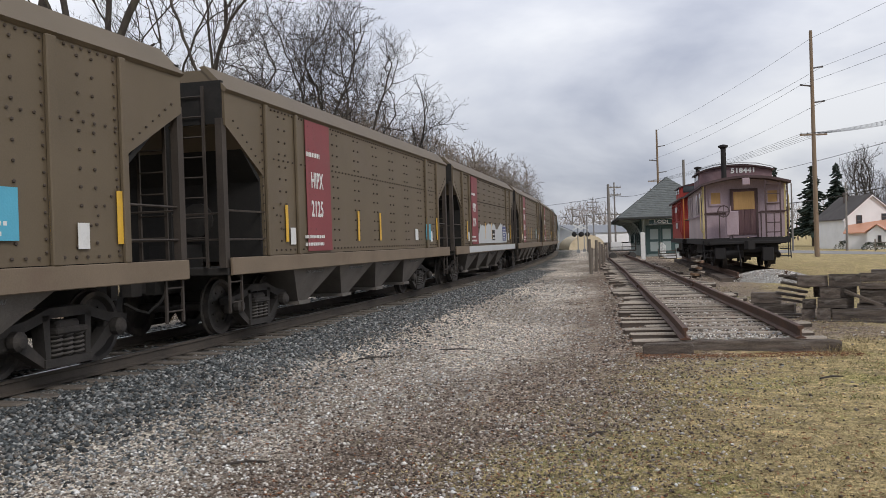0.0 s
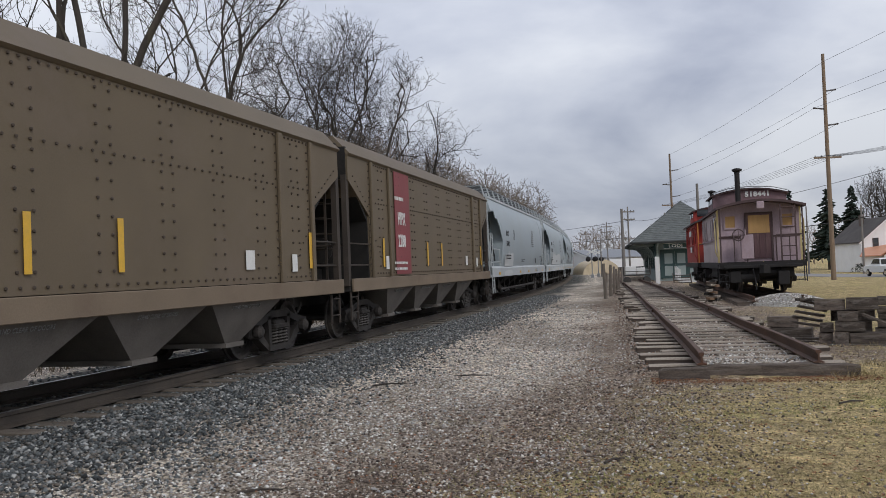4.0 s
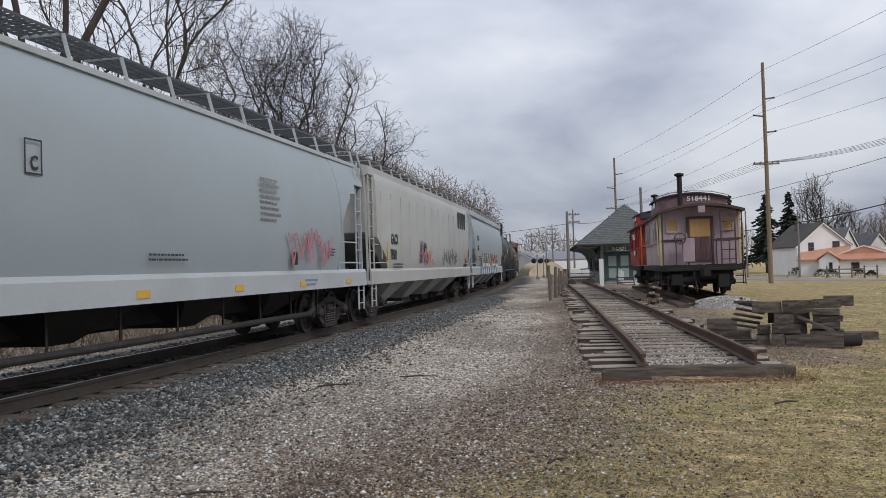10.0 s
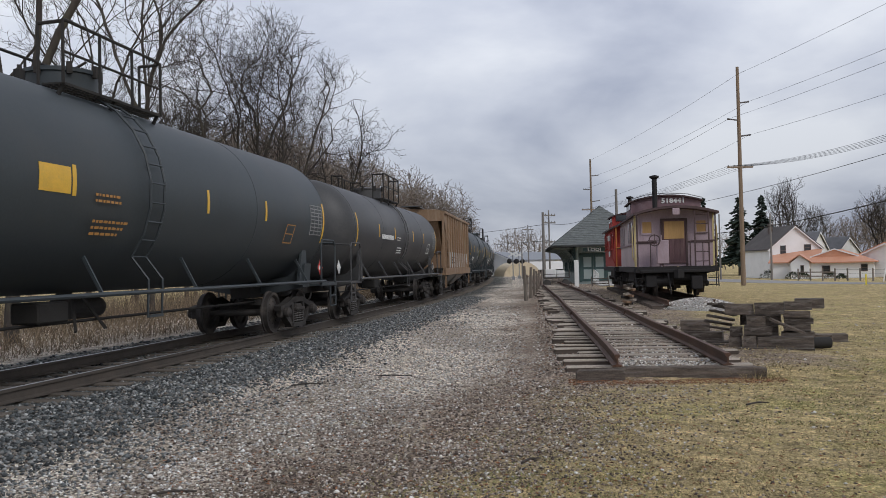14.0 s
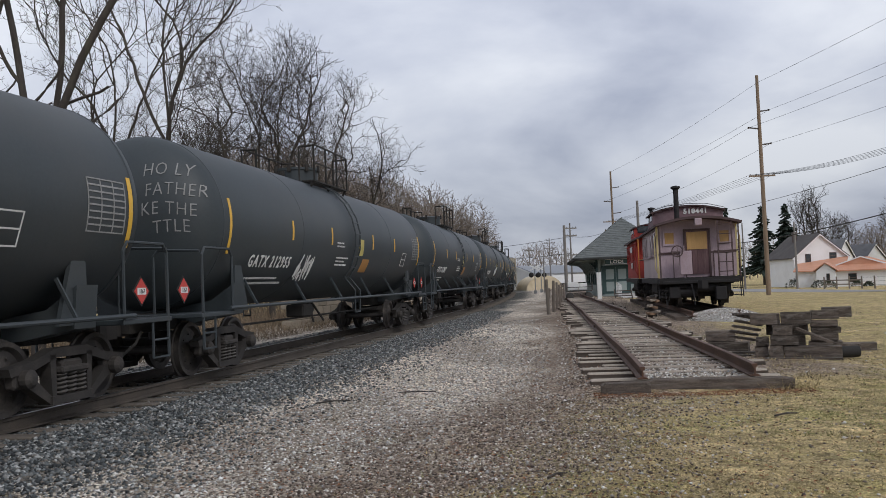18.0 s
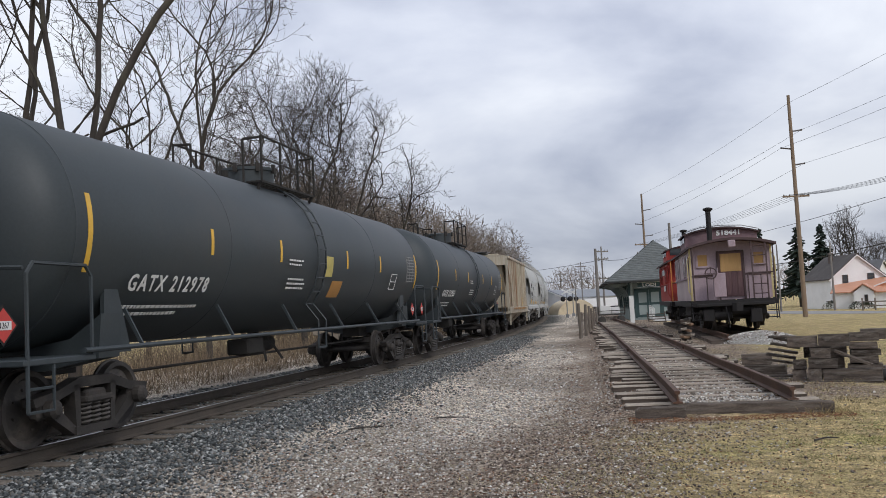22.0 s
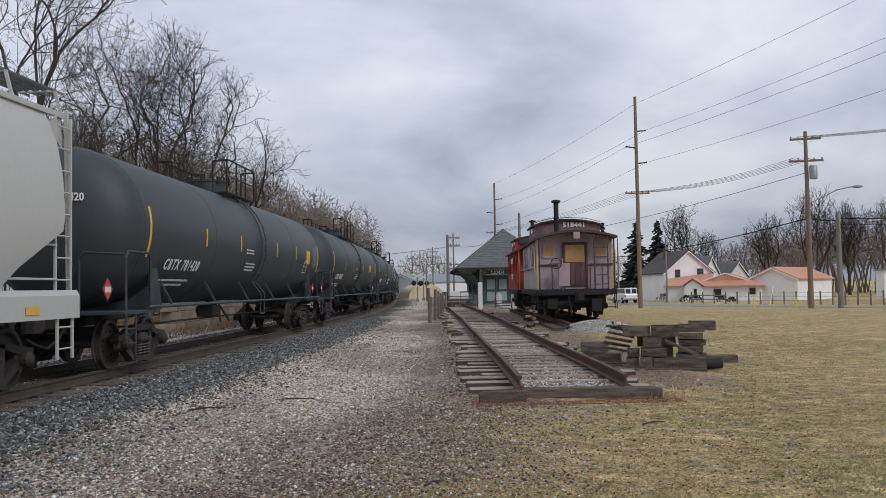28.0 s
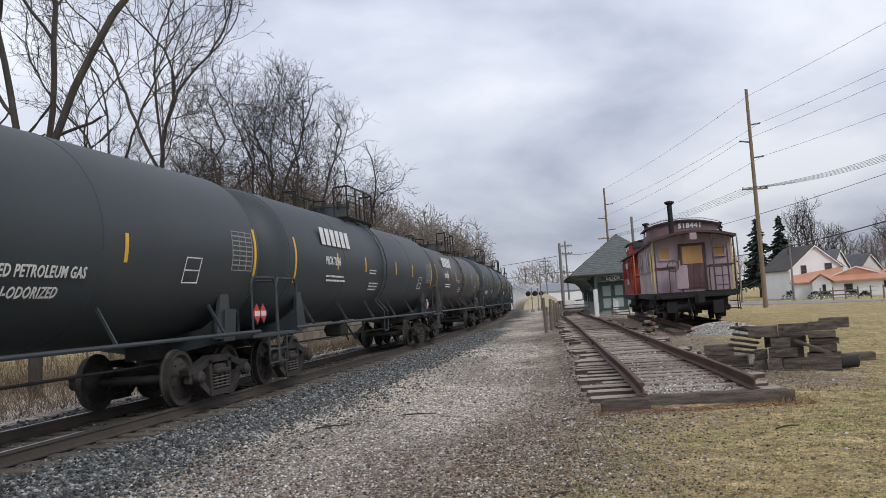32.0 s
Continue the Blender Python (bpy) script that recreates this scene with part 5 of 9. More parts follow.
def hopper_marks(car, L, words, num, ink=None, z=2.62):
    ink = ink or BLACK_INK
    b = L / 2 - 0.75
    put_text(car, words, -b + 2.85, -1.645, z + 0.06, 0.3, ink, 0.8, space=1.35)
    put_text(car, num, -b + 2.85, -1.645, z - 0.36, 0.3, ink, 0.8, space=1.2)
    put_print(car, -b + 2.7, -1.64, z - 0.9, 1.5, 0.26, 2, ink, rl)
    mx = -b + 5.0
    part("stencil_frame", Shape().box(mx, mx + 0.3, -0.004, 0, 0, 0.02).box(mx, mx + 0.3, -0.004, 0, 0.38, 0.4).box(mx, mx + 0.02, -0.004, 0, 0.02, 0.38).box(mx + 0.28, mx + 0.3, -0.004, 0, 0.02, 0.38), ink, car, at=pose(0, -1.645, z - 0.05))
    put_text(car, "C", mx + 0.09, -1.648, z + 0.01, 0.22, ink, 0.9)
    put_print(car, b - 6.6, -1.645, z - 0.25, 1.0, 0.85, 8, FADED_INK if ink is BLACK_INK else ink, rl)
    put_print(car, b - 2.9, -1.625, 1.75, 0.55, 0.2, 3, ink, rl)
    put_print(car, -b + 7.6, -1.605, 1.62, 1.3, 0.14, 2, ink, rl)
    plate(car, "data_plate", b - 5.0, b - 4.75, -1.61, 1.55, 1.8, UNDER, "dark square stencil")
    for k in range(6):
        x = -b + 1.2 + k * (2 * b - 2.6) / 5
        plate(car, "reflector", x, x + 0.34, -1.552, 1.1, 1.21, YELLOW, "yellow reflector strip")
    put_print(car, b - 4.2, -1.552, 1.12, 0.9, 0.18, 2, GRAF_BLUE, rl)


hopper_marks(CARS[6], 19.5, "SOXX", "565013")
hopper_marks(CARS[7], 19.5, "WFRX", "898077")
hopper_marks(CARS[8], 19.5, "SOXX", "565019")
hopper_marks(CARS[9], 19.5, "SOXX", "565000")
paint_blob(CARS[6], -6.4, -3.9, 1.43, 2.25, -1.595, OVERPAINT, 1, "pale overpainted patch", 7)
paint_blob(CARS[6], -6.4, -4.1, 1.06, 1.36, -1.553, OVERPAINT, 2, "pale overpainted patch")
paint_blob(CARS[7], -5.6, 3.4, 1.46, 2.5, -1.61, OVERPAINT, 7, "pale overpainted patch", 5.6, 36)
paint_blob(CARS[7], -5.8, 6.8, 1.05, 1.37, -1.552, OVERPAINT, 8, "pale overpainted patch")


def scrawl(car, x0, z0, w, h, y, ink, seed, tilt=0.0, strokes=9, r=0.022, label="spray-painted scrawl"):
    """Looping spray strokes that form no letters."""
    q = random.Random(seed)
    sh = Shape()
    for k in range(strokes):
        px, pz = w * k / strokes, q.uniform(0, h)
        for _ in range(3):
            nx, nz = px + q.uniform(-0.02, 0.16) * w / strokes * 6, q.uniform(0, h)
            sh.bar((px, 0, pz), (nx, 0, nz), r * 2, 0.008, (0, 1, 0))
            px, pz = nx, nz
    part("graffiti", sh, ink, car, label, at=pose(x0, y, z0, tilt))


scrawl(CARS[8], -4.2, 1.62, 1.5, 0.75, -1.66, BLACK_INK, 5, 2)
scrawl(CARS[9], 3.6, 1.5, 2.7, 0.85, -1.655, GRAF_PINK, 6, 3)
# pale flat-sided hopper
g = CARS[10]
bg = 19.8 / 2 - 0.75
put_text(g, "GACX", -bg + 2.1, -1.582, 2.15, 0.42, BLACK_INK, 0.75)
put_text(g, "73580", -bg + 2.0, -1.582, 1.7, 0.42, BLACK_INK, 0.7)
put_print(g, -bg + 2.3, -1.58, 1.45, 1.5, 0.18, 2, BLACK_INK, rl)
for k in range(4):
    part("logo_bar", Shape().prism([(0.0, 0.0), (0.42, 0.0), (0.5, 0.72), (0.12, 0.72)], -0.006, 0, "y"), BLACK_INK, g, "black maker's emblem as plain slanted bars", at=pose(bg - 3.6 + k * 0.58, -1.578, 3.1))
for x in (-bg + 1.6, -1.0, bg - 1.9):
    plate(g, "reflector", x, x + 0.11, -1.578, 1.5, 2.2, YELLOW, "yellow reflector strip")
scrawl(g, -bg + 6.2, 1.55, 1.4, 0.8, -1.585, BLACK_INK, 8)
scrawl(g, 1.5, 1.5, 3.6, 0.7, -1.585, GRAF_TEAL, 9, 0, 14)
scrawl(g, -3.0, 1.5, 2.5, 0.6, -1.587, GRAF_PINK, 10, 0, 8)
for k in range(14):
    part("side_seam", Shape().box(-bg + 1 + k * 1.27 - 0.012, -bg + 1 + k * 1.27 + 0.012, -1.583, -1.56, 1.7, 3.6), PALE_HOPPER, g)
# hopper with a large painted name
n_ = CARS[11]
bn = 19.7 / 2 - 0.75
put_text(n_, "NCLX", -bn + 1.75, -1.64, 2.75, 0.36, BLACK_INK, 0.85)
put_text(n_, "3376", -bn + 1.75, -1.64, 2.25, 0.36, BLACK_INK, 0.85)
put_print(n_, -bn + 1.75, -1.625, 1.75, 1.9, 0.26, 3, BLACK_INK, rl)
BLOCKS = (
    [(0, 0), (0.3, 0), (0.42, 0.35), (0.5, 0), (1, 0), (0.8, 0.55), (1, 1), (0.6, 0.95), (0.48, 0.7), (0.4, 1), (0.05, 0.95)],
    [(0.2, 0), (0.65, 0), (0.7, 0.45), (1, 1), (0.65, 0.95), (0.5, 0.6), (0.35, 1), (0, 0.95), (0.3, 0.45)],
    [(0, 0), (0.28, 0), (0.3, 0.5), (0.65, 0), (1, 0), (0.95, 1), (0.68, 1), (0.66, 0.5), (0.35, 0.95), (0.05, 1)],
    [(0, 0), (0.95, 0.02), (0.95, 0.25), (0.4, 0.25), (0.4, 0.42), (0.8, 0.42), (0.8, 0.62), (0.4, 0.62), (0.42, 0.78), (1, 0.78), (1, 1), (0.02, 1)])
for k in range(8):
    ink, x, wid, hgt = (GRAF_TEAL, -5.35 + 1.06 * k, 0.98, 1.22) if k < 4 else (GRAF_MAROON, -0.5 + 1.22 * (k - 4), 1.08, 1.02)
    shp = BLOCKS[(k + (k < 4)) % 4]
    for grown, paint, yy, lab in ((1.22, WHITE_INK, -1.640, "white spray outline"), (0.94, ink, -1.646, "spray-painted block shape")):
        pts = [(((px - 0.5) * grown + 0.5) * wid, ((pz - 0.5) * grown + 0.5) * hgt * (1 + 0.12 * math.sin(k * 2.1 + px * 3))) for px, pz in shp]
        part("graffiti", Shape().prism(pts, -0.004, 0, "y"), paint, n_, lab, at=pose(x, yy, 1.56, -3))
for k in range(26):
    x = -5.5 + k * 0.385
    part("graffiti", Shape().prism([(x, 1.06), (x + 0.36, 1.06), (x + 0.33, 1.35), (x + 0.04, 1.35)], -1.556, -1.55, "y"), (GRAF_BLUE, GRAF_BLUE, WHITE_INK)[k % 3], n_, "sprayed blue and white blocks along the sill")
for x in (-bn + 1.6, -2.4, 0.1, 2.6, 5.0):
    plate(n_, "reflector", x, x + 0.11, -1.665, 1.5, 2.15, YELLOW, "yellow reflector strip", -3)


def tank_marks(car, L, words, ink=None, R=1.5, zc=2.62, extras=True, seed=0, low=1.98):
    ink = ink or WHITE_INK
    q = random.Random(seed)
    b = L / 2 - 0.88
    for x, z0, z1 in ((-b + 0.72, 2.05, 3.0), (b - 0.62, 2.05, 3.0)):
        tank_patch(car, "reflector", x, x + 0.09, z0, z1, YELLOW, "yellow reflector strip", R, zc)
    for x in (-b * 0.545, -b * 0.23, b * 0.21, b * 0.51):
        tank_patch(car, "reflector", x, x + 0.08, *((2.25, 2.65) if R > 1.5 else (2.4, 2.8)), YELLOW, "yellow reflector strip", R, zc)
    y, tl = tank_y(low, R, zc, 0.016)
    if words and seed != 2:
        part("end_number", text_mesh(words.split()[1], 0.2, ink, sx=0.85, bold=0.004), None, car, "white stencilled number", at=pose(-L / 2 + 0.60, -0.15, zc + 0.42, 0, 0, -77))
    if words:
        put_text(car, words, -b + 1.65, y, low - 0.14, 0.33, ink, 0.85, tilt=-tl, space=1.3)
        y2, t2 = tank_y(low - 0.33, R, zc, 0.02)
        put_print(car, -b + 1.5, y2, low - 0.46, 2.3, 0.24, 2, ink, rl, -t2)
    y, tl = tank_y(2.95, R, zc)
    # framed table of figures
    for k in range(9):
        z = 2.22 + k * 0.085
        tank_patch(car, "table_line", b - 1.5, b - 0.72, z, z + (0.016 if k in (0, 8) else 0.022), TABLE_INK, "", R, zc)
    for x in (b - 1.53, b - 1.25, b - 0.98, b - 0.72):
        tank_patch(car, "table_line", x, x + 0.016, 2.22, 2.915, TABLE_INK, "", R, zc)
    put_print(car, -1.55, tank_y(2.5, R, zc)[0] - 0.008, 2.36, 0.75, 0.16, 2, ink, rl, 4)
    put_print(car, -1.6, tank_y(2.1, R, zc)[0] - 0.012, 1.92, 0.95, 0.26, 3, ink, rl, 19)
    y, tl = tank_y(2.15, R, zc, 0.02)
    part("stencil_frame", Shape().box(0, 0.5, -0.004, 0, 0, 0.02).box(0, 0.5, -0.004, 0, 0.4, 0.42).box(0, 0.02, -0.004, 0, 0.02, 0.4).box(0.48, 0.5, -0.004, 0, 0.02, 0.4).box(0, 0.5, -0.004, 0, 0.2, 0.22), ink, car, at=pose(b - 3.3, y, 1.98, -tl))
    if extras:
        tank_patch(car, "stain_panel", 0.95, 1.6, 1.78, 2.12, ORANGE_INK, "orange-brown primer patch", R, zc)
        tank_patch(car, "notice", 0.42, 0.85, 2.2, 2.62, NOTICE, "small pale notice panel", R, zc)
        if seed == 5:
            scrawl(car, -2.6, 1.75, 1.5, 0.6, tank_y(2.0, R, zc, 0.03)[0] - 0.03, WHITE_INK, seed, 24, 14, 0.008)
    # hazard placards in their holders
    for x in (-L / 2 + 0.62, L / 2 - 0.62):
        pl = part("placard_holder", Shape().box(-0.16, 0.16, -0.012, 0, -0.16, 0.16), UNDER, car, at=pose(x, -1.1, 1.45, 0, 45, 0))
        part("placard", Shape().box(-0.135, 0.135, -0.02, -0.012, -0.135, 0.135), RED_INK if words or seed == 28 else WHITE_INK, pl, "diamond hazard placard")
        part("placard_bar", Shape().box(-0.115, 0.115, -0.024, -0.02, -0.05, 0.05).moved(Matrix.Rotation(radians(-45), 4, "Y")), WHITE_INK, pl)
        if words and words.startswith("GATX"):
            part("placard_number", text_mesh("1267", 0.1, BLACK_INK, sx=0.75, bold=-0.002, align="CENTER"), None, pl, "black number 1267", at=Matrix.Rotation(radians(-45), 4, "Y") @ pose(0, -0.027, -0.032))


for k, w, s in ((15, "GATX 212952", 1), (16, "GATX 212955", 2), (17, "GATX 212969", 4), (18, "GATX 212931", 5), (19, "GATX 212978", 7), (20, "GATX 212933", 8)):
    tank_marks(CARS[k], 18.3, w, seed=s, extras=k != 20)
scrawl(CARS[16], -4.35, 1.55, 0.85, 0.62, tank_y(1.85, 1.5, 2.62, 0.03)[0] - 0.03, WHITE_INK, 21, 28, 15, 0.011)


def chalk_on_head(car, L, words, y0, dz, R=1.5, zc=2.62, hd=0.72):
    """Chalked capitals that follow the dished head of a tank."""
    me = text_mesh(words, 0.31, TABLE_INK, sx=0.78, bold=-0.004, space=1.12).copy()
    for v in me.vertices:
        y, z = y0 - v.co.x, dz + v.co.z + 0.03 * math.sin(v.co.x * 5)
        q = min(0.99, math.hypot(y, z) / R)
        v.co = (-(L / 2 - 0.66) + hd * (1 - math.sqrt(1 - q * q)) - 0.008 + v.co.y, y, zc + z)
    part("chalk_lettering", me, None, car, "white capitals chalked on the tank's end")


for words, y0, dz in (("HO LY", -0.36, 0.72), ("FATHER", -0.42, 0.38), ("KE THE", -0.36, 0.06), ("TTLE", -0.55, -0.24)):
    chalk_on_head(CARS[16], 18.3, words, y0, dz)
tank_marks(CARS[12], 19.5, "UTLX 954005", ORANGE_INK, extras=False, seed=3, low=2.2)
tank_patch(CARS[12], "notice", -2.72, -2.08, 2.42, 2.76, YELLOW, "yellow notice panel")
tank_marks(CARS[13], 17.6, None, R=1.42, zc=2.55, extras=False, seed=6)
put_print(CARS[13], -4.0, tank_y(2.5, 1.42, 2.55)[0] - 0.01, 2.35, 2.0, 0.35, 1, WHITE_INK, rl)
tank_marks(CARS[25], 19.5, "CBTX 781420", extras=False, seed=10)
tank_marks(CARS[26], 21.6, "CBTX 781556", R=1.52, extras=False, seed=11)
tank_marks(CARS[27], 21.6, "CBTX 781182", R=1.52, extras=False, seed=13)
tank_patch(CARS[25], "notice", 6.2, 6.8, 2.3, 2.75, YELLOW, "yellow notice panel")
tank_patch(CARS[26], "notice", 5.4, 6.1, 2.35, 2.75, YELLOW, "yellow notice panel", 1.52)
y27 = tank_y(2.62, 1.52)[0] - 0.01
for words, x, z in (("LIQUEFIED PETROLEUM GAS", 2.0, 2.02), ("NON-ODORIZED", 2.4, 1.78)):
    yt, tt = tank_y(z + 0.08, 1.52, 2.62, 0.014)
    put_text(CARS[27], words, x, yt, z, 0.21, WHITE_INK, 0.78, tilt=-tt)
for k, num in ((28, "PROX 72546"), (29, "PROX 73102")):
    R_, z_ = (1.5, 2.62) if k == 28 else (1.42, 2.55)
    tank_marks(CARS[k], 18.1, None, R=R_, zc=z_, extras=False, seed=k)
    y = tank_y(2.85, R_, z_)[0] - 0.012
    for j in range(6):
        part("logo_bar", Shape().prism([(0, 0), (0.28, 0), (0.34, 0.42), (0.06, 0.42)], -0.006, 0, "y"), WHITE_INK, CARS[k], "white maker's emblem as plain bars", at=pose(-5.6 + j * 0.4, y, 2.95, -12))
    put_text(CARS[k], num, -5.4, tank_y(2.6, R_, z_)[0] - 0.006, 2.5, 0.27, WHITE_INK, 0.75)
    put_print(CARS[k], -5.5, tank_y(2.5, R_, z_)[0] - 0.006, 2.1, 1.6, 0.2, 2, WHITE_INK, rl, 6)
for k in range(30, 35):
    tank_marks(CARS[k], 18.1, "GATX 2129%02d" % (k * 3 % 100), seed=k, extras=False)
# short hoppers
for k, num in ((22, "809073"), (23, "809150")):
    c, b = CARS[k], 13.0 / 2 - 0.75
    put_text(c, "FURX", -b + 1.95, -1.645, 2.6, 0.42, BLACK_INK, 0.8, space=1.3)
    put_text(c, num, -b + 1.9, -1.648, 2.04, 0.42, BLACK_INK, 0.78, space=1.2)
    put_print(c, -b + 2.2, -1.625, 1.75, 1.3, 0.26, 2, BLACK_INK, rl)
    plate(c, "stencil_frame", -b + 4.55, -b + 4.75, -1.64, 2.45, 2.7, UNDER)
    for x in (-b + 1.6, -b + 4.2, b - 5.2, b - 3.6, b - 1.9):
        plate(c, "reflector", x, x + 0.45, -1.60, 1.5, 1.68 if x > -b + 2 else 1.8, YELLOW, "yellow reflector patch", 8)
    for x in (-b + 3.6, b - 5.4, b - 2.8):
        put_print(c, x, -1.60, 1.72, 0.4, 0.4, 4, BLACK_INK, rl, 4)
    for j in range(5):
        part("side_seam", Shape().box(-b + 2.6 + j * 1.6 - 0.012, -b + 2.6 + j * 1.6 + 0.012, -1.634, -1.6, 2.0, 3.1), PALE_HOPPER, c)
hopper_marks(CARS[24], 21.2, "NCIX", "2491")
# tan hopper: company name as plain bars, reporting marks below
c, b = CARS[21], 12.0 / 2 - 0.7
pitch = (2 * b - 2.6) / 9
for z, cells in ((3.2, range(9)), (2.62, range(1, 8))):
    for j in cells:
        for dx in (-0.15, 0.05):
            part("name_bar", Shape().box(dx, dx + 0.1, -0.006, 0, 0, 0.45), TAN_INK, c, "faded brown company lettering as plain bars", at=pose(-b + 1.3 + (j + 0.5) * pitch, -1.502, z))
put_text(c, "WC", -b + 1.5, -1.508, 2.45, 0.3, TAN_INK, 0.85)
put_text(c, "84", -b + 1.56, -1.508, 1.98, 0.3, TAN_INK, 0.85)
put_text(c, "913", -b + 2.38, -1.508, 1.98, 0.3, TAN_INK, 0.8)
put_print(c, -b + 1.5, -1.508, 1.55, 0.55, 0.26, 2, TAN_INK, rl)
put_print(c, -b + 2.4, -1.508, 1.55, 0.5, 0.26, 2, TAN_INK, rl)
for j in range(9):
    plate(c, "reflector", -b + 1.45 + j * pitch, -b + 1.95 + j * pitch, -1.604, 1.22, 1.32, ORANGE_INK, "orange sill reflector")
plate(c, "data_plate", b - 1.9, b - 1.5, -1.515, 1.6, 1.95, BLACK_INK, "black data stencil")
for x in (-b + 4.2, b - 3.2):
    plate(c, "reflector", x, x + 0.1, -1.505, 1.4, 1.95, YELLOW, "yellow reflector strip")
part("end_number", text_mesh("WC 84913", 0.2, BLACK_INK, sx=0.8), None, c, at=pose(-b - 0.05, 0.35, 3.72, 0, 0, -90))
c, b = CARS[14], 13.4 / 2 - 0.7
for x in (b - 2.3, b - 1.6):
    plate(c, "data_plate", x, x + 0.4, -1.518, 1.6, 1.95, WHITE_INK, "white data stencil")
put_print(c, -b + 2.4, -1.518, 1.6, 1.8, 0.4, 3, BLACK_INK, rl)

# ---- trees ----
from mathutils import kdtree

BARK = mat("grey_bark", (0.058, 0.049, 0.042), 0.95, 0, 0.3, 3.0, (0.125, 0.115, 0.075), 0.5, 25, 0.4, (1, 1, 0.3), 0.2)
# raised above BARK: backlight on thin twigs is put into the colour
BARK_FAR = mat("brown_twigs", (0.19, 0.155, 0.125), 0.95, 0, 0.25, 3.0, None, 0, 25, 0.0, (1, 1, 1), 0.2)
NEEDLES = mat("spruce_needles", (0.017, 0.028, 0.02), 0.9, 0, 0.4, 1.2, (0.04, 0.05, 0.03), 0.5, 12, 0.0)
BUSH = mat("evergreen_shrub", (0.035, 0.045, 0.025), 0.9, 0, 0.4, 3, (0.07, 0.06, 0.04), 0.5, 12, 0.0)


def grow(seed, height, trunk_r, stems=((0, 0, 0.35),), crown=((0, 0, 0.65, 0.34, 0.34, 0.36),), points=600, step=0.35, kill=0.8, reach=4.5, tip=0.007, fuzz=1, knots=0.3, fork=0.0, bow=1.25, shell=0.42, ahead=0.35):
    """A bare tree that grows limb by limb towards points spread through its crown.
    stems: where each first stem leans to, as shares of the height; crown: balls (centre, radii) as shares of the height."""
    rnd = random.Random(seed)
    goals = []
    for cx, cy, cz, rx, ry, rz in crown:
        n = 0
        while n < points // len(crown):
            q = Vector((rnd.gauss(0, 1), rnd.gauss(0, 1), rnd.gauss(0, 1))).normalized() * rnd.random() ** shell
            goals.append(Vector((cx + q.x * rx, cy + q.y * ry, cz + q.z * rz)) * height)
            n += 1
    pos, par = [Vector((0, 0, -0.2))], [-1]
    trunk_top = 0
    if fork:
        lead = Vector(stems[0])
        n = max(2, int(fork * height / step))
        for k in range(1, n + 1):
            f = fork * k / n
            pos.append(Vector((lead.x * (f / lead.z) ** bow, lead.y * (f / lead.z) ** bow, f)) * height + Vector((rnd.uniform(-1, 1), rnd.uniform(-1, 1), 0)) * 0.04)
            par.append(len(pos) - 2)
        trunk_top = len(pos) - 1
    foot = pos[trunk_top].copy() if fork else Vector()
    for sx, sy, sz in stems:
        end = Vector((sx, sy, sz)) * height - foot
        n = max(3, int(end.length / step))
        cur = trunk_top
        side = Vector((rnd.uniform(-1, 1), rnd.uniform(-1, 1), 0)) * 0.03 * height
        for k in range(1, n + 1):
            f = k / n
            flat = f ** bow
            pos.append(foot + Vector((end.x * flat, end.y * flat, end.z * f)) + side * math.sin(f * math.pi) + Vector((rnd.uniform(-1, 1), rnd.uniform(-1, 1), 0)) * 0.04)
            par.append(cur)
            cur = len(pos) - 1
    for _ in range(90):
        tree_ = kdtree.KDTree(len(pos))
        for i, v in enumerate(pos):
            tree_.insert(v, i)
        tree_.balance()
        pull, left = {}, []
        for g in goals:
            co, i, d = tree_.find(g)
            if d < kill:
                continue
            left.append(g)
            if d < reach or len(pos) < 60:
                pull.setdefault(i, []).append((g - co).normalized())
        goals = left
        if not pull:
            break
        for i, ds in pull.items():
            back = (pos[i] - pos[par[i]]).normalized() if par[i] >= 0 else Vector((0, 0, 1))
            d = sum(ds, Vector()) / len(ds) + back * ahead + Vector((rnd.uniform(-1, 1), rnd.uniform(-1, 1), rnd.uniform(-0.7, 1))) * knots
            if d.length > 0.05:
                pos.append(pos[i] + d.normalized() * step)
                par.append(i)
    kids = [[] for _ in pos]
    for i, p_ in enumerate(par):
        if p_ >= 0:
            kids[p_].append(i)
    leaves = [0] * len(pos)
    for i in range(len(pos) - 1, -1, -1):
        leaves[i] = max(1, sum(leaves[k] for k in kids[i]))
    power = math.log(trunk_r / tip) / math.log(max(leaves[0], 3))
    rad = [tip * n ** power for n in leaves]
    wood, twigs = Shape(), Shape()
    starts = [(0, k) for k in kids[0]]
    while starts:
        root, i = starts.pop()
        chain = [root, i]
        while kids[i]:
            ks = sorted(kids[i], key=lambda k: -leaves[k])
            starts += [(i, k) for k in ks[1:]]
            i = ks[0]
            chain.append(i)
        r0 = rad[chain[1]]
        n = 8 if r0 > 0.09 else (5 if r0 > 0.035 else 3)
        rings = []
        for k, c in enumerate(chain):
            d = (pos[chain[min(k + 1, len(chain) - 1)]] - pos[chain[max(k - 1, 0)]]).normalized()
            u = d.orthogonal().normalized()
            w = d.cross(u)
            rr = min(rad[c], r0) if k else r0
            rings.append([tuple(pos[c] + (u * math.cos(6.2832 * j / n) + w * math.sin(6.2832 * j / n)) * rr) for j in range(n)])
        (wood if r0 > 0.03 else twigs).loft(rings, caps=False)
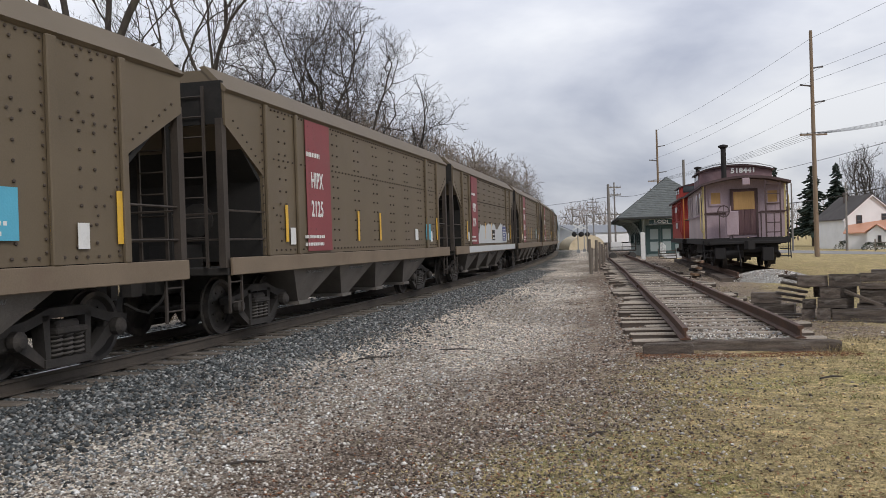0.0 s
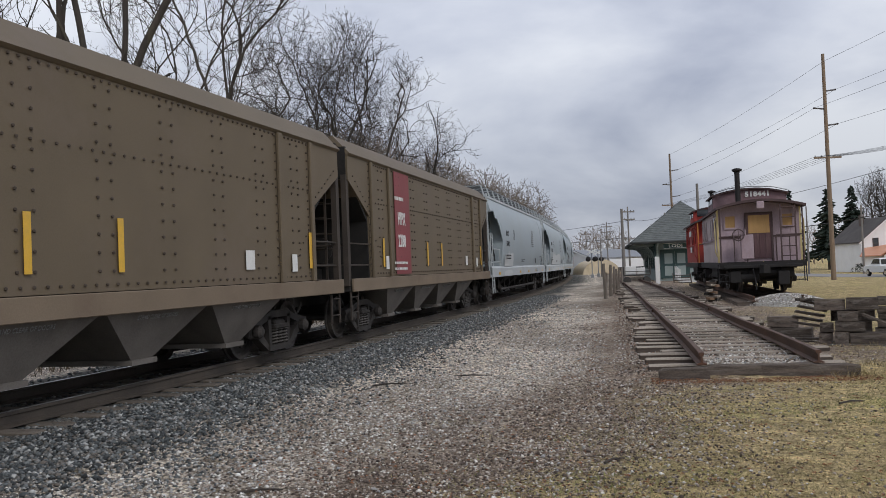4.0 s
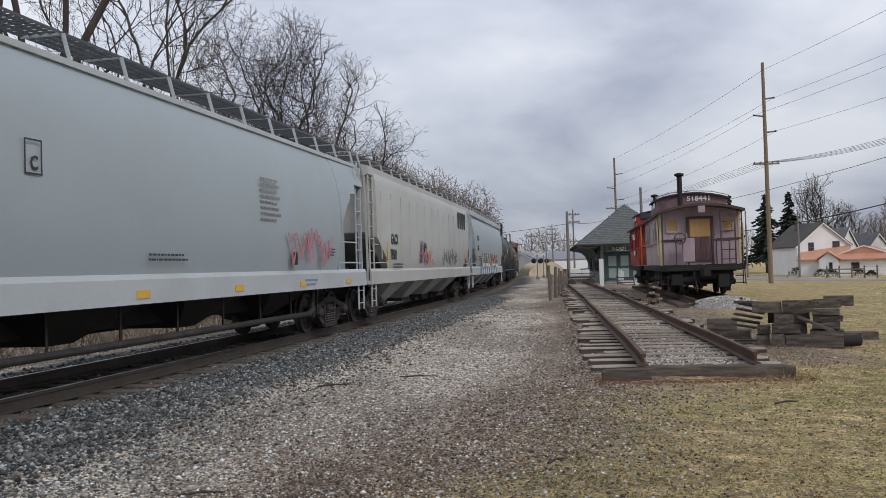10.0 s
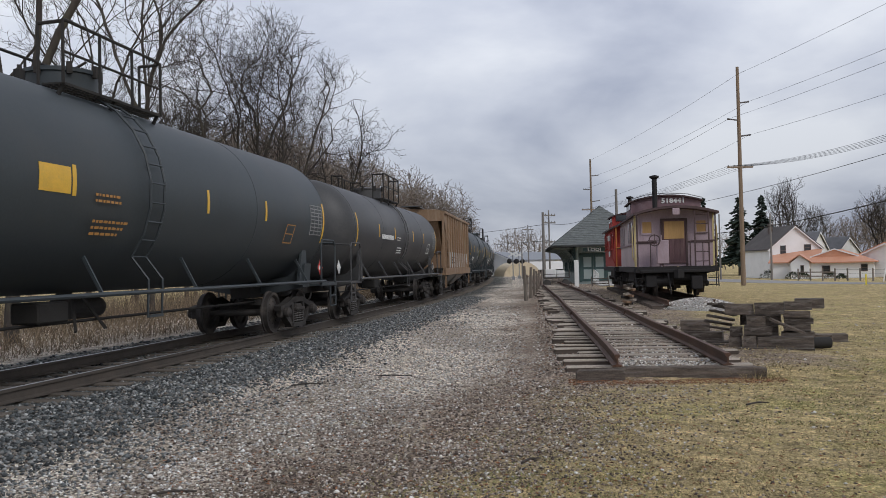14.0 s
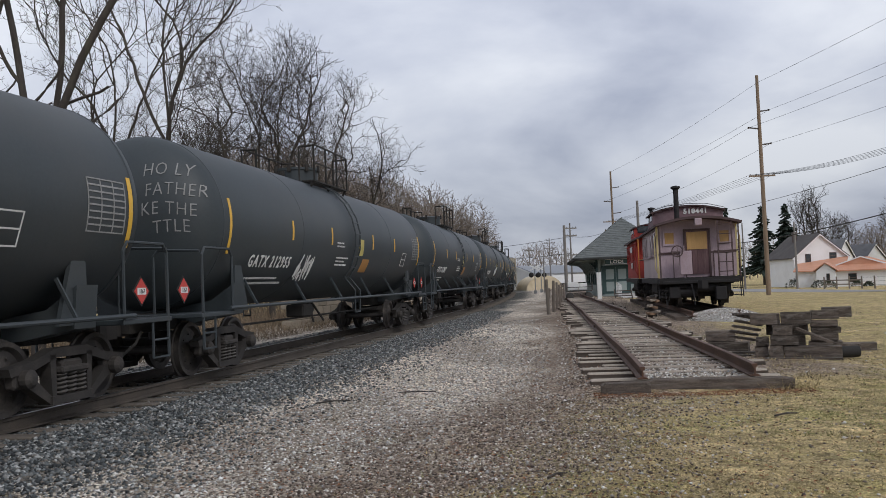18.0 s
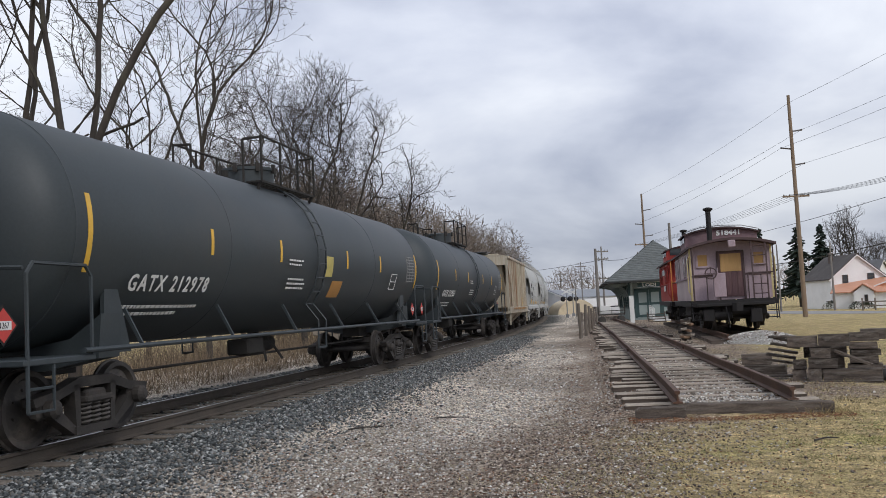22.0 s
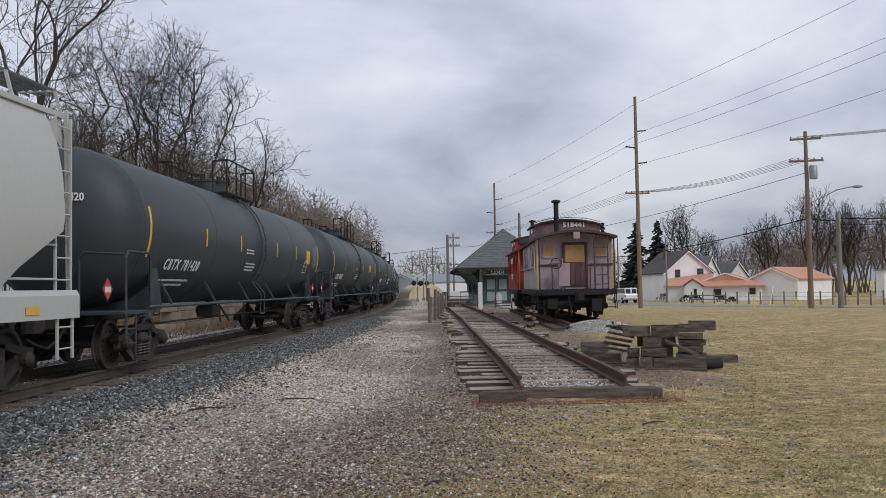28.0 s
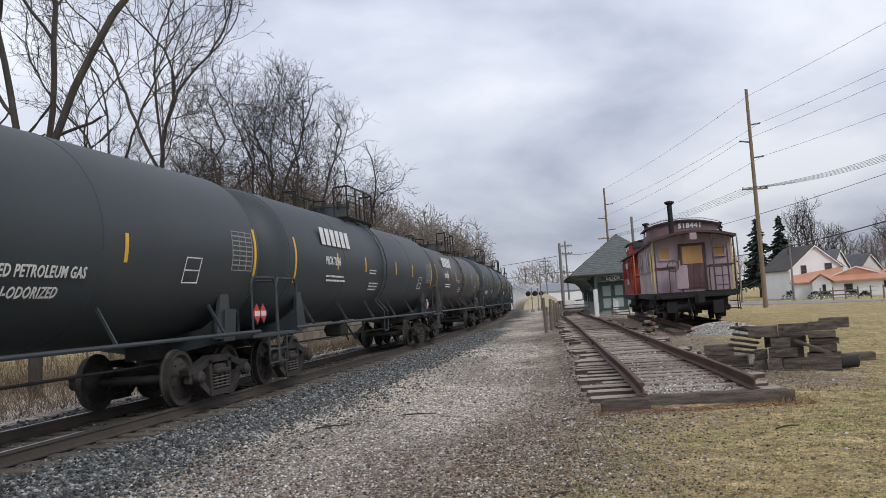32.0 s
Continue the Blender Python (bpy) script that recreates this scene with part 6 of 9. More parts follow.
    # the finest twigs
    for i in range(len(pos)):
        if leaves[i] > 3 or par[i] < 0:
            continue
        for _ in range(fuzz + (not kids[i])):
            d = ((pos[i] - pos[par[i]]).normalized() + Vector((rnd.uniform(-1, 1), rnd.uniform(-1, 1), rnd.uniform(-0.6, 1.1)))).normalized()
            ln = rnd.uniform(0.25, 0.7)
            u = d.orthogonal().normalized() * tip * 0.75
            w = d.cross(u)
            mid = pos[i] + d * ln * 0.5 + Vector((rnd.uniform(-1, 1), rnd.uniform(-1, 1), rnd.uniform(-1, 1))) * 0.05
            twigs.loft([[tuple(c + u), tuple(c - u * 0.5 + w * 0.87), tuple(c - u * 0.5 - w * 0.87)] for c in (pos[i], mid, pos[i] + d * ln)], caps=False)
    k = height / max(v[2] for v in twigs.v)
    for sh in (wood, twigs):
        sh.v = [(x * k, y * k, z * k if z > 0 else z) for x, y, z in sh.v]
    return wood, twigs


def branch_out(seed, height, trunk_r, stems, crown, fork=0.3, bow=1.0, tip=0.011, first=0.17, wander=0.2, limb_r=0.62, lift=0.06, spread=1.0, tuft=3):
    """A bare tree: a trunk, limbs, and branches that part again and again until they leave the crown.
    stems: where each limb leads, crown: balls (centre, radii), all as shares of the height."""
    rnd = random.Random(seed)
    wood, twigs = Shape(), Shape()
    any_way = lambda k: Vector((rnd.uniform(-1, 1), rnd.uniform(-1, 1), rnd.uniform(-1, 1))) * k

    def chain(pts, r0, r1):
        n = 8 if r0 > 0.09 else (5 if r0 > 0.035 else 3)
        rings = []
        for k, c in enumerate(pts):
            d = (pts[min(k + 1, len(pts) - 1)] - pts[max(k - 1, 0)]).normalized()
            u = d.orthogonal().normalized()
            w = d.cross(u)
            rr = r0 + (r1 - r0) * k / (len(pts) - 1)
            rings.append([tuple(c + (u * math.cos(6.2832 * j / n) + w * math.sin(6.2832 * j / n)) * rr) for j in range(n)])
        (wood if r0 > 0.03 else twigs).loft(rings, caps=False)

    def depth_in(q):
        return min(((q.x / height - c[0]) / c[3]) ** 2 + ((q.y / height - c[1]) / c[4]) ** 2 + ((q.z / height - c[2]) / c[5]) ** 2 for c in crown)

    def turned(d, lo, hi):
        side = d.cross(any_way(1)).normalized()
        a = radians(min(85, rnd.uniform(lo, hi) * spread))
        return (d * math.cos(a) + side * math.sin(a)).normalized()

    def tufts(q, d):
        for _ in range(tuft):
            e = (d + any_way(0.9)).normalized()
            ln = rnd.uniform(0.15, 0.42)
            mid = q + e * ln * 0.5 + any_way(0.05)
            chain([q, mid, mid + (e + any_way(0.5)).normalized() * ln * 0.5], tip * 0.62, tip * 0.45)

    def sprout(q, d, r, ln, level):
        pts = [q]
        n = 5 if r > 0.03 else 4
        for k in range(n):
            d = (d + any_way(wander) + Vector((0, 0, lift))).normalized()
            pts.append(pts[-1] + d * (ln / n))
        chain(pts, r, r * 0.8)
        if level > 13:
            return tufts(pts[-1], d)
        out = depth_in(pts[-1])
        if out > 1.0 and level > 1:
            r *= 0.72
            if out > 1.35:
                return tufts(pts[-1], d)
        if r < tip * 0.75:
            return tufts(pts[-1], d)
        r2 = max(r, tip * 0.8)
        if rnd.random() < 0.7:
            sprout(pts[n // 2], turned(d, 38, 68), r2 * 0.5, ln * rnd.uniform(0.5, 0.75), level + 2)
        sprout(pts[-1], turned(d, 8, 30), r2 * 0.81, ln * rnd.uniform(0.8, 0.95), level + 1)
        sprout(pts[-1], turned(d, 28, 58), r2 * 0.62, ln * rnd.uniform(0.65, 0.9), level + 1)

    lead = Vector(stems[0])
    trunk = [Vector((0, 0, -0.3))]
    for k in range(1, 7):
        f = fork * k / 6
        trunk.append(Vector((lead.x * (f / lead.z) ** bow * 0.6, lead.y * (f / lead.z) ** bow * 0.6, f)) * height + Vector((rnd.uniform(-1, 1), rnd.uniform(-1, 1), 0)) * 0.05)
    chain(trunk, trunk_r * 1.12, trunk_r * 0.9)
    for sx, sy, sz in stems:
        end = Vector((sx, sy, sz)) * height
        r = trunk_r * limb_r * rnd.uniform(0.85, 1.1)
        a, pts = trunk[-1], [trunk[-1]]
        side = any_way(0.025 * height)
        n = 9
        for k in range(1, n + 1):
            f = k / n
            pts.append(Vector((a.x + (end.x - a.x) * f ** bow, a.y + (end.y - a.y) * f ** bow, a.z + (end.z - a.z) * f)) + side * math.sin(f * math.pi) + any_way(0.05))
        chain(pts, r, r * 0.72)
        d = (pts[-1] - pts[-3]).normalized()
        for k in range(2, n):
            if rnd.random() < 0.5:
                sprout(pts[k], turned(d, 30, 62), r * rnd.uniform(0.3, 0.5), first * height * rnd.uniform(0.5, 0.8), 3)
        sprout(pts[-1], turned(d, 5, 20), r * 0.7, first * height, 1)
        sprout(pts[-1], turned(d, 25, 45), r * 0.55, first * height * 0.85, 1)
    k = height / max(v[2] for v in twigs.v)
    for sh in (wood, twigs):
        sh.v = [(x * k, y * k, z * k if z > 0 else z) for x, y, z in sh.v]
    return wood, twigs


def limb_tree(at, seed, height, trunk_r, label="bare grey deciduous tree in winter beside the line", far=False, **kw):
    wood, twigs = branch_out(seed, height, trunk_r, **kw)
    t = thing("tree", label, "tree", at, group="bare trees")
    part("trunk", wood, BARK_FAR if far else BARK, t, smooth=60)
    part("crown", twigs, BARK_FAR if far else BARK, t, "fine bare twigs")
    return t


def tree(at, seed, height, trunk_r, label="bare grey deciduous tree in winter beside the line", far=False, **kw):
    wood, twigs = grow(seed, height, trunk_r, **kw)
    t = thing("tree", label, "tree", at, group="bare trees")
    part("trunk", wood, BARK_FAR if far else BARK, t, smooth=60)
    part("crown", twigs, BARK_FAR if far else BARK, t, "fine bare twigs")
    return t


def put_tree(src, az, d, rot, scale=1.0):
    x, y = math.sin(radians(az)) * d, math.cos(radians(az)) * d
    return copy_thing(src, Matrix.Translation((x, y, ground_z(x, y) - 0.05)) @ Matrix.Rotation(radians(rot), 4, "Z") @ Matrix.Scale(scale, 4))


def polar(az, d, z=None, rz=0.0):
    x, y = math.sin(radians(az)) * d, math.cos(radians(az)) * d
    return pose(x, y, ground_z(x, y) if z is None else z, 0, 0, rz)


T_NEAR = limb_tree(polar(-21.6, 24), 11, 21, 0.2, stems=((0.04, 0.02, 0.62), (0.25, 0.0, 0.68), (-0.06, 0.05, 0.58)), fork=0.2, bow=1.6, crown=((0.26, 0.03, 0.8, 0.18, 0.2, 0.24), (0.0, 0.05, 0.78, 0.18, 0.2, 0.28)), tip=0.023, first=0.16, limb_r=0.66, tuft=1)
T_NEAR2 = limb_tree(polar(-24.6, 26), 12, 20, 0.15, stems=((-0.1, 0.0, 0.62), (0.06, -0.06, 0.62), (0.0, 0.08, 0.55)), bow=1.4, fork=0.18, crown=((-0.08, 0, 0.76, 0.2, 0.2, 0.28), (0.1, 0, 0.74, 0.16, 0.15, 0.26)), tip=0.02, first=0.16, tuft=1)
T_SLIM = limb_tree(polar(-13.7, 34), 13, 17.5, 0.12, stems=((-0.02, 0.02, 0.7), (0.10, 0.0, 0.72), (-0.11, 0.03, 0.72), (0.04, -0.05, 0.62)), fork=0.44, bow=1.15, crown=((0.13, 0.0, 0.82, 0.14, 0.14, 0.2), (-0.12, 0.0, 0.80, 0.15, 0.14, 0.22), (0.0, 0.0, 0.64, 0.22, 0.16, 0.16)), tip=0.0135, first=0.12)
T_ROUND = limb_tree(polar(-7.7, 43), 14, 14.9, 0.14, stems=((-0.03, 0.0, 0.6), (0.09, 0.03, 0.6), (-0.13, -0.03, 0.54), (0.02, 0.08, 0.56), (0.12, -0.04, 0.5)), fork=0.3, bow=0.9, crown=((0.0, 0, 0.78, 0.21, 0.18, 0.2), (0.09, 0, 0.70, 0.18, 0.16, 0.2), (-0.11, 0, 0.66, 0.18, 0.16, 0.22), (0.0, 0, 0.56, 0.24, 0.16, 0.16)), tip=0.0112, first=0.092, wander=0.22, lift=0.05, spread=1.15, tuft=2)
T_LEAN = limb_tree(polar(-5.9, 50), 15, 14.1, 0.125, stems=((0.18, 0.0, 0.74), (0.14, 0.05, 0.55), (0.02, 0.0, 0.5)), fork=0.26, bow=0.9, crown=((0.23, 0, 0.86, 0.14, 0.12, 0.13), (0.19, 0, 0.70, 0.15, 0.12, 0.14), (0.03, 0, 0.56, 0.16, 0.12, 0.14)), tip=0.0112, first=0.08, wander=0.24, lift=0.04, spread=1.2, tuft=2)
T_LOW = limb_tree(polar(-4.0, 52), 18, 11.7, 0.12, stems=((0.28, 0.0, 0.72), (0.22, 0.05, 0.5), (0.1, 0.0, 0.62)), fork=0.26, bow=0.75, crown=((0.34, 0, 0.80, 0.2, 0.16, 0.18), (0.28, 0, 0.60, 0.24, 0.16, 0.18)), tip=0.0112, first=0.09, wander=0.24, lift=0.03, spread=1.2, tuft=2)
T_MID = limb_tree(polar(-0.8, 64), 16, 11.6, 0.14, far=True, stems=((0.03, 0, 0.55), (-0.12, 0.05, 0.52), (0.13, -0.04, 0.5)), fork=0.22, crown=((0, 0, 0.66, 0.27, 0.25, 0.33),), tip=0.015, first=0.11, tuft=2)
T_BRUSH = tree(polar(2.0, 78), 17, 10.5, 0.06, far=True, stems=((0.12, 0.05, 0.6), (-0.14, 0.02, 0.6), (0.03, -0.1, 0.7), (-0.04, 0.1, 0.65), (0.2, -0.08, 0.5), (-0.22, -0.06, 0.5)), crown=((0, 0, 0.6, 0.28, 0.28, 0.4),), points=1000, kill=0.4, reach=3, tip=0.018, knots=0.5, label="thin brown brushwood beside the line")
for src, az, d, rot, sc in (
    (T_NEAR2, -30, 27, 140, 1.0), (T_SLIM, -17.4, 42, 200, 1.0), (T_NEAR2, -34, 28, 20, 1.0), (T_ROUND, -11.6, 49, 100, 0.84), (T_LEAN, -14.6, 46, 120, 0.9),
    (T_MID, 2.9, 92, 40, 1.0), (T_MID, 4.6, 118, 130, 1.0), (T_MID, 1.6, 80, 220, 0.95), (T_MID, -2.7, 66, 75, 0.95),
    (T_MID, 5.7, 142, 10, 0.85), (T_MID, 4.0, 105, 260, 0.9), (T_SLIM, -28, 40, 99, 1.05),
):
    put_tree(src, az, d, rot, sc)
rt = random.Random(21)
for k in range(48):
    az = -10.5 + k * 0.35
    d = 54 + max(0, az + 6.5) ** 1.25 * 2.0 + rt.uniform(2, 8)
    put_tree(T_BRUSH, az, d, rt.uniform(0, 360), rt.uniform(0.85, 1.2))
for k in range(14):
    az = -4 + k * 0.75
    d = 62 + max(0, az + 5) ** 1.27 * 2.3 + rt.uniform(2, 12)
    put_tree(T_MID, az, d, rt.uniform(0, 360), rt.uniform(0.7, 0.95))
for k in range(12):
    az = -32 + k * 1.9
    put_tree(T_BRUSH, az, 40 + k * 1.2 + rt.uniform(0, 6), rt.uniform(0, 360), rt.uniform(0.4, 0.6))
# woods on the far side of the village
T_FAR = limb_tree(polar(34.2, 150), 31, 17.5, 0.3, stems=((0.03, 0, 0.5), (-0.1, 0.05, 0.5), (0.12, -0.04, 0.48)), fork=0.2, crown=((0, 0, 0.64, 0.32, 0.3, 0.35),), tip=0.028, first=0.11, tuft=2, label="tall bare tree behind the white houses")
put_tree(T_FAR, 26.4, 158, 50, 0.95)
put_tree(T_FAR, 31.6, 165, 140, 0.85)
put_tree(T_FAR, 36.0, 155, 230, 0.9)
put_tree(T_FAR, 38.4, 150, 20, 0.9)
put_tree(T_FAR, 27.9, 165, 200, 0.7)
T_WOOD = tree(polar(33, 190), 32, 13.5, 0.2, far=True, stems=((0.08, 0, 0.4), (-0.1, 0.05, 0.5)), crown=((0, 0, 0.62, 0.26, 0.26, 0.36),), points=330, kill=0.7, reach=5, step=0.45, tip=0.03, label="bare tree of the wood behind the village")
for k in range(64):
    az = 28.5 + (k % 32) * 0.47 + rt.uniform(-0.2, 0.2)
    put_tree(T_WOOD, az, 178 + (k // 32) * 22 + rt.uniform(-8, 8), rt.uniform(0, 360), rt.uniform(0.75, 1.1) * (0.75 if az < 30.5 else 1))
for k in range(40):
    az = 8.3 + k * 0.45
    put_tree(T_WOOD, az, 240 + rt.uniform(-20, 60), rt.uniform(0, 360), rt.uniform(0.6, 1.0))


def spruce(at, seed, height):
    rnd = random.Random(seed)
    t = thing("spruce", "dark green spruce tree behind the white house", "tree", at, group="spruces")
    part("trunk", Shape().tube((0, 0, -0.2), (0, 0, height), 0.28, 0.03, 8), BARK, t)
    sh = Shape()
    z = 2.6
    while z < height:
        rad = ((height - z) / height) ** 0.72 * height * 0.2 * rnd.uniform(0.6, 1.25) + 0.12
        n = max(4, int(rad * 6))
        for k in range(n):
            a = rnd.uniform(0, 2 * math.pi)
            r = rad * rnd.uniform(0.55, 1.3)
            tip = Vector((math.cos(a) * r, math.sin(a) * r, z - r * rnd.uniform(0.15, 0.38)))
            root = Vector((0, 0, z + 0.1))
            side = Vector((-math.sin(a), math.cos(a), 0))
            for q in (0.35, 0.6, 0.85, 1.0):
                c = root.lerp(tip, q)
                w = 0.28 * r * (1.15 - q) + 0.14
                f = Vector((math.cos(a), math.sin(a), -0.35)) * (0.3 * r * 0.5 + 0.2)
                sh.add([tuple(c - f * 0.6), tuple(c + side * w + Vector((0, 0, -0.1))), tuple(c + f), tuple(c - side * w + Vector((0, 0, -0.1))), tuple(c + Vector((0, 0, -0.22 - 0.1 * r)))], [(0, 1, 2), (0, 2, 3), (0, 4, 1), (1, 4, 2), (2, 4, 3), (3, 4, 0)])
        z += 0.24
    part("crown", sh, NEEDLES, t)
    return t


spruce(polar(23.55, 150), 3, 12.9)
spruce(polar(24.9, 154), 4, 13.4)
spruce(polar(21.45, 158), 5, 13.6)

# ---- poles and wires ----
POLE = mat("weathered_pole", (0.20, 0.145, 0.10), 0.9, 0, 0.25, 2.0, (0.28, 0.23, 0.18), 0.5, 30, 0.3, (4, 4, 0.3), 0.15)
POLE_GREY = mat("grey_pole", (0.19, 0.175, 0.16), 0.9, 0, 0.25, 2.0, (0.28, 0.26, 0.23), 0.5, 30, 0.3, (4, 4, 0.3), 0.15)
METAL_GREY = mat("grey_metal", (0.30, 0.31, 0.32), 0.45, 0.7, 0.1, 3)
WIRE = mat("black_wire", (0.03, 0.03, 0.035), 0.7, 0, 0.05, 3, bump=0)
INSUL = mat("brown_insulator", (0.10, 0.09, 0.09), 0.3, 0, 0.1, 8)


def pole(at, height, r=0.17, arms=(), brackets=(), paint=None, label="weathered wooden utility pole"):
    """arms: (height, half length) of cross arms; brackets: (height, length, side) of single insulator arms."""
    p = thing("utility_pole", label, "pole", at, group="utility poles")
    part("shaft", Shape().tube((0, 0, -0.4), (0, 0, height), r, r * 0.62, 12), paint or POLE, p, smooth=50)
    for z, w in arms:
        part("crossarm", Shape().box(-w, w, -0.06, 0.06, z - 0.07, z + 0.07, 0.01), paint or POLE, p)
        part("brace", Shape().bar((-w * 0.6, 0.07, z), (0, 0.07, z - 0.5), 0.03, 0.01).bar((w * 0.6, 0.07, z), (0, 0.07, z - 0.5), 0.03, 0.01), METAL_GREY, p)
        for k in range(5):
            x = -w * 0.92 + k * w * 0.46
            if abs(x) > 0.15:
                part("insulator", Shape().lathe([(0.03, z + 0.07), (0.05, z + 0.1), (0.035, z + 0.14), (0.05, z + 0.17), (0.02, z + 0.2)], (x, 0, 0), "z", 8), INSUL, p)
    for z, w, sd in brackets:
        part("bracket_arm", Shape().tube((0, 0, z - 0.12), (sd * w, 0, z), 0.075, 0.06, 7), INSUL, p, smooth=50)
        part("insulator", Shape().lathe([(0.05, 0), (0.09, 0.02), (0.05, 0.05), (0.09, 0.08), (0.05, 0.1), (0.09, 0.13), (0.03, 0.16)], (sd * w, 0, z - 0.08), "z", 8), INSUL, p)
    return p


def pole_at(az, d):
    x, y = math.sin(radians(az)) * d, math.cos(radians(az)) * d
    return x, y, ground_z(x, y)


MP = pole_at(23.74, 80)
FP = pole_at(14.51, 128)
P2 = pole_at(33.86, 64)
P3 = pole_at(35.5, 64)
NEXT = (34.0, 18.0, 0.0)
pole(pose(*MP, 0, 0, 0), 80 * math.tan(radians(11.93)) + 1.62 - MP[2], 0.21, [(80 * math.tan(radians(5.82)) + 1.62 - MP[2], 1.15)], [(16.0, 0.9, 1), (14.5, 0.95, -1), (13.1, 0.95, 1)])
pole(pose(*FP, 0, 0, 0), 16.9, 0.2, [(9.6, 1.4), (8.4, 1.2)], [(14.6, 1.1, 1), (12.6, 1.1, -1), (10.9, 1.2, 1)])
pole(pose(NEXT[0], NEXT[1], 0), 18.5, 0.21, [(10.2, 1.1)], [(16.0, 0.9, 1), (14.5, 0.95, -1), (13.1, 0.95, 1)])
p2 = pole(pose(*P2, 0, 0, -25), 12.0, 0.19, [(11.5, 1.0), (10.0, 1.1)], label="weathered utility pole with a transformer and street lamp")
part("transformer", Shape().lathe([(0.05, 8.7), (0.26, 8.75), (0.26, 9.55), (0.2, 9.65), (0.05, 9.68)], (0.42, -0.1, 0), "z", 16), METAL_GREY, p2, "grey can transformer", smooth=40)
part("lamp_arm", Shape().pipe([(0.1, -0.1, 7.1), (0.8, -0.4, 7.4), (1.7, -0.8, 7.85), (2.6, -1.1, 8.0)], 0.035, 7), METAL_GREY, p2)
part("lamp_head", Shape().ball((2.9, -1.2, 7.98), 0.2, 5, (1.8, 0.8, 0.5)), METAL_GREY, p2)
pole(pose(*P3, 0, 0, 10), 6.4, 0.2, paint=POLE_GREY, label="short grey wooden stub pole beside the road")
for az, d, h, r, arms in ((11.37, 69, 5.8, 0.16, ()), (9.95, 108, 4.6, 0.1, ()), (10.38, 150, 8.6, 0.13, ((7.8, 1.1), (6.9, 1.0))), (9.06, 190, 8.7, 0.13, ((8.0, 1.2),)), (11.75, 105, 8.2, 0.13, ((7.6, 0.9), (6.7, 0.9), (4.4, 0.8))), (16.1, 90, 9.4, 0.2, ()), (22.4, 118, 8.5, 0.13, ()), (25.4, 112, 8.0, 0.14, ())):
    pole(pose(*pole_at(az, d), 0, 0, 20), h, r, arms, paint=POLE_GREY)


def wire(a, b, sag, r=0.014, label="thin black overhead wire"):
    n = 14
    pts = []
    for k in range(n + 1):
        t = k / n
        p = Vector(a).lerp(Vector(b), t)
        pts.append(p - Vector((0, 0, sag * 4 * t * (1 - t))))
    sh = Shape()
    rings = []
    d = (Vector(b) - Vector(a)).normalized()
    u = d.orthogonal().normalized()
    w = d.cross(u)
    for p in pts:
        rings.append([tuple(p + (u * math.cos(q) + w * math.sin(q)) * r) for q in (0, 2.094, 4.189)])
    ob = part("overhead_wire", sh.loft(rings), WIRE)
    tagged(ob, label, "wire", "overhead wires")


for z0, z1, z2, sd in ((16.0, 14.6, 16.0, 0.9), (14.5, 12.6, 14.5, -0.95), (13.1, 10.9, 13.1, 0.95)):
    m = (MP[0] + sd, MP[1], MP[2] + z0)
    wire(m, (FP[0] + sd, FP[1], FP[2] + z1), 0.5)
    wire(m, (NEXT[0] + sd, NEXT[1], z2), 0.5)
wire((MP[0], MP[1], MP[2] + 18.4), (NEXT[0], NEXT[1], 18.4), 0.4, 0.014)
wire((MP[0], MP[1], MP[2] + 18.4), (FP[0], FP[1], FP[2] + 16.8), 0.4, 0.014)
za = 80 * math.tan(radians(5.82)) + 1.62 + 0.1
for k in range(5):
    x = -1.05 + k * 0.5
    wire((MP[0] + x, MP[1], za), (P2[0] + x * 0.8, P2[1], P2[2] + 10.2), 0.45, 0.016)
    wire((MP[0] + x, MP[1], za), (FP[0] + x, FP[1], FP[2] + 9.7), 0.35, 0.014)
    wire((P2[0] + x * 0.8, P2[1], P2[2] + 11.6), (P2[0] + x + 22, P2[1] - 34, 11.0), 0.5, 0.014)
wire((P2[0], P2[1], P2[2] + 9.2), (32, 130, 8.4), 1.0, 0.025)
wire((P2[0], P2[1], P2[2] + 6.1), (40, 118, 5.4), 0.9, 0.05, "thick black overhead cable")
wire((P2[0], P2[1], P2[2] + 6.1), (P3[0], P3[1], P3[2] + 5.9), 0.1, 0.03)
wire((P3[0], P3[1], P3[2] + 6.0), (80, 40, 6.2), 0.4, 0.04)
wire((P3[0], P3[1], P3[2] + 5.6), (80, 36, 5.6), 0.4, 0.03)
a5 = pole_at(11.75, 105)
wire((FP[0], FP[1], 8.6), (a5[0], a5[1], 6.6), 0.5, 0.03)
wire((a5[0], a5[1], 6.6), (2, 190, 9.0), 0.8, 0.03)
wire((a5[0], a5[1], 4.6), (-8, 190, 7.0), 0.8, 0.03)

# ---- road and village ----
ASPHALT = mat("grey_road", (0.27, 0.26, 0.25), 0.9, 0, 0.1, 0.6, (0.33, 0.32, 0.30), 0.5, 30, 0.1)
WHITE_WALL = mat("white_siding", (0.82, 0.82, 0.815), 0.7, 0, 0.05, 0.8, (0.62, 0.62, 0.60), 0.3, 30, 0.05)
ORANGE_ROOF = mat("orange_metal_roof", (0.55, 0.27, 0.165), 0.5, 0, 0.1, 0.8, (0.60, 0.36, 0.25), 0.4, 20, 0.05)
GREY_ROOF = mat("grey_shingles", (0.12, 0.12, 0.125), 0.9, 0, 0.2, 1.0, (0.17, 0.17, 0.18), 0.5, 12, 0.2)
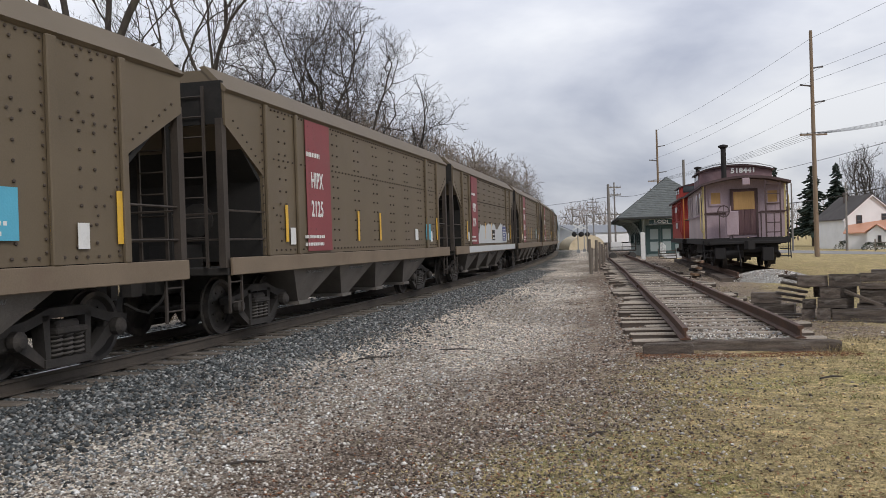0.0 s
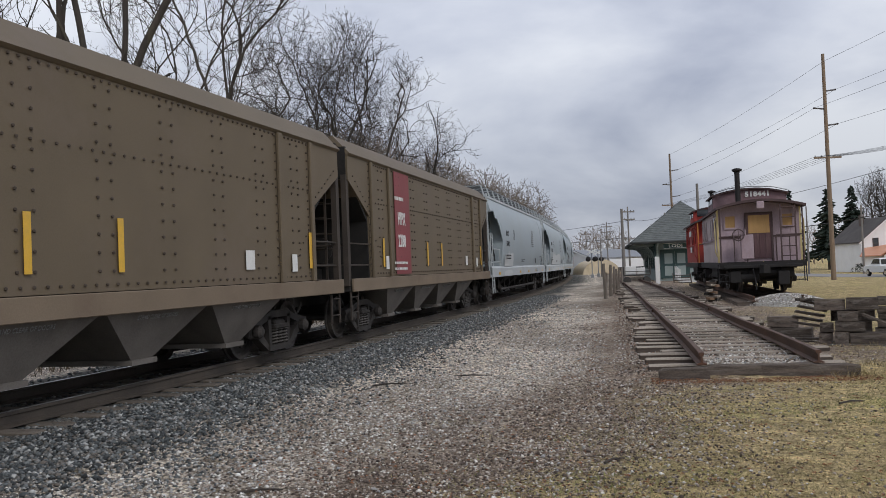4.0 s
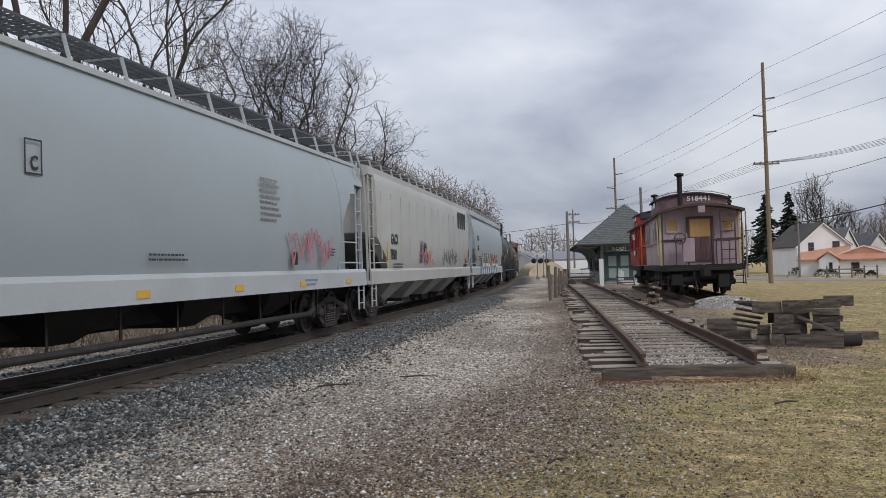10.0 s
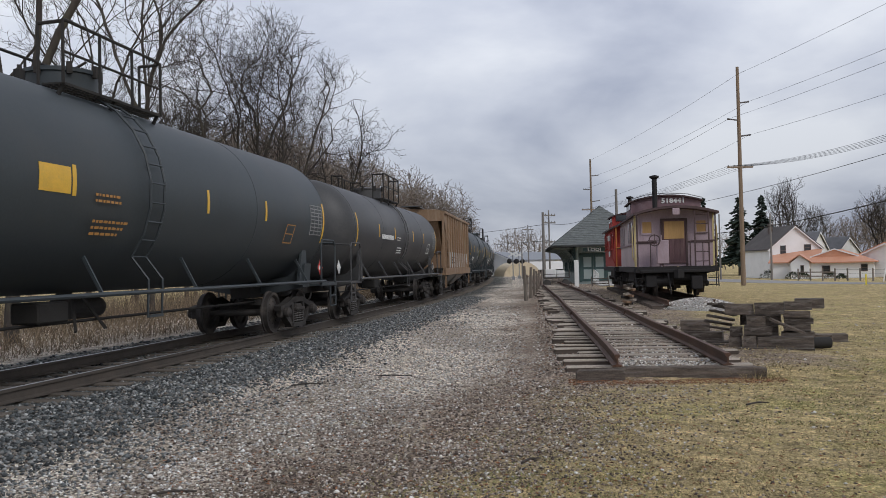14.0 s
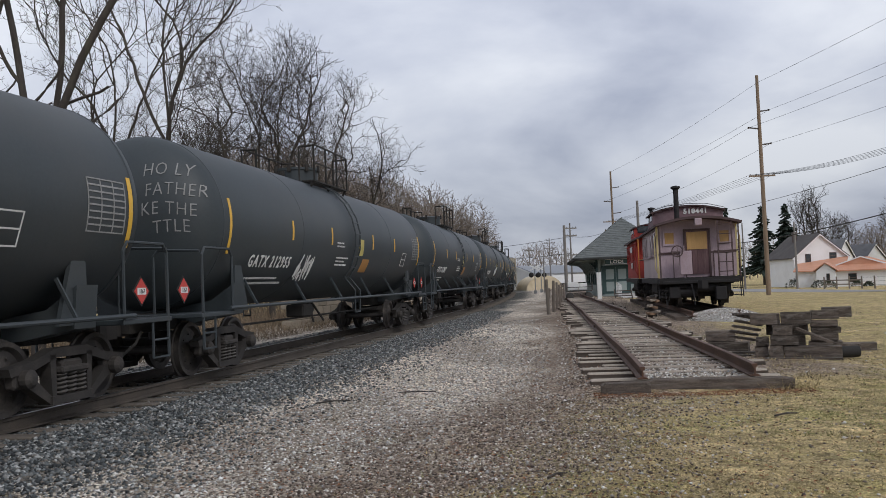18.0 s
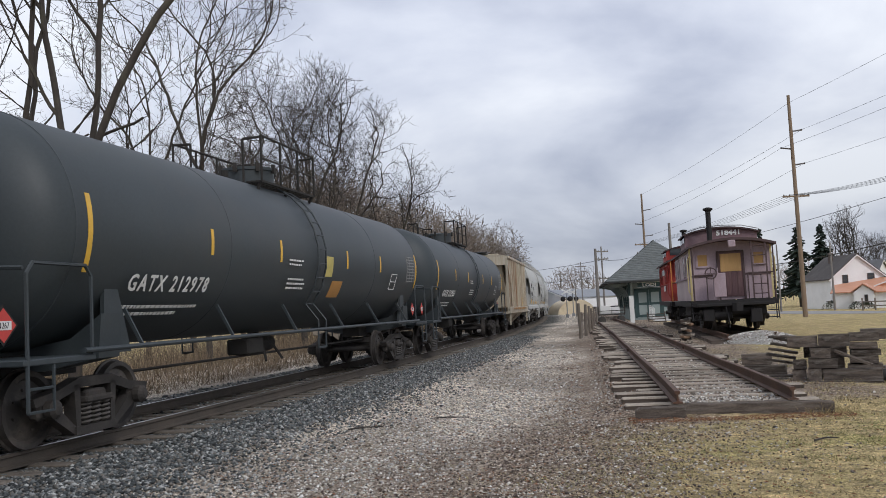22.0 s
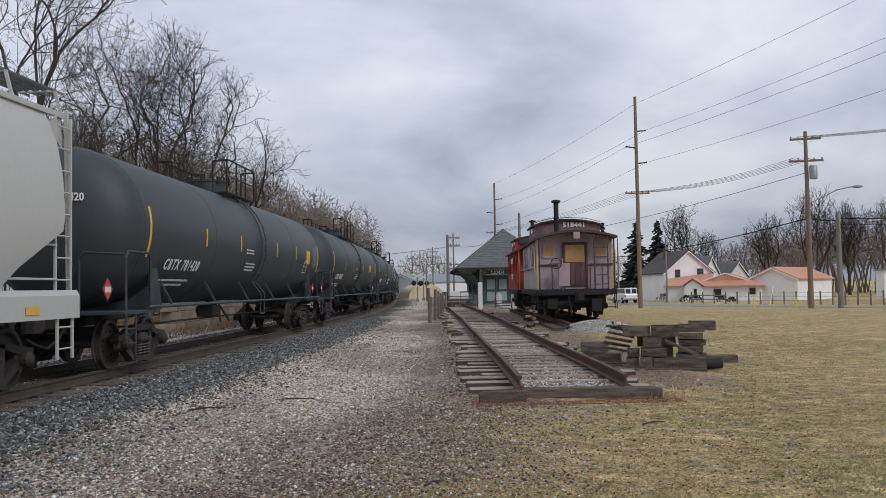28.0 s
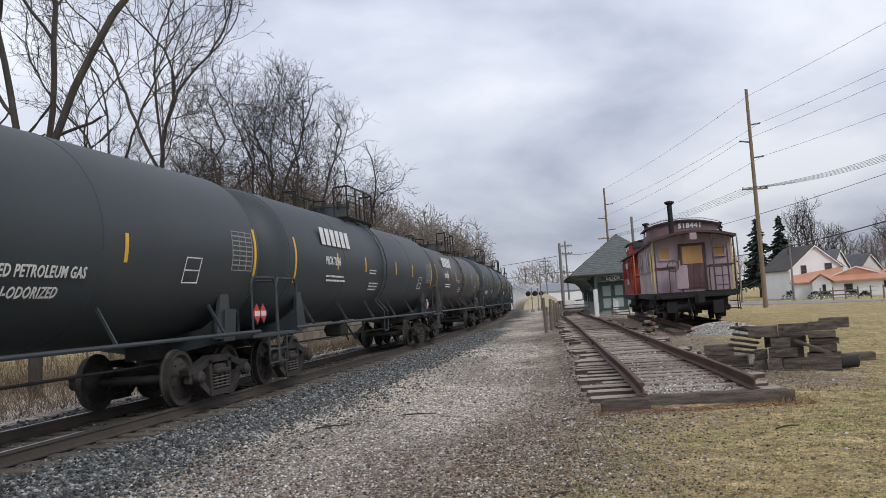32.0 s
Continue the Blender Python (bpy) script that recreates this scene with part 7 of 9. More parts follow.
BROWN_ROOF = mat("dark_brown_shingles", (0.085, 0.075, 0.07), 0.9, 0, 0.2, 1.0, (0.13, 0.12, 0.11), 0.5, 12, 0.2)
GLASS = mat("dark_window_glass", (0.03, 0.035, 0.04), 0.08, 0, 0.1, 2, bump=0, spec=0.8)
TRIM_DARK = mat("dark_trim", (0.10, 0.075, 0.065), 0.7, 0, 0.1, 3)
FENCE = mat("fence_wood", (0.20, 0.17, 0.14), 0.9, 0, 0.25, 3, (0.32, 0.30, 0.27), 0.5, 30, 0.3, (5, 5, 0.5), 0.2)

road = Shape()
rings = []
for k in range(80):
    y = -60 + k * 5
    rings.append([(40.5, y, ground_z(40.5, y) + 0.03), (46.5, y, ground_z(46.5, y) + 0.03), (46.5, y, ground_z(46.5, y) - 0.25), (40.5, y, ground_z(40.5, y) - 0.25)])
tagged(part("road", road.loft(rings), ASPHALT), "worn pale grey asphalt village road", "road", kind="structure")


def window(parent, x0, x1, z0, z1, y, rim=None, bars_n=1, d=-1):
    """A sash window on a wall in the x-z plane at y, facing d along y."""
    w = part("window", Shape().box(x0, x1, min(y, y + d * 0.02), max(y, y + d * 0.02), z0, z1), GLASS, parent)
    fr = Shape()
    t = 0.07
    ya, yb = sorted((y + d * 0.01, y + d * 0.07))
    fr.box(x0 - t, x0, ya, yb, z0 - t, z1 + t).box(x1, x1 + t, ya, yb, z0 - t, z1 + t).box(x0, x1, ya, yb, z1, z1 + t).box(x0, x1, ya, yb, z0 - t, z0)
    if bars_n:
        fr.box(x0, x1, ya, yb - 0.01, (z0 + z1) / 2 - 0.03, (z0 + z1) / 2 + 0.03)
    part("frame", fr, rim or TRIM_DARK, w)


def gable_house(name, label, at, w, depth, wall, peak, roof_mat, over=0.35, paint=None):
    """Gable end at y=0 facing -y, x from -w/2 to w/2, ridge along y."""
    h = thing(name, label, "house", at, group="village houses")
    part("wall", Shape().prism([(-w / 2, -0.3), (w / 2, -0.3), (w / 2, wall), (0, peak), (-w / 2, wall)], 0, depth, "y"), paint or WHITE_WALL, h)
    k = (peak - wall) / (w / 2)
    for sd in (-1, 1):
        e = w / 2 + over
        pts = [(0, peak + 0.06), (sd * e, wall - k * over + 0.06), (sd * e, wall - k * over + 0.2), (0, peak + 0.2)]
        part("roof", Shape().prism(pts[::sd], -over, depth + over, "y"), roof_mat, h)
        part("bargeboard", Shape().prism([(0, peak - 0.1), (sd * e, wall - k * over - 0.1), (sd * e, wall - k * over + 0.06), (0, peak + 0.06)][::sd], -over - 0.02, -over + 0.06, "y"), paint or WHITE_WALL, h)
    return h


def facing(az, d, turn=0.0, z=None):
    """A pose whose -y side looks back along the line of sight, turned by some degrees."""
    x, y = math.sin(radians(az)) * d, math.cos(radians(az)) * d
    return pose(x, y, ground_z(x, y) if z is None else z, 0, 0, -az + turn)


h1 = gable_house("house", "white clapboard house with a dark gable roof", facing(26.75, 124, 25), 6.9, 9, 3.9, 6.75, BROWN_ROOF)
window(h1, -1.9, -1.3, 3.0, 4.2, 0)
window(h1, 1.3, 2.1, 3.6, 4.3, 0)
part("chimney", Shape().box(-1.2, -0.7, 5.0, 5.5, 5.5, 7.4, 0.02), TRIM_DARK, h1)


def hip_block(parent, x0, x1, y0, y1, wall, rise, over, roof_mat):
    part("wall", Shape().box(x0, x1, y0, y1, -0.3, wall), WHITE_WALL, parent)
    a, b, c, d = x0 - over, x1 + over, y0 - over, y1 + over
    r = min(b - a, d - c) / 2
    my = (c + d) / 2
    v = [(a, c, wall), (b, c, wall), (b, d, wall), (a, d, wall), (a + r, my, wall + rise), (b - r, my, wall + rise), (a, c, wall - 0.14), (b, c, wall - 0.14), (b, d, wall - 0.14), (a, d, wall - 0.14)]
    part("roof", Shape().add(v, [(0, 1, 5, 4), (1, 2, 5), (2, 3, 4, 5), (3, 0, 4), (0, 6, 7, 1), (1, 7, 8, 2), (2, 8, 9, 3), (3, 9, 6, 0), (6, 9, 8, 7)]), roof_mat, parent)
    for k in range(int((b - a) / 0.6)):
        x = a + 0.3 + k * 0.6
        t = min(1.0, (x - a) / r, (b - x) / r)
        part("roof_rib", Shape().bar((x, c, wall + 0.02), (x, c + (my - c) * t, wall + rise * t + 0.02), 0.04, 0.04), roof_mat, parent)


h2 = thing("low_building", "long white single-storey building with an orange metal roof", "building", facing(29.1, 116, -4), "village houses")
hip_block(h2, -3.9, 3.9, 0, 7, 2.0, 1.55, 0.45, ORANGE_ROOF)
part("porch_wall", Shape().prism([(-5.2, -0.3), (-3.1, -0.3), (-3.1, 2.0), (-4.15, 2.85), (-5.2, 2.0)], -1.2, 3, "y"), WHITE_WALL, h2)
for sd in (-1, 1):
    part("porch_roof", Shape().prism([(-4.15, 2.9), (-4.15 + sd * 1.4, 1.95), (-4.15 + sd * 1.4, 2.07), (-4.15, 3.02)][::sd], -1.5, 3, "y"), ORANGE_ROOF, h2)
part("side_wall", Shape().box(-7.9, -5.2, 2.0, 8, -0.3, 2.0), WHITE_WALL, h2)
part("side_roof", Shape().prism([(1.6, 1.95), (9, 3.6), (9, 3.72), (1.6, 2.07)], -8.2, -2.4, "x"), ORANGE_ROOF, h2)
part("pediment", Shape().prism([(-3.1, 2.6), (2.2, 2.6), (-0.4, 3.5)], 1.2, 4, "y"), ORANGE_ROOF, h2)
part("pediment_trim", Shape().bar((-3.2, 1.15, 2.62), (-0.4, 1.15, 3.57), 0.12, 0.14).bar((2.3, 1.15, 2.62), (-0.4, 1.15, 3.57), 0.12, 0.14), WHITE_WALL, h2)
window(h2, -1.7, -0.9, 0.6, 1.5, 0)
window(h2, 2.6, 3.2, 0.9, 1.6, 0)
window(h2, -4.0, -3.75, 0.5, 1.6, -1.2)
h3 = gable_house("garage", "white garage with an orange metal roof", facing(31.7, 119, -24), 6.4, 11, 2.7, 4.1, ORANGE_ROOF)
h4 = gable_house("house", "white house with a slate-grey roof", facing(28.1, 150, 70), 7.5, 9, 3.8, 6.6, GREY_ROOF)
h5 = gable_house("house", "white house with a slate-grey roof", facing(29.7, 158, 62), 7, 8, 3.4, 5.8, GREY_ROOF)
h6 = thing("trailer_home", "white trailer home on low blocks", "house", facing(39.3, 98, 12), "village houses")
part("wall", Shape().box(-2.6, 5.5, 0, 4, 0.55, 3.3, 0.03), WHITE_WALL, h6)
part("roof", Shape().box(-2.8, 5.7, -0.2, 4.2, 3.3, 3.42), METAL_GREY, h6)
for x in (-2, 1, 4):
    part("block", Shape().box(x - 0.2, x + 0.2, 0.3, 0.7, -0.2, 0.56), TRIM_DARK, h6)

for az, d, s in ((25.2, 120, 0.9), (27.15, 112, 0.75), (28.7, 114, 0.6), (26.6, 113, 0.8), (29.3, 112, 0.5)):
    rb = random.Random(int(az * 10))
    sh = Shape()
    for _ in range(220):
        a, e = rb.uniform(0, 6.283), rb.uniform(0, 1.5)
        r = s * rb.uniform(0.75, 1.05)
        c = Vector((math.cos(a) * math.cos(e) * r * 1.2, math.sin(a) * math.cos(e) * r, math.sin(e) * r * 1.1))
        q = Vector((rb.uniform(-1, 1), rb.uniform(-1, 1), rb.uniform(-1, 1))) * 0.16
        sh.add([tuple(c), tuple(c + q), tuple(c + Vector((-q.y, q.x, 0.12)))], [(0, 1, 2)])
    ob = part("shrub", sh, BUSH, at=polar(az, d))
    tagged(ob, "rounded evergreen garden shrub by the house", "shrub", "shrubs")

# pasture fence across the road
fn = thing("post_fence", "wooden post fence in front of the white buildings", "fence")
prev = None
for k in range(17):
    az = 26.9 + k * 0.68
    d = 106 - k * 1.15
    x, y = math.sin(radians(az)) * d, math.cos(radians(az)) * d
    z = ground_z(x, y)
    part("post", Shape().tube((x, y, z - 0.2), (x, y, z + 1.35), 0.09, 0.08, 7), FENCE, fn)
    if prev is not None and k < 4:
        for h in (0.5, 0.95):
            part("rail", Shape().bar((prev[0], prev[1], prev[2] + h), (x, y, z + h), 0.05, 0.13), FENCE, fn)
    elif prev is not None:
        for h in (0.4, 0.8, 1.2):
            part("wire_strand", Shape().tube((prev[0], prev[1], prev[2] + h), (x, y, z + h), 0.012, n=3), WIRE, fn)
    prev = (x, y, z)
YEL_POST = mat("yellow_marker_paint", (0.75, 0.62, 0.06), 0.5, 0, 0.05, 3)
for az in (30.6, 33.0):
    ob = part("marker_post", Shape().tube((0, 0, -0.1), (0, 0, 0.75), 0.06, n=8).lathe([(0.065, 0.7), (0.06, 0.78), (0.02, 0.8)], n=8), YEL_POST, at=polar(az, 72))
    tagged(ob, "small yellow gas marker post in the grass", "marker", "marker posts")
ob = part("leaning_post", Shape().tube((0, 0, -0.2), (0.45, 0, 1.9), 0.06, n=8), WHITE_WALL, at=polar(31.5, 96))
tagged(ob, "white post leaning beside the road", "post")

# ---- vehicles on the road ----
CAR_WHITE = mat("white_car_paint", (0.76, 0.77, 0.78), 0.25, 0, 0.02, 2, bump=0, spec=0.6)
RUBBER = mat("tyre_rubber", (0.025, 0.025, 0.027), 0.85, 0, 0.1, 5)
LAMP_RED = mat("tail_lamp_red", (0.45, 0.02, 0.02), 0.3, 0, 0.05, 5)
CHROME = mat("bright_metal", (0.6, 0.6, 0.62), 0.25, 0.9, 0.05, 5)


def vehicle(name, label, outline, cabin, L, wheels):
    """outline: body sides (x, z), cabin: glass house (x, z); x runs forward. Width 1.85 m."""
    v = thing(name, label, "vehicle")
    part("body", Shape().loft([[(x, y, z if z < 0.6 or s == 0 else z - 0.04) for x, z in outline] for y, s in ((-0.92, 1), (-0.86, 0), (0.86, 0), (0.92, 1))]), CAR_WHITE, v)
    part("roof", Shape().loft([[(x * 0.99, y, z) for x, z in cabin] for y in (-0.78, 0.78)]), CAR_WHITE, v)
    for sd in (-1, 1):
        cx = sum(x for x, z in cabin) / len(cabin)
        cz = sum(z for x, z in cabin) / len(cabin)
        part("side_window", Shape().prism([(cx + (x - cx) * 0.84, cz + (z - cz) * 0.62) for x, z in cabin], sd * 0.77, sd * 0.795, "y"), GLASS, v)
    back = min(x for x, z in cabin)
    z0, z1 = min(z for x, z in cabin), max(z for x, z in cabin)
    for y in (-0.4, 0.4):
        part("rear_window", Shape().box(back - 0.02, back + 0.03, y - 0.28, y + 0.28, z0 + 0.12, z1 - 0.12), GLASS, v)
    b = min(x for x, z in outline)
    for sd in (-1, 1):
        part("tail_lamp", Shape().box(b - 0.02, b + 0.05, sd * 0.82 - 0.08, sd * 0.82 + 0.08, 0.75, 1.05), LAMP_RED, v)
    part("bumper", Shape().box(b - 0.12, b + 0.02, -0.9, 0.9, 0.45, 0.62, 0.03), CHROME, v)
    for x in wheels:
        for sd in (-1, 1):
            w = part("wheel", Shape().lathe([(0.1, -0.11), (0.33, -0.12), (0.38, -0.08), (0.38, 0.08), (0.33, 0.12), (0.1, 0.11)], (0, 0, 0), "y", 18), RUBBER, v, "black tyre on a bright rim", at=pose(x, sd * 0.82, 0.38))
            part("rim", Shape().lathe([(0.02, 0.0), (0.2, 0.0), (0.22, 0.02), (0.22, 0.05)], (0, sd * 0.1, 0), "y", 12), CHROME, w)
    return v


SUV = vehicle("utility_vehicle", "boxy white off-road vehicle driving along the road", [(-2.1, 0.5), (-2.15, 1.0), (-2.1, 1.12), (0.9, 1.12), (2.0, 1.05), (2.15, 0.95), (2.15, 0.5), (1.7, 0.42), (-1.7, 0.42)], [(-2.1, 1.1), (-2.05, 1.82), (-1.9, 1.88), (0.45, 1.88), (0.6, 1.82), (0.95, 1.1)], 4.3, (-1.35, 1.35))
PICKUP = vehicle("pickup_truck", "white pickup truck driving along the road", [(-2.7, 0.5), (-2.75, 1.05), (0.2, 1.08), (1.4, 1.1), (2.6, 1.02), (2.7, 0.9), (2.7, 0.5), (2.0, 0.42), (-2.0, 0.42)], [(-0.55, 1.06), (-0.5, 1.72), (-0.35, 1.8), (0.75, 1.8), (0.9, 1.74), (1.5, 1.08)], 5.4, (-1.75, 1.75))

# ---- depot ----
DEPOT_PALE = mat("pale_green_siding", (0.34, 0.395, 0.38), 0.75, 0, 0.06, 1.0, (0.34, 0.38, 0.36), 0.4, 30, 0.05)
DEPOT_GREEN = mat("dark_green_trim", (0.05, 0.09, 0.088), 0.6, 0, 0.1, 1.5, (0.08, 0.15, 0.14), 0.4, 30, 0.05)
DEPOT_ROOF = mat("green_grey_shingles", (0.12, 0.13, 0.127), 0.92, 0, 0.35, 2.6, (0.2, 0.21, 0.2), 0.5, 10, 0.3, (1, 1, 4))
DEPOT_SOFFIT = mat("dark_soffit", (0.07, 0.075, 0.075), 0.8, 0, 0.1, 2)
WHITE_PAINT = mat("white_paint", (0.72, 0.72, 0.70), 0.6, 0, 0.05, 2, (0.5, 0.48, 0.44), 0.3)
CONCRETE = mat("pale_concrete", (0.42, 0.40, 0.37), 0.9, 0, 0.12, 1.5, (0.32, 0.30, 0.28), 0.5, 40, 0.2)

DEPOT_AT = pose(19.76, 72.57, -0.05, 0, 0, 80)   # x runs away along the building, y to its left


def make_depot():
    d = thing("depot", "small pale green railway depot with a steep hip roof", "station", DEPOT_AT)
    W, L, wall = 2.5, 21.0, 3.55
    part("wall", Shape().box(0, L, -W, W, -0.2, wall), DEPOT_PALE, d)
    part("base_board", Shape().box(-0.02, L + 0.02, -W - 0.02, W + 0.02, -0.2, 1.0), DEPOT_PALE, d)
    part("belt_rail", Shape().box(-0.06, L + 0.06, -W - 0.06, W + 0.06, 1.0, 1.12), DEPOT_GREEN, d)
    for z in [0.15 + 0.24 * k for k in range(14)]:
        if not 0.9 < z < 1.2:
            part("clapboard", Shape().box(-0.035, 0.0, -W, W, z, z + 0.02).box(0, L, W, W + 0.035, z, z + 0.02), DEPOT_PALE, d)
    for x, y in ((0, W), (0, -W)):
        part("corner_board", Shape().box(-0.05, 0.12, y - 0.1, y + 0.06 if y > 0 else y + 0.1, -0.2, wall), DEPOT_GREEN, d)
    # double door with glazed panels and transom
    for sd, nm in ((-1, "door"), (1, "door")):
        y0, y1 = (0.92, 1.9) if sd > 0 else (-0.1, 0.88)
        dr = part(nm, Shape().box(-0.08, -0.02, y0, y1, 0.25, 2.5), DEPOT_GREEN, d, "dark green panelled door with a pale pane")
        part("panel", Shape().box(-0.1, -0.08, y0 + 0.16, y1 - 0.16, 1.45, 2.3), DEPOT_PALE, dr)
        part("lower_panel", Shape().box(-0.1, -0.08, y0 + 0.16, y1 - 0.16, 0.45, 1.25), DEPOT_PALE, dr)
    part("door_frame", Shape().box(-0.12, 0, -0.28, -0.1, 0.2, 2.62).box(-0.12, 0, 1.9, 2.08, 0.2, 2.62).box(-0.12, 0, -0.28, 2.08, 2.5, 2.62), DEPOT_GREEN, d)
    sz = wall - 0.85
    sg = part("sign_board", Shape().box(-1.3, -1.24, -0.05, 1.85, sz, sz + 0.42, 0.01), DEPOT_GREEN, d, "dark green station name board with pale letters")
    part("sign_rim", Shape().box(-1.32, -1.3, -0.05, 1.85, sz, sz + 0.03).box(-1.32, -1.3, -0.05, 1.85, sz + 0.39, sz + 0.42), WHITE_PAINT, sg)
    part("lettering", text_mesh("LODI", 0.36, WHITE_PAINT, depth=0.02, sx=1.35, bold=0.01, align="CENTER"), None, sg, at=pose(-1.315, 0.9, sz + 0.08, 0, 0, -90))
    # roof in courses
    e, rise, n = 1.95, 3.45, 22
    top = wall - 0.25
    outer = (-e, L + e, -W - e, W + e)
    half = W + e
    for k in range(n):
        sh = Shape()
        t0, t1 = k / n, (k + 1) / n
        i0, i1 = half * t0, half * t1
        z0, z1 = top + rise * t0 + 0.035, top + rise * t1
        a = [(outer[0] + i0, outer[2] + i0, z0), (outer[1] - i0, outer[2] + i0, z0), (outer[1] - i0, outer[3] - i0, z0), (outer[0] + i0, outer[3] - i0, z0)]
        b = [(outer[0] + i1, outer[2] + i1, z1), (outer[1] - i1, outer[2] + i1, z1), (outer[1] - i1, outer[3] - i1, z1), (outer[0] + i1, outer[3] - i1, z1)]
        c = [(p[0], p[1], p[2] - 0.035) for p in a]
        sh.add(c + a + b, [(0, 1, 5, 4), (1, 2, 6, 5), (2, 3, 7, 6), (3, 0, 4, 7), (4, 5, 9, 8), (5, 6, 10, 9), (6, 7, 11, 10), (7, 4, 8, 11)])
        part("shingle_course", sh, DEPOT_ROOF, d)
    part("soffit", Shape().box(outer[0], outer[1], outer[2], outer[3], top - 0.14, top), DEPOT_SOFFIT, d)
    part("ridge_cap", Shape().tube((W, 0, top + rise), (L - W, 0, top + rise), 0.07, n=6), DEPOT_ROOF, d)
    part("gutter", Shape().tube((outer[0], outer[2], top - 0.02), (outer[0], outer[3], top - 0.02), 0.07, n=6).tube((outer[0], outer[3], top - 0.02), (outer[1], outer[3], top - 0.02), 0.07, n=6), DEPOT_SOFFIT, d)
    for k in range(8):
        x = 0.4 + k * 2.8
        part("bracket", Shape().pipe([(x, W, 1.9), (x, W + 0.25, 2.5), (x, W + 0.7, 2.95), (x, W + 1.6, top - 0.15)], 0.07, 6).bar((x, W, top - 0.22), (x, W + 1.7, top - 0.2), 0.1, 0.12), DEPOT_PALE, d)
    for y in (-2.3, 2.3):
        part("bracket", Shape().pipe([(0, y, 1.9), (-0.25, y, 2.5), (-0.7, y, 2.95), (-1.6, y, top - 0.15)], 0.07, 6), DEPOT_PALE, d)
    for x in (1.6, 4.6, 7.6, 12.0, 15.0):
        wn = part("window", Shape().box(x - 0.5, x + 0.5, W, W + 0.03, 1.2, 2.9), GLASS, d)
        part("frame", Shape().box(x - 0.62, x - 0.5, W, W + 0.08, 1.1, 3.0).box(x + 0.5, x + 0.62, W, W + 0.08, 1.1, 3.0).box(x - 0.5, x + 0.5, W, W + 0.08, 2.9, 3.0).box(x - 0.5, x + 0.5, W, W + 0.07, 2.0, 2.1), DEPOT_GREEN, wn)
    # ramp with a railing to the doors
    part("ramp", Shape().prism([(-6.0, -0.1), (-0.1, -0.1), (-0.1, 0.24), (-1.6, 0.24), (-6.0, 0.0)], -0.9, 0.9, "y"), CONCRETE, d)
    for y in (-0.95, 0.95):
        part("handrail", Shape().pipe([(-5.2, y, 0.95), (-1.6, y, 1.2), (-0.2, y, 1.2)], 0.035, 6), WHITE_PAINT, d)
        for k in range(9):
            x = -5.2 + k * 0.62
            part("baluster", Shape().tube((x, y, 0.0), (x, y, 0.95 + max(0, min(1, (x + 5.2) / 3.6)) * 0.25), 0.02, n=5), WHITE_PAINT, d)


make_depot()
tagged(part("white_post", Shape().box(-0.15, 0.15, -0.15, 0.15, -0.2, 1.95, 0.02), WHITE_PAINT, at=polar(13.45, 62.5, None, -10)), "square white wooden post in front of the depot", "post")
st = thing("steps", "grey wooden steps beside the depot", "steps", polar(15.0, 66, None, -10))
for k in range(4):
    part("tread", Shape().box(-0.6, 0.6, k * 0.28, k * 0.28 + 0.3, k * 0.18, k * 0.18 + 0.06), TIE_DARK, st)
for x in (-0.62, 0.62):
    part("stringer", Shape().prism([(-0.05, -0.1), (0.2, -0.1), (1.2, 0.55), (1.2, 0.75)], x - 0.03, x + 0.03, "x"), TIE_DARK, st)

CART = mat("dark_cart_wood", (0.06, 0.055, 0.05), 0.85, 0, 0.2, 3)
ct = thing("baggage_cart", "old dark baggage cart loaded with white boxes", "cart", polar(12.15, 66, None, -10))
part("deck", Shape().box(-0.95, 0.95, -0.5, 0.5, 0.62, 0.72, 0.01), CART, ct)
for x in (-0.7, 0.7):
    for y in (-0.5, 0.5):
        part("wheel", Shape().lathe([(0.05, -0.04), (0.26, -0.03), (0.28, 0), (0.26, 0.03), (0.05, 0.04)], (x, y, 0.28), "y", 14), CART, ct)
part("side_rack", Shape().bar((-0.95, -0.5, 0.95), (0.95, -0.5, 0.95), 0.05, 0.05).bar((-0.95, -0.5, 0.7), (-0.95, -0.5, 1.3), 0.06, 0.06).bar((0.95, -0.5, 0.7), (0.95, -0.5, 1.3), 0.06, 0.06), CART, ct)
for x0, x1, h in ((-0.8, -0.05, 0.62), (0.0, 0.6, 0.5)):
    tagged(part("box", Shape().box(x0, x1, -0.3, 0.3, 0.722, 0.72 + h, 0.02), WHITE_PAINT, at=polar(12.15, 66, None, -10)), "white box lying on the baggage cart", "box", "cart boxes")

# ---- cabooses ----
LILAC = mat("faded_maroon_paint", (0.38, 0.295, 0.325), 0.75, 0, 0.22, 1.2, (0.25, 0.17, 0.18), 0.6, 30, 0.08, (1, 1, 0.5))
LILAC_PALE = mat("chalky_pink_paint", (0.52, 0.43, 0.425), 0.8, 0, 0.14, 0.8, (0.30, 0.22, 0.23), 0.5, 30, 0.08, (1, 1, 0.5))
CAB_RED = mat("orange_red_paint", (0.37, 0.042, 0.032), 0.65, 0, 0.14, 1.0, (0.30, 0.06, 0.045), 0.5, 30, 0.05)
CAB_ORANGE = mat("orange_trim", (0.62, 0.24, 0.06), 0.6, 0, 0.1, 2)
CAB_ROOF = mat("tarred_caboose_roof", (0.08, 0.052, 0.052), 0.85, 0, 0.2, 1.5, (0.13, 0.10, 0.10), 0.5)
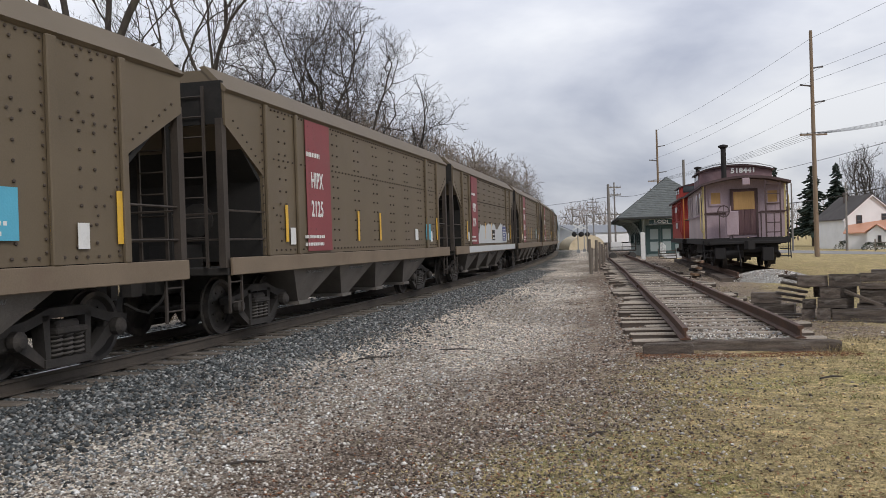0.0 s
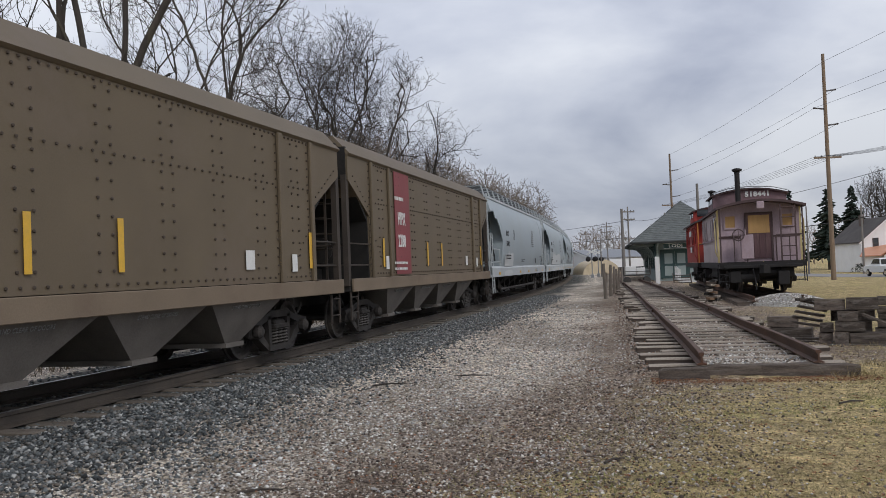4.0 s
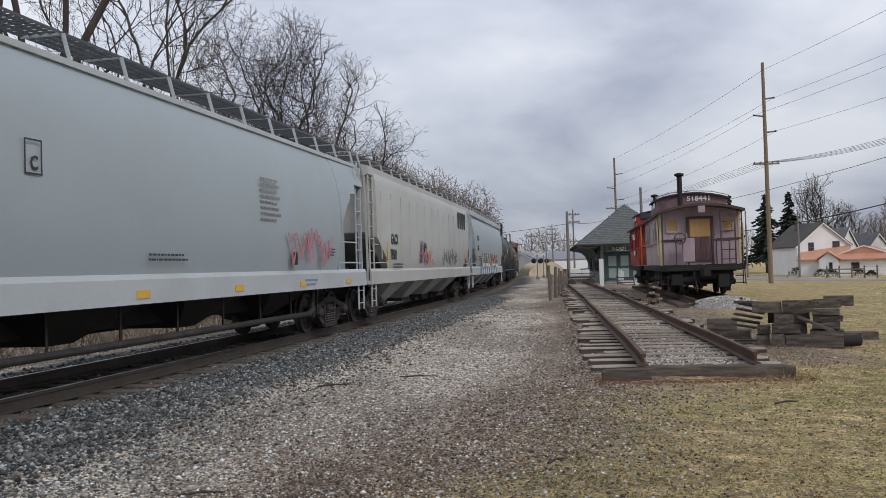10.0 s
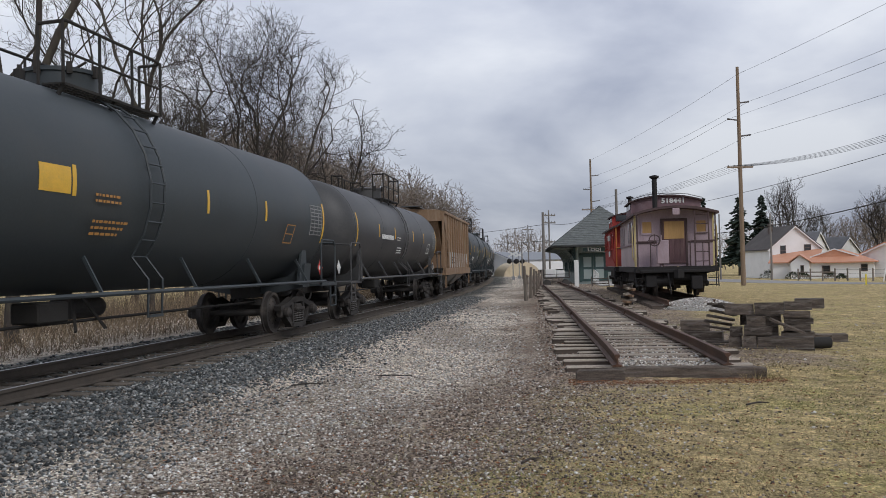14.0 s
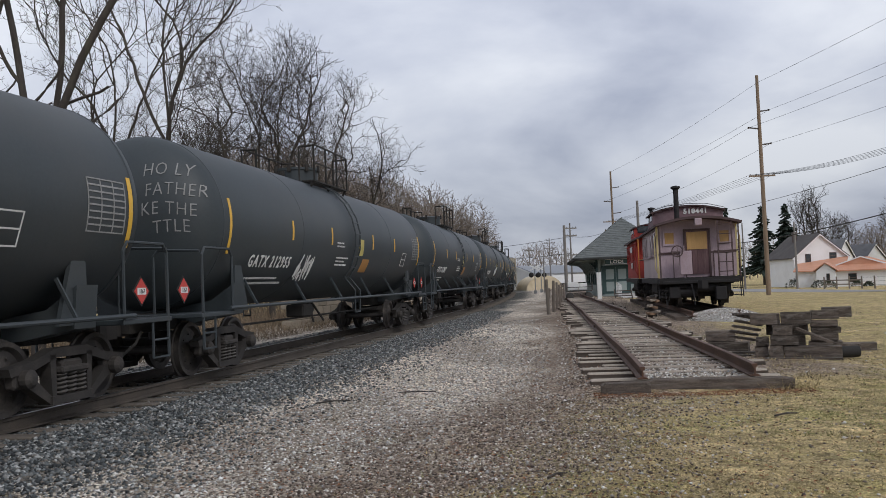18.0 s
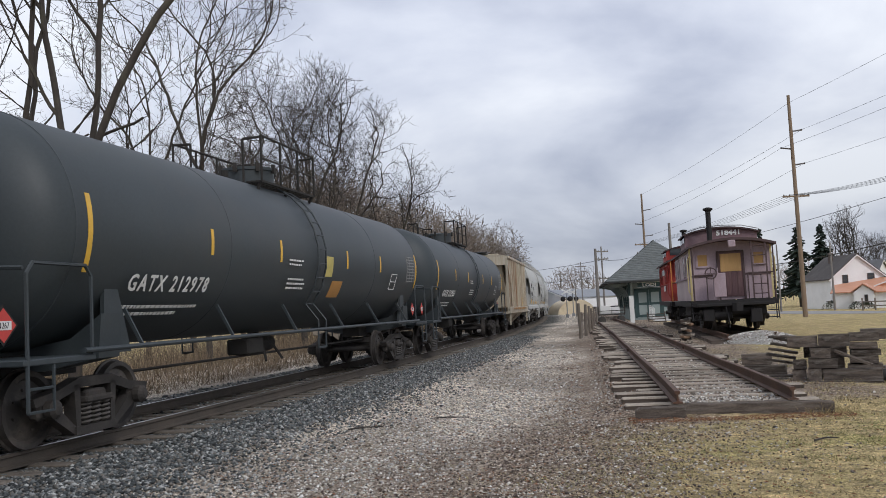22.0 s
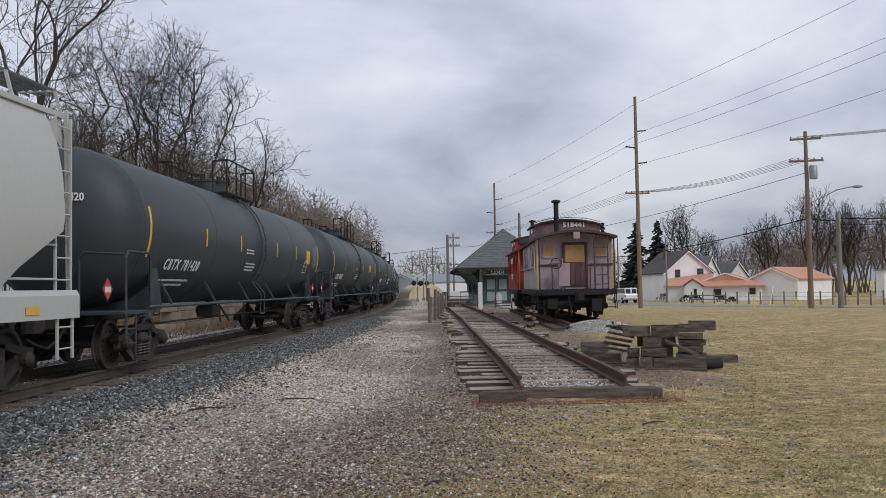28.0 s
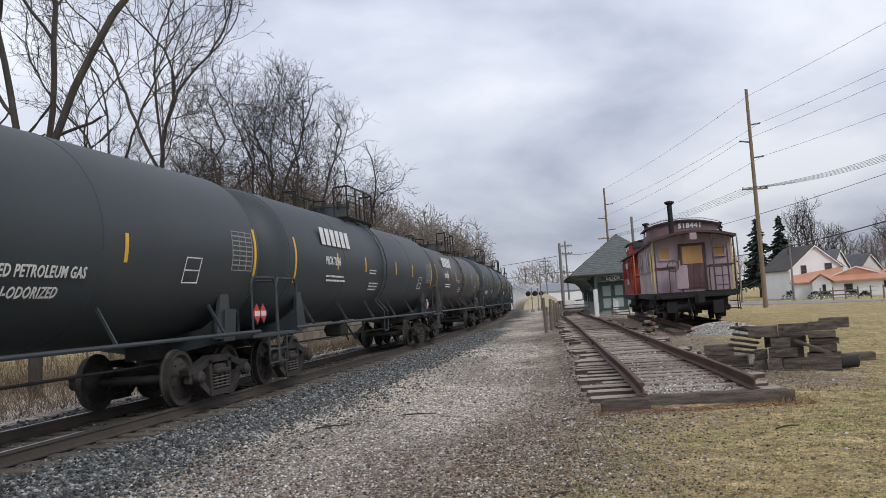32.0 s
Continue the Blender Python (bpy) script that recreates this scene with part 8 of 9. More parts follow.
PLY = mat("weathered_plywood", (0.44, 0.27, 0.11), 0.8, 0, 0.15, 3, (0.34, 0.21, 0.10), 0.5, 30, 0.1, (4, 4, 0.6))
DOOR_WOOD = mat("peeling_door_wood", (0.13, 0.075, 0.08), 0.85, 0, 0.25, 3, (0.22, 0.15, 0.14), 0.5, 30, 0.2, (5, 5, 0.6))
CAB_YEL = mat("faded_yellow_trim", (0.55, 0.45, 0.22), 0.7, 0, 0.12, 2)
CUPOLA = mat("dark_maroon_paint", (0.17, 0.105, 0.115), 0.75, 0, 0.25, 1.5, (0.3, 0.22, 0.235), 0.6)
BLACK_IRON = mat("black_iron", (0.025, 0.023, 0.023), 0.7, 0.3, 0.15, 3)


def arch(w, z_eave, z_crown, n=9):
    return [(-w + 2 * w * k / (n - 1), z_eave + (z_crown - z_eave) * (1 - (-1 + 2 * k / (n - 1)) ** 2)) for k in range(n)]


def caboose(at, label, side, end, trim, rail, length, number=True, boarded=True):
    """x runs away from the end platform, which is at x = 0; y to the left."""
    c = thing("caboose", label, "caboose", at, group="cabooses")
    p = 0.72
    L = length
    zf = 1.12
    body = Shape().loft([[(x, -1.42, zf)] + [(x, y, z) for y, z in arch(1.42, 3.14, 3.31)] + [(x, 1.42, zf)] for x in (p, L - p)])
    part("body", body, side, c)
    part("end_wall", Shape().prism([(-1.42, zf)] + arch(1.42, 3.12, 3.29) + [(1.42, zf)], p - 0.04, p, "x"), end, c)
    roof = Shape().loft([[(x, y, z) for y, z in arch(1.55, 3.13, 3.38)] + [(x, y, z - 0.09) for y, z in arch(1.55, 3.13, 3.38)[::-1]] for x in (-0.05, L + 0.05)])
    part("roof", roof, CAB_ROOF, c)
    # cupola
    c0, c1 = 3.0, 5.6
    part("cupola", Shape().loft([[(x, -1.38, 3.1)] + [(x, y, z) for y, z in arch(1.38, 3.78, 3.97)] + [(x, 1.38, 3.1)] for x in (c0, c1)]), CUPOLA if number else end, c)
    part("cupola_roof", Shape().loft([[(x, y, z) for y, z in arch(1.46, 3.78, 4.02)] + [(x, y, z - 0.06) for y, z in arch(1.46, 3.78, 4.02)[::-1]] for x in (c0 - 0.15, c1 + 0.15)]), CAB_ROOF, c)
    for y in (() if number else (-0.9, 0.9)):
        part("cupola_window", Shape().box(c0 - 0.03, c0 + 0.01, y - 0.3, y + 0.3, 3.5, 3.85), GLASS, c)
    for x in (c0 + 0.7, c1 - 0.7):
        part("cupola_window", Shape().box(x - 0.4, x + 0.4, 1.37, 1.4, 3.48, 3.82), GLASS, c)
    if number:
        part("number", text_mesh("518441", 0.27, WHITE_INK, sx=1.05, bold=0.012, align="CENTER", space=1.12), None, c, "white painted number", at=pose(c0 - 0.03, -0.3, 3.68, 0, 0, -90))
        part("rail_bow", Shape().pipe([(c0 - 0.2, -1.4, 3.86), (c0 - 0.2, -0.8, 4.02), (c0 - 0.2, 0, 4.07), (c0 - 0.2, 0.8, 4.02), (c0 - 0.2, 1.4, 3.86)], 0.02, 5), METAL_GREY, c)
    # stove pipe
    st = part("chimney", Shape().tube((2.3, 0.5, 3.4), (2.3, 0.5, 4.6), 0.1, n=12), BLACK_IRON, c, smooth=50)
    part("cap", Shape().lathe([(0.1, 4.6), (0.19, 4.66), (0.19, 4.72), (0.05, 4.76)], (2.3, 0.5, 0), "z", 14), BLACK_IRON, st)
    # end door, windows
    dr = part("door", Shape().box(p - 0.09, p - 0.04, -0.42, 0.42, zf + 0.1, 2.86, 0.0), DOOR_WOOD, c, "peeling wooden end door")
    part("pane", Shape().box(p - 0.11, p - 0.09, -0.37, 0.37, 2.16, 2.82), PLY if boarded else CAB_ORANGE, dr, "boarded with plywood")
    part("door_frame", Shape().box(p - 0.12, p - 0.04, -0.49, -0.42, zf, 2.86).box(p - 0.12, p - 0.04, 0.42, 0.49, zf, 2.86).box(p - 0.12, p - 0.04, -0.49, 0.49, 2.86, 2.93), CAB_ROOF, c)
    for k in range(4):
        y = -0.3 + k * 0.2
        part("door_board", Shape().box(p - 0.105, p - 0.09, y - 0.085, y + 0.085, zf + 0.15, 2.12), DOOR_WOOD, dr)
    for y in (-1.0, 1.0):
        wn = part("window", Shape().box(p - 0.07, p - 0.04, y - 0.17, y + 0.17, 2.4, 2.82), PLY if boarded else GLASS, c, "plywood-boarded window")
        part("frame", Shape().box(p - 0.1, p - 0.04, y - 0.23, y - 0.17, 2.34, 2.88).box(p - 0.1, p - 0.04, y + 0.17, y + 0.23, 2.34, 2.88).box(p - 0.1, p - 0.04, y - 0.17, y + 0.17, 2.82, 2.88).box(p - 0.1, p - 0.04, y - 0.17, y + 0.17, 2.34, 2.4), end, wn)
    for k in range(11):
        y = -1.4 + k * 0.28
        if abs(y) > 0.5:
            part("seam", Shape().box(p - 0.052, p - 0.04, y - 0.012, y + 0.012, zf, 3.12), end, c)
    # side windows and trim
    for sd in (-1, 1):
        for x in (2.0, 3.4, 6.6, 8.0):
            if x < L - 1.2:
                wn = part("window", Shape().box(x - 0.3, x + 0.3, min(sd * 1.44, sd * 1.465), max(sd * 1.44, sd * 1.465), 2.1, 2.85), GLASS, c)
                part("frame", Shape().box(x - 0.37, x - 0.3, min(sd * 1.44, sd * 1.48), max(sd * 1.44, sd * 1.48), 2.03, 2.92).box(x + 0.3, x + 0.37, min(sd * 1.44, sd * 1.48), max(sd * 1.44, sd * 1.48), 2.03, 2.92), side, wn)
        part("belt", Shape().box(p, L - p, min(sd * 1.45, sd * 1.475), max(sd * 1.45, sd * 1.475), 1.98, 2.03), end, c)
        part("corner_trim", Shape().box(p - 0.05, p + 0.1, min(sd * 1.40, sd * 1.48), max(sd * 1.40, sd * 1.48), zf, 3.12), trim, c, "yellowed corner trim")
        part("side_sill", Shape().box(0.0, L, min(sd * 1.3, sd * 1.5), max(sd * 1.3, sd * 1.5), zf - 0.22, zf - 0.02), BLACK_IRON, c)
        # end platform posts, steps and hand rails
        part("porch_post", Shape().tube((0.06, sd * 1.42, zf - 0.1), (0.06, sd * 1.42, 3.12), 0.03, n=6), rail, c)
        part("grab_rail", Shape().pipe([(p - 0.05, sd * 1.47, 1.3), (p - 0.1, sd * 1.56, 1.5), (p - 0.1, sd * 1.56, 2.6), (p - 0.05, sd * 1.47, 2.8)], 0.02, 5), trim, c)
        part("hand_rail", Shape().tube((0.05, sd * 1.42, 2.05), (0.05, sd * 0.5, 2.05), 0.028, n=6).tube((0.05, sd * 0.5, zf), (0.05, sd * 0.5, 2.05), 0.025, n=6).tube((0.05, sd * 0.95, zf), (0.05, sd * 0.95, 2.05), 0.02, n=5), rail, c)
        steps = Shape()
        for k in range(3):
            steps.box(0.1, 0.58, min(sd * 1.2, sd * 1.5), max(sd * 1.2, sd * 1.5), 0.4 + k * 0.26, 0.43 + k * 0.26)
        steps.bar((0.08, sd * 1.5, 0.35), (0.3, sd * 1.5, 1.05), 0.03, 0.05).bar((0.58, sd * 1.5, 0.35), (0.6, sd * 1.5, 1.05), 0.03, 0.05)
        part("steps", steps, BLACK_IRON, c)
    part("platform", Shape().box(-0.02, p, -1.5, 1.5, zf - 0.12, zf - 0.02), BLACK_IRON, c)
    part("ladder", ladder(0.02, -0.92, zf, 3.2, 0.5, 6, "y", 0.018, 0.026), rail, c)
    part("brake_column", Shape().box(0.0, 0.2, 0.28, 0.72, zf + 0.1, 2.1, 0.02).tube((0.1, 0.55, 1.0), (0.1, 0.55, 2.3), 0.03, n=6), end, c, "brake wheel column with its housing")
    part("brake_wheel", Shape().lathe([(0.20, 0), (0.22, 0.015), (0.20, 0.03), (0.18, 0.015), (0.20, 0)], (-0.06, 0.8, 2.1), "x", 18, caps=False).bar((-0.04, 0.56, 2.1), (-0.04, 1.04, 2.1), 0.02, 0.02).bar((-0.04, 0.8, 1.86), (-0.04, 0.8, 2.34), 0.02, 0.02, (0, 1, 0)), CAB_ROOF, c)
    part("end_light", Shape().box(-0.09, 0.0, -0.13, 0.13, 3.02, 3.28, 0.02), end, c)
    part("end_belt", Shape().box(p - 0.075, p - 0.04, -1.42, -0.49, 2.0, 2.06).box(p - 0.075, p - 0.04, 0.49, 1.42, 2.0, 2.06), CAB_ROOF, c, "dark belt strip across the end wall")
    part("underframe", Shape().box(0.1, L - 0.1, -0.3, 0.3, 0.72, 1.0).box(0.3, L - 0.3, -1.2, 1.2, 0.84, 1.0).box(0.25, 0.4, -1.1, 1.1, 0.55, 0.85), BLACK_IRON, c)
    part("brake_rigging", Shape().box(0.5, 0.85, -0.95, 0.95, 0.45, 0.86, 0.03).box(0.9, 2.9, -0.55, 0.55, 0.4, 0.86, 0.03), BLACK_IRON, c)
    part("end_beam", Shape().box(-0.08, 0.14, -1.35, 1.35, 0.88, 1.0, 0.02), BLACK_IRON, c)
    part("brake_cylinder", Shape().lathe([(0.1, -0.35), (0.19, -0.3), (0.19, 0.3), (0.1, 0.35)], (0.3, 0.45, 0.55), "y", 14), BLACK_IRON, c)
    part("valve_box", Shape().box(-0.02, 0.3, -0.9, -0.5, 0.25, 0.75, 0.03), BLACK_IRON, c)
    part("battery_box", Shape().box(0.05, 0.35, 0.75, 1.15, 0.35, 0.8, 0.03), BLACK_IRON, c)
    part("tool_box", Shape().box(L * 0.36, L * 0.64, -1.3, 1.3, 0.5, 0.9, 0.03), BLACK_IRON, c)
    part("air_tank", Shape().lathe([(0.1, -0.6), (0.2, -0.55), (0.2, 0.55), (0.1, 0.6)], (0.35, -0.1, 0.72), "y", 14), BLACK_IRON, c)
    part("coupler", Shape().box(-0.5, 0.1, -0.1, 0.1, 0.75, 0.96, 0.02).prism([(-0.55, -0.17), (-0.3, -0.16), (-0.3, 0.16), (-0.5, 0.17), (-0.58, 0.05)], 0.7, 1.0, "z"), BLACK_IRON, c)
    part("air_hose", Shape().pipe([(-0.05, 0.35, 0.85), (-0.25, 0.33, 0.6), (-0.4, 0.3, 0.3), (-0.38, 0.3, 0.1)], 0.028, 6), BLACK_IRON, c)
    t = truck_meshes()
    for x in (1.55, L - 1.55):
        tr = part("truck", t["truck"], None, c, at=pose(x, 0, 0))
        for sd in (-1, 1):
            part("side_frame", t["side%d" % sd], None, tr)
            for dx in (-0.19, 0.0, 0.19):
                part("spring", t["spring%d" % sd], None, tr, at=pose(dx, 0, 0))
            part("spring_cap", t["cap%d" % sd], None, tr)
        for dx in (-0.89, 0.89):
            part("wheelset", t["wheelset"], None, tr, at=pose(dx, 0, 0.457))
    return c


CZ = 0.36
caboose(pose(11.35, 31.55, CZ, 0, 0, 77.6), "derelict faded maroon caboose with boarded end windows", LILAC_PALE, LILAC, CAB_YEL, CAB_ROOF, 9.6)
rc = caboose(pose(13.56, 42.05, CZ, 0, 0, 78.2), "orange-red caboose with a bright orange ladder", CAB_RED, CAB_RED, CAB_RED, CAB_ORANGE, 9.6, False, False)
# white printing on the red caboose's side
for z, w in ((2.5, 2.2), (1.65, 1.6)):
    part("small_print", bars(1.6, w, 0.3, 1, random.Random(3), 0.05), WHITE_INK, rc, "white lettering too worn to read", at=pose(3.2 + w, 1.49, z, 0, 0, 180))


def display_track():
    tr = thing("display_track", "short display track under the cabooses", "railway track", kind="structure")
    a = Vector((11.35, 31.55))
    f1 = Vector((math.sin(radians(12.1)), math.cos(radians(12.1))))
    r1 = Vector((f1.y, -f1.x))
    for sd in (-0.7525, 0.7525):
        pts = [a + f1 * v + r1 * sd for v in (-3.2, 4, 12, 24)]
        part("rail", rail_along([tuple(q) for q in pts], [radians(12.1)] * 4, CZ - 0.176), RAIL_RUST, tr)
    tie = Shape().box(-1.3, 1.3, -0.115, 0.115, -0.17, 0, 0.015).mesh("tie", TIE_DARK)
    rnd = random.Random(4)
    for k in range(44):
        q = a + f1 * (-3.0 + k * 0.6)
        part("tie", tie, None, tr, at=pose(q.x, q.y, CZ - 0.18, 0, 0, -11 + rnd.uniform(-2, 2)))


display_track()

# stacked junk beside the caboose
JUNK = mat("rusty_junk", (0.22, 0.14, 0.09), 0.8, 0.1, 0.3, 4, (0.5, 0.38, 0.2), 0.6)
jk = random.Random(6)
pl = thing("junk_pile", "heap of rusty iron scraps and boards by the caboose", "scrap heap", polar(16.75, 31.4, None))
for k in range(16):
    x, y, z = jk.uniform(-0.12, 0.12), jk.uniform(-0.14, 0.14), 0.06 + k * 0.055
    part("scrap", Shape().box(-jk.uniform(0.1, 0.2), jk.uniform(0.1, 0.2), -0.1, 0.1, -0.04, 0.04, 0.01), (JUNK, TIE_OLD, TIE_DARK, TRUCK)[k % 4], pl, at=pose(x, y, z, jk.uniform(-12, 12), jk.uniform(-12, 12), jk.uniform(0, 180)))

# ---- gravel heap ----
def heap(x, y, rx, ry, h, n, seed):
    rnd = random.Random(seed)
    base = Shape()
    rings = []
    for k in range(9):
        t = k / 8
        rad, z = 1 - t, h * math.sin(t * math.pi / 2) ** 0.8
        rings.append([(rx * rad * math.cos(q) * (1 + 0.12 * noise.noise((math.cos(q), math.sin(q), t))), ry * rad * math.sin(q), z - 0.05) for q in [2 * math.pi * i / 26 for i in range(26)]])
    base.loft(rings)
    t = thing("gravel_heap", "low heap of pale crushed gravel on the grass", "gravel heap", pose(x, y, ground_z(x, y), 0, 0, -12))
    part("core", base, STONE_GRAVEL, t)
    sh = Shape()
    for _ in range(n):
        a, rad = rnd.uniform(0, 6.283), math.sqrt(rnd.uniform(0, 1.15))
        tt = max(0, 1 - rad)
        z = h * math.sin(tt * math.pi / 2) ** 0.8
        stone(sh, (rx * rad * math.cos(a), ry * rad * math.sin(a), z), rnd.uniform(0.012, 0.03), rnd)
    part("loose_gravel", sh, STONE_GRAVEL, t)["kind"] = "stuff"


def stone(sh, c, r, rnd):
    """A rough six-cornered pebble."""
    k = [rnd.uniform(0.6, 1.25) * r for _ in range(6)]
    a = rnd.uniform(0, 1.57)
    ca, sa = math.cos(a), math.sin(a)
    sh.add([(c[0] + ca * k[0], c[1] + sa * k[0], c[2]), (c[0] - sa * k[1], c[1] + ca * k[1], c[2] + 0.2 * r), (c[0] - ca * k[2], c[1] - sa * k[2], c[2]), (c[0] + sa * k[3], c[1] - ca * k[3], c[2] + 0.1 * r), (c[0], c[1], c[2] + 0.75 * k[4]), (c[0], c[1], c[2] - 0.6 * k[5])],
           [(0, 1, 4), (1, 2, 4), (2, 3, 4), (3, 0, 4), (1, 0, 5), (2, 1, 5), (3, 2, 5), (0, 3, 5)])


heap(11.1, 28.9, 1.5, 1.1, 0.40, 6500, 9)

# ---- stacked old ties beside the stub track ----
sk = random.Random(14)
stack = []
for k in range(5):
    sh = Shape().box(-0.5, 0.5, -0.12, 0.12, -0.09, 0.09, 0.007)
    sh.v = [(x, y + 0.02 * noise.noise((x * 5, z * 8, k)), z + 0.02 * noise.noise((x * 6, y * 9, k + 3))) for x, y, z in sh.v]
    stack.append(sh.mesh("old_tie", TIE_STACK))


AZ0, D0 = 25.5, 16.7
ux, uy = math.cos(radians(AZ0)), -math.sin(radians(AZ0))     # to the right as seen
vx, vy = math.sin(radians(AZ0)), math.cos(radians(AZ0))      # away
cx, cy = vx * D0, vy * D0


def beam(u0, u1, z0, z1, v, turn=0.0, tilt=0.0, depth=0.23):
    """One timber that spans u0 to u1 and z0 to z1 as seen from the track's end."""
    ob = new("old_tie", stack[sk.randrange(5)])
    u, z, h = (u0 + u1) / 2, (z0 + z1) / 2, z1 - z0
    ob.matrix_basis = pose(cx + ux * u + vx * v, cy + uy * u + vy * v, z, sk.uniform(-3, 3), tilt, -AZ0 + turn + sk.uniform(-2, 2)) @ Matrix.Diagonal((u1 - u0, depth / 0.24, h / 0.18, 1))
    tagged(ob, "dark weathered railway tie lying in a stack", "railway tie", "stacked ties")


for spec in (
    (-0.66, 0.63, 0.0, 0.07, -0.18), (-0.3, 0.63, 0.07, 0.26, 0.0), (-0.54, -0.32, 0.06, 0.27, 0.0), (-0.8, -0.58, 0.05, 0.25, 0.12), (-0.78, -0.56, 0.26, 0.42, 0.1),
    (-0.52, -0.06, 0.275, 0.44, 0.02), (-0.48, -0.16, 0.45, 0.63, 0.05), (-0.86, -0.36, 0.64, 0.84, 0.1, 3), (-0.34, 0.16, 0.645, 0.86, 0.06, -3), (-0.6, -0.5, 0.44, 0.63, 0.4),
    (0.16, 0.62, 0.70, 0.86, 0.45, 4), (0.35, 0.85, 0.72, 0.90, 0.75, -5), (0.14, 0.6, 0.57, 0.69, 0.4, -2), (0.16, 0.64, 0.46, 0.56, 0.42, 3), (0.14, 0.6, 0.32, 0.45, 0.42), (0.1, 0.66, 0.16, 0.31, 0.45), (0.1, 0.6, 0.0, 0.15, 0.5),
    (-0.5, 0.1, 0.0, 0.2, 0.6), (-0.55, 0.05, 0.21, 0.41, 0.62, 4), (-0.5, 0.1, 0.42, 0.62, 0.65, -3),
    (-1.75, -1.2, 0.28, 0.48, 1.1, 6), (-1.7, -0.95, 0.08, 0.27, 1.0, -4), (-1.35, -0.75, 0.0, 0.1, 0.8, 8), (-1.5, -0.9, -0.02, 0.08, 0.3, 12),
    (0.55, 1.0, 0.02, 0.2, 1.3, -6), (0.75, 1.3, 0.0, 0.16, 1.9, 8),
):
    beam(*spec)
for k in range(5):
    beam(-1.3 + 0.05 * k, -0.78 + 0.04 * k, 0.36 + k * 0.095, 0.40 + k * 0.095, 0.45 - 0.04 * k, 10 - 9 * k, 10, 0.14)
for k in range(2):
    beam(-1.2 + 0.2 * k, -0.88 + 0.2 * k, 0.80, 0.845, 0.3, 55, 6, 0.12)
beam(-0.12, 0.52, 0.42, 0.47, -0.1, -6, 24, 0.1)
pp = thing("old_pipe", "short rusty iron pipe lying by the tie stack", "pipe", pose(cx + ux * 0.72 + vx * 0.25, cy + uy * 0.72 + vy * 0.25, 0.13, 0, 0, -AZ0 + 205))
part("barrel", Shape().lathe([(0.075, -0.2), (0.1, -0.2), (0.1, 0.2), (0.075, 0.2), (0.075, -0.2)], (0, 0, 0), "x", 18, caps=False), UNDER, pp, smooth=40)

# ---- old fence posts between the lane and the stub track ----
WIRE_RUST = mat("rusty_wire", (0.13, 0.08, 0.06), 0.8, 0.3, 0.1, 3)
of = thing("old_fence", "leaning grey fence posts with slack rusty wire", "fence")
prev = None
for k, (az, d, h, lx) in enumerate(((10.15, 40.0, 1.62, -0.06), (10.45, 42.5, 1.55, 0.05), (10.7, 46, 1.45, 0.02), (10.9, 50, 1.3, -0.03), (11.0, 54, 1.35, 0.03), (11.2, 59, 1.3, 0.0), (10.1, 41.2, 1.2, 0.1))):
    x, y = math.sin(radians(az)) * d, math.cos(radians(az)) * d
    part("post", Shape().tube((x, y, -0.3), (x + lx, y, h), 0.085 if k < 2 else 0.07, 0.07 if k < 2 else 0.06, 8), FENCE, of)
    if prev and k < 6:
        for q in (0.5, 0.9, 1.2):
            mid = ((prev[0] + x) / 2, (prev[1] + y) / 2, q - 0.12)
            part("wire_strand", Shape().pipe([(prev[0], prev[1], q), mid, (x, y, q)], 0.012, 4), WIRE_RUST, of)
    prev = (x, y)

# ---- beyond the crossing ----
TAN_SHED = mat("tan_metal_shed", (0.62, 0.52, 0.36), 0.6, 0, 0.1, 1.0, (0.40, 0.30, 0.19), 0.4)
qn = thing("arched_shed", "tan arched metal shed beyond the crossing", "shed", facing(9.95, 135, 12, 0.0))
rings = []
for y in (0, 9):
    rings.append([(math.cos(q) * 2.85, y, max(0, math.sin(q)) * 2.25) for q in [math.pi * i / 14 for i in range(15)]])
part("shell", Shape().loft(rings), TAN_SHED, qn, smooth=30)
for k in range(8):
    part("rib", Shape().loft([[(math.cos(q) * 2.9, k * 1.25 + e, max(0, math.sin(q)) * 2.3) for q in [math.pi * i / 14 for i in range(15)]] for e in (0.0, 0.08)], caps=False), TAN_SHED, qn)
ws = gable_house("shed", "long white metal shed beside the main line", facing(8.3, 150, -40, 0.0), 7, 16, 2.6, 3.9, METAL_GREY)
tr = thing("truck_trailer", "white box trailer parked beyond the crossing", "trailer", facing(12.0, 150, 10, 0.0))
part("box", Shape().box(-4.0, 4.0, 0, 2.4, 0.9, 2.3, 0.03), WHITE_WALL, tr)
for x in (-2.6, 2.8):
    part("wheel", Shape().lathe([(0.1, -0.15), (0.48, -0.15), (0.5, 0), (0.48, 0.15), (0.1, 0.15)], (x, 0.3, 0.5), "y", 16), RUBBER, tr)
part("chassis", Shape().box(-3.9, 3.9, 0.3, 2.1, 0.7, 0.9), BLACK_IRON, tr)
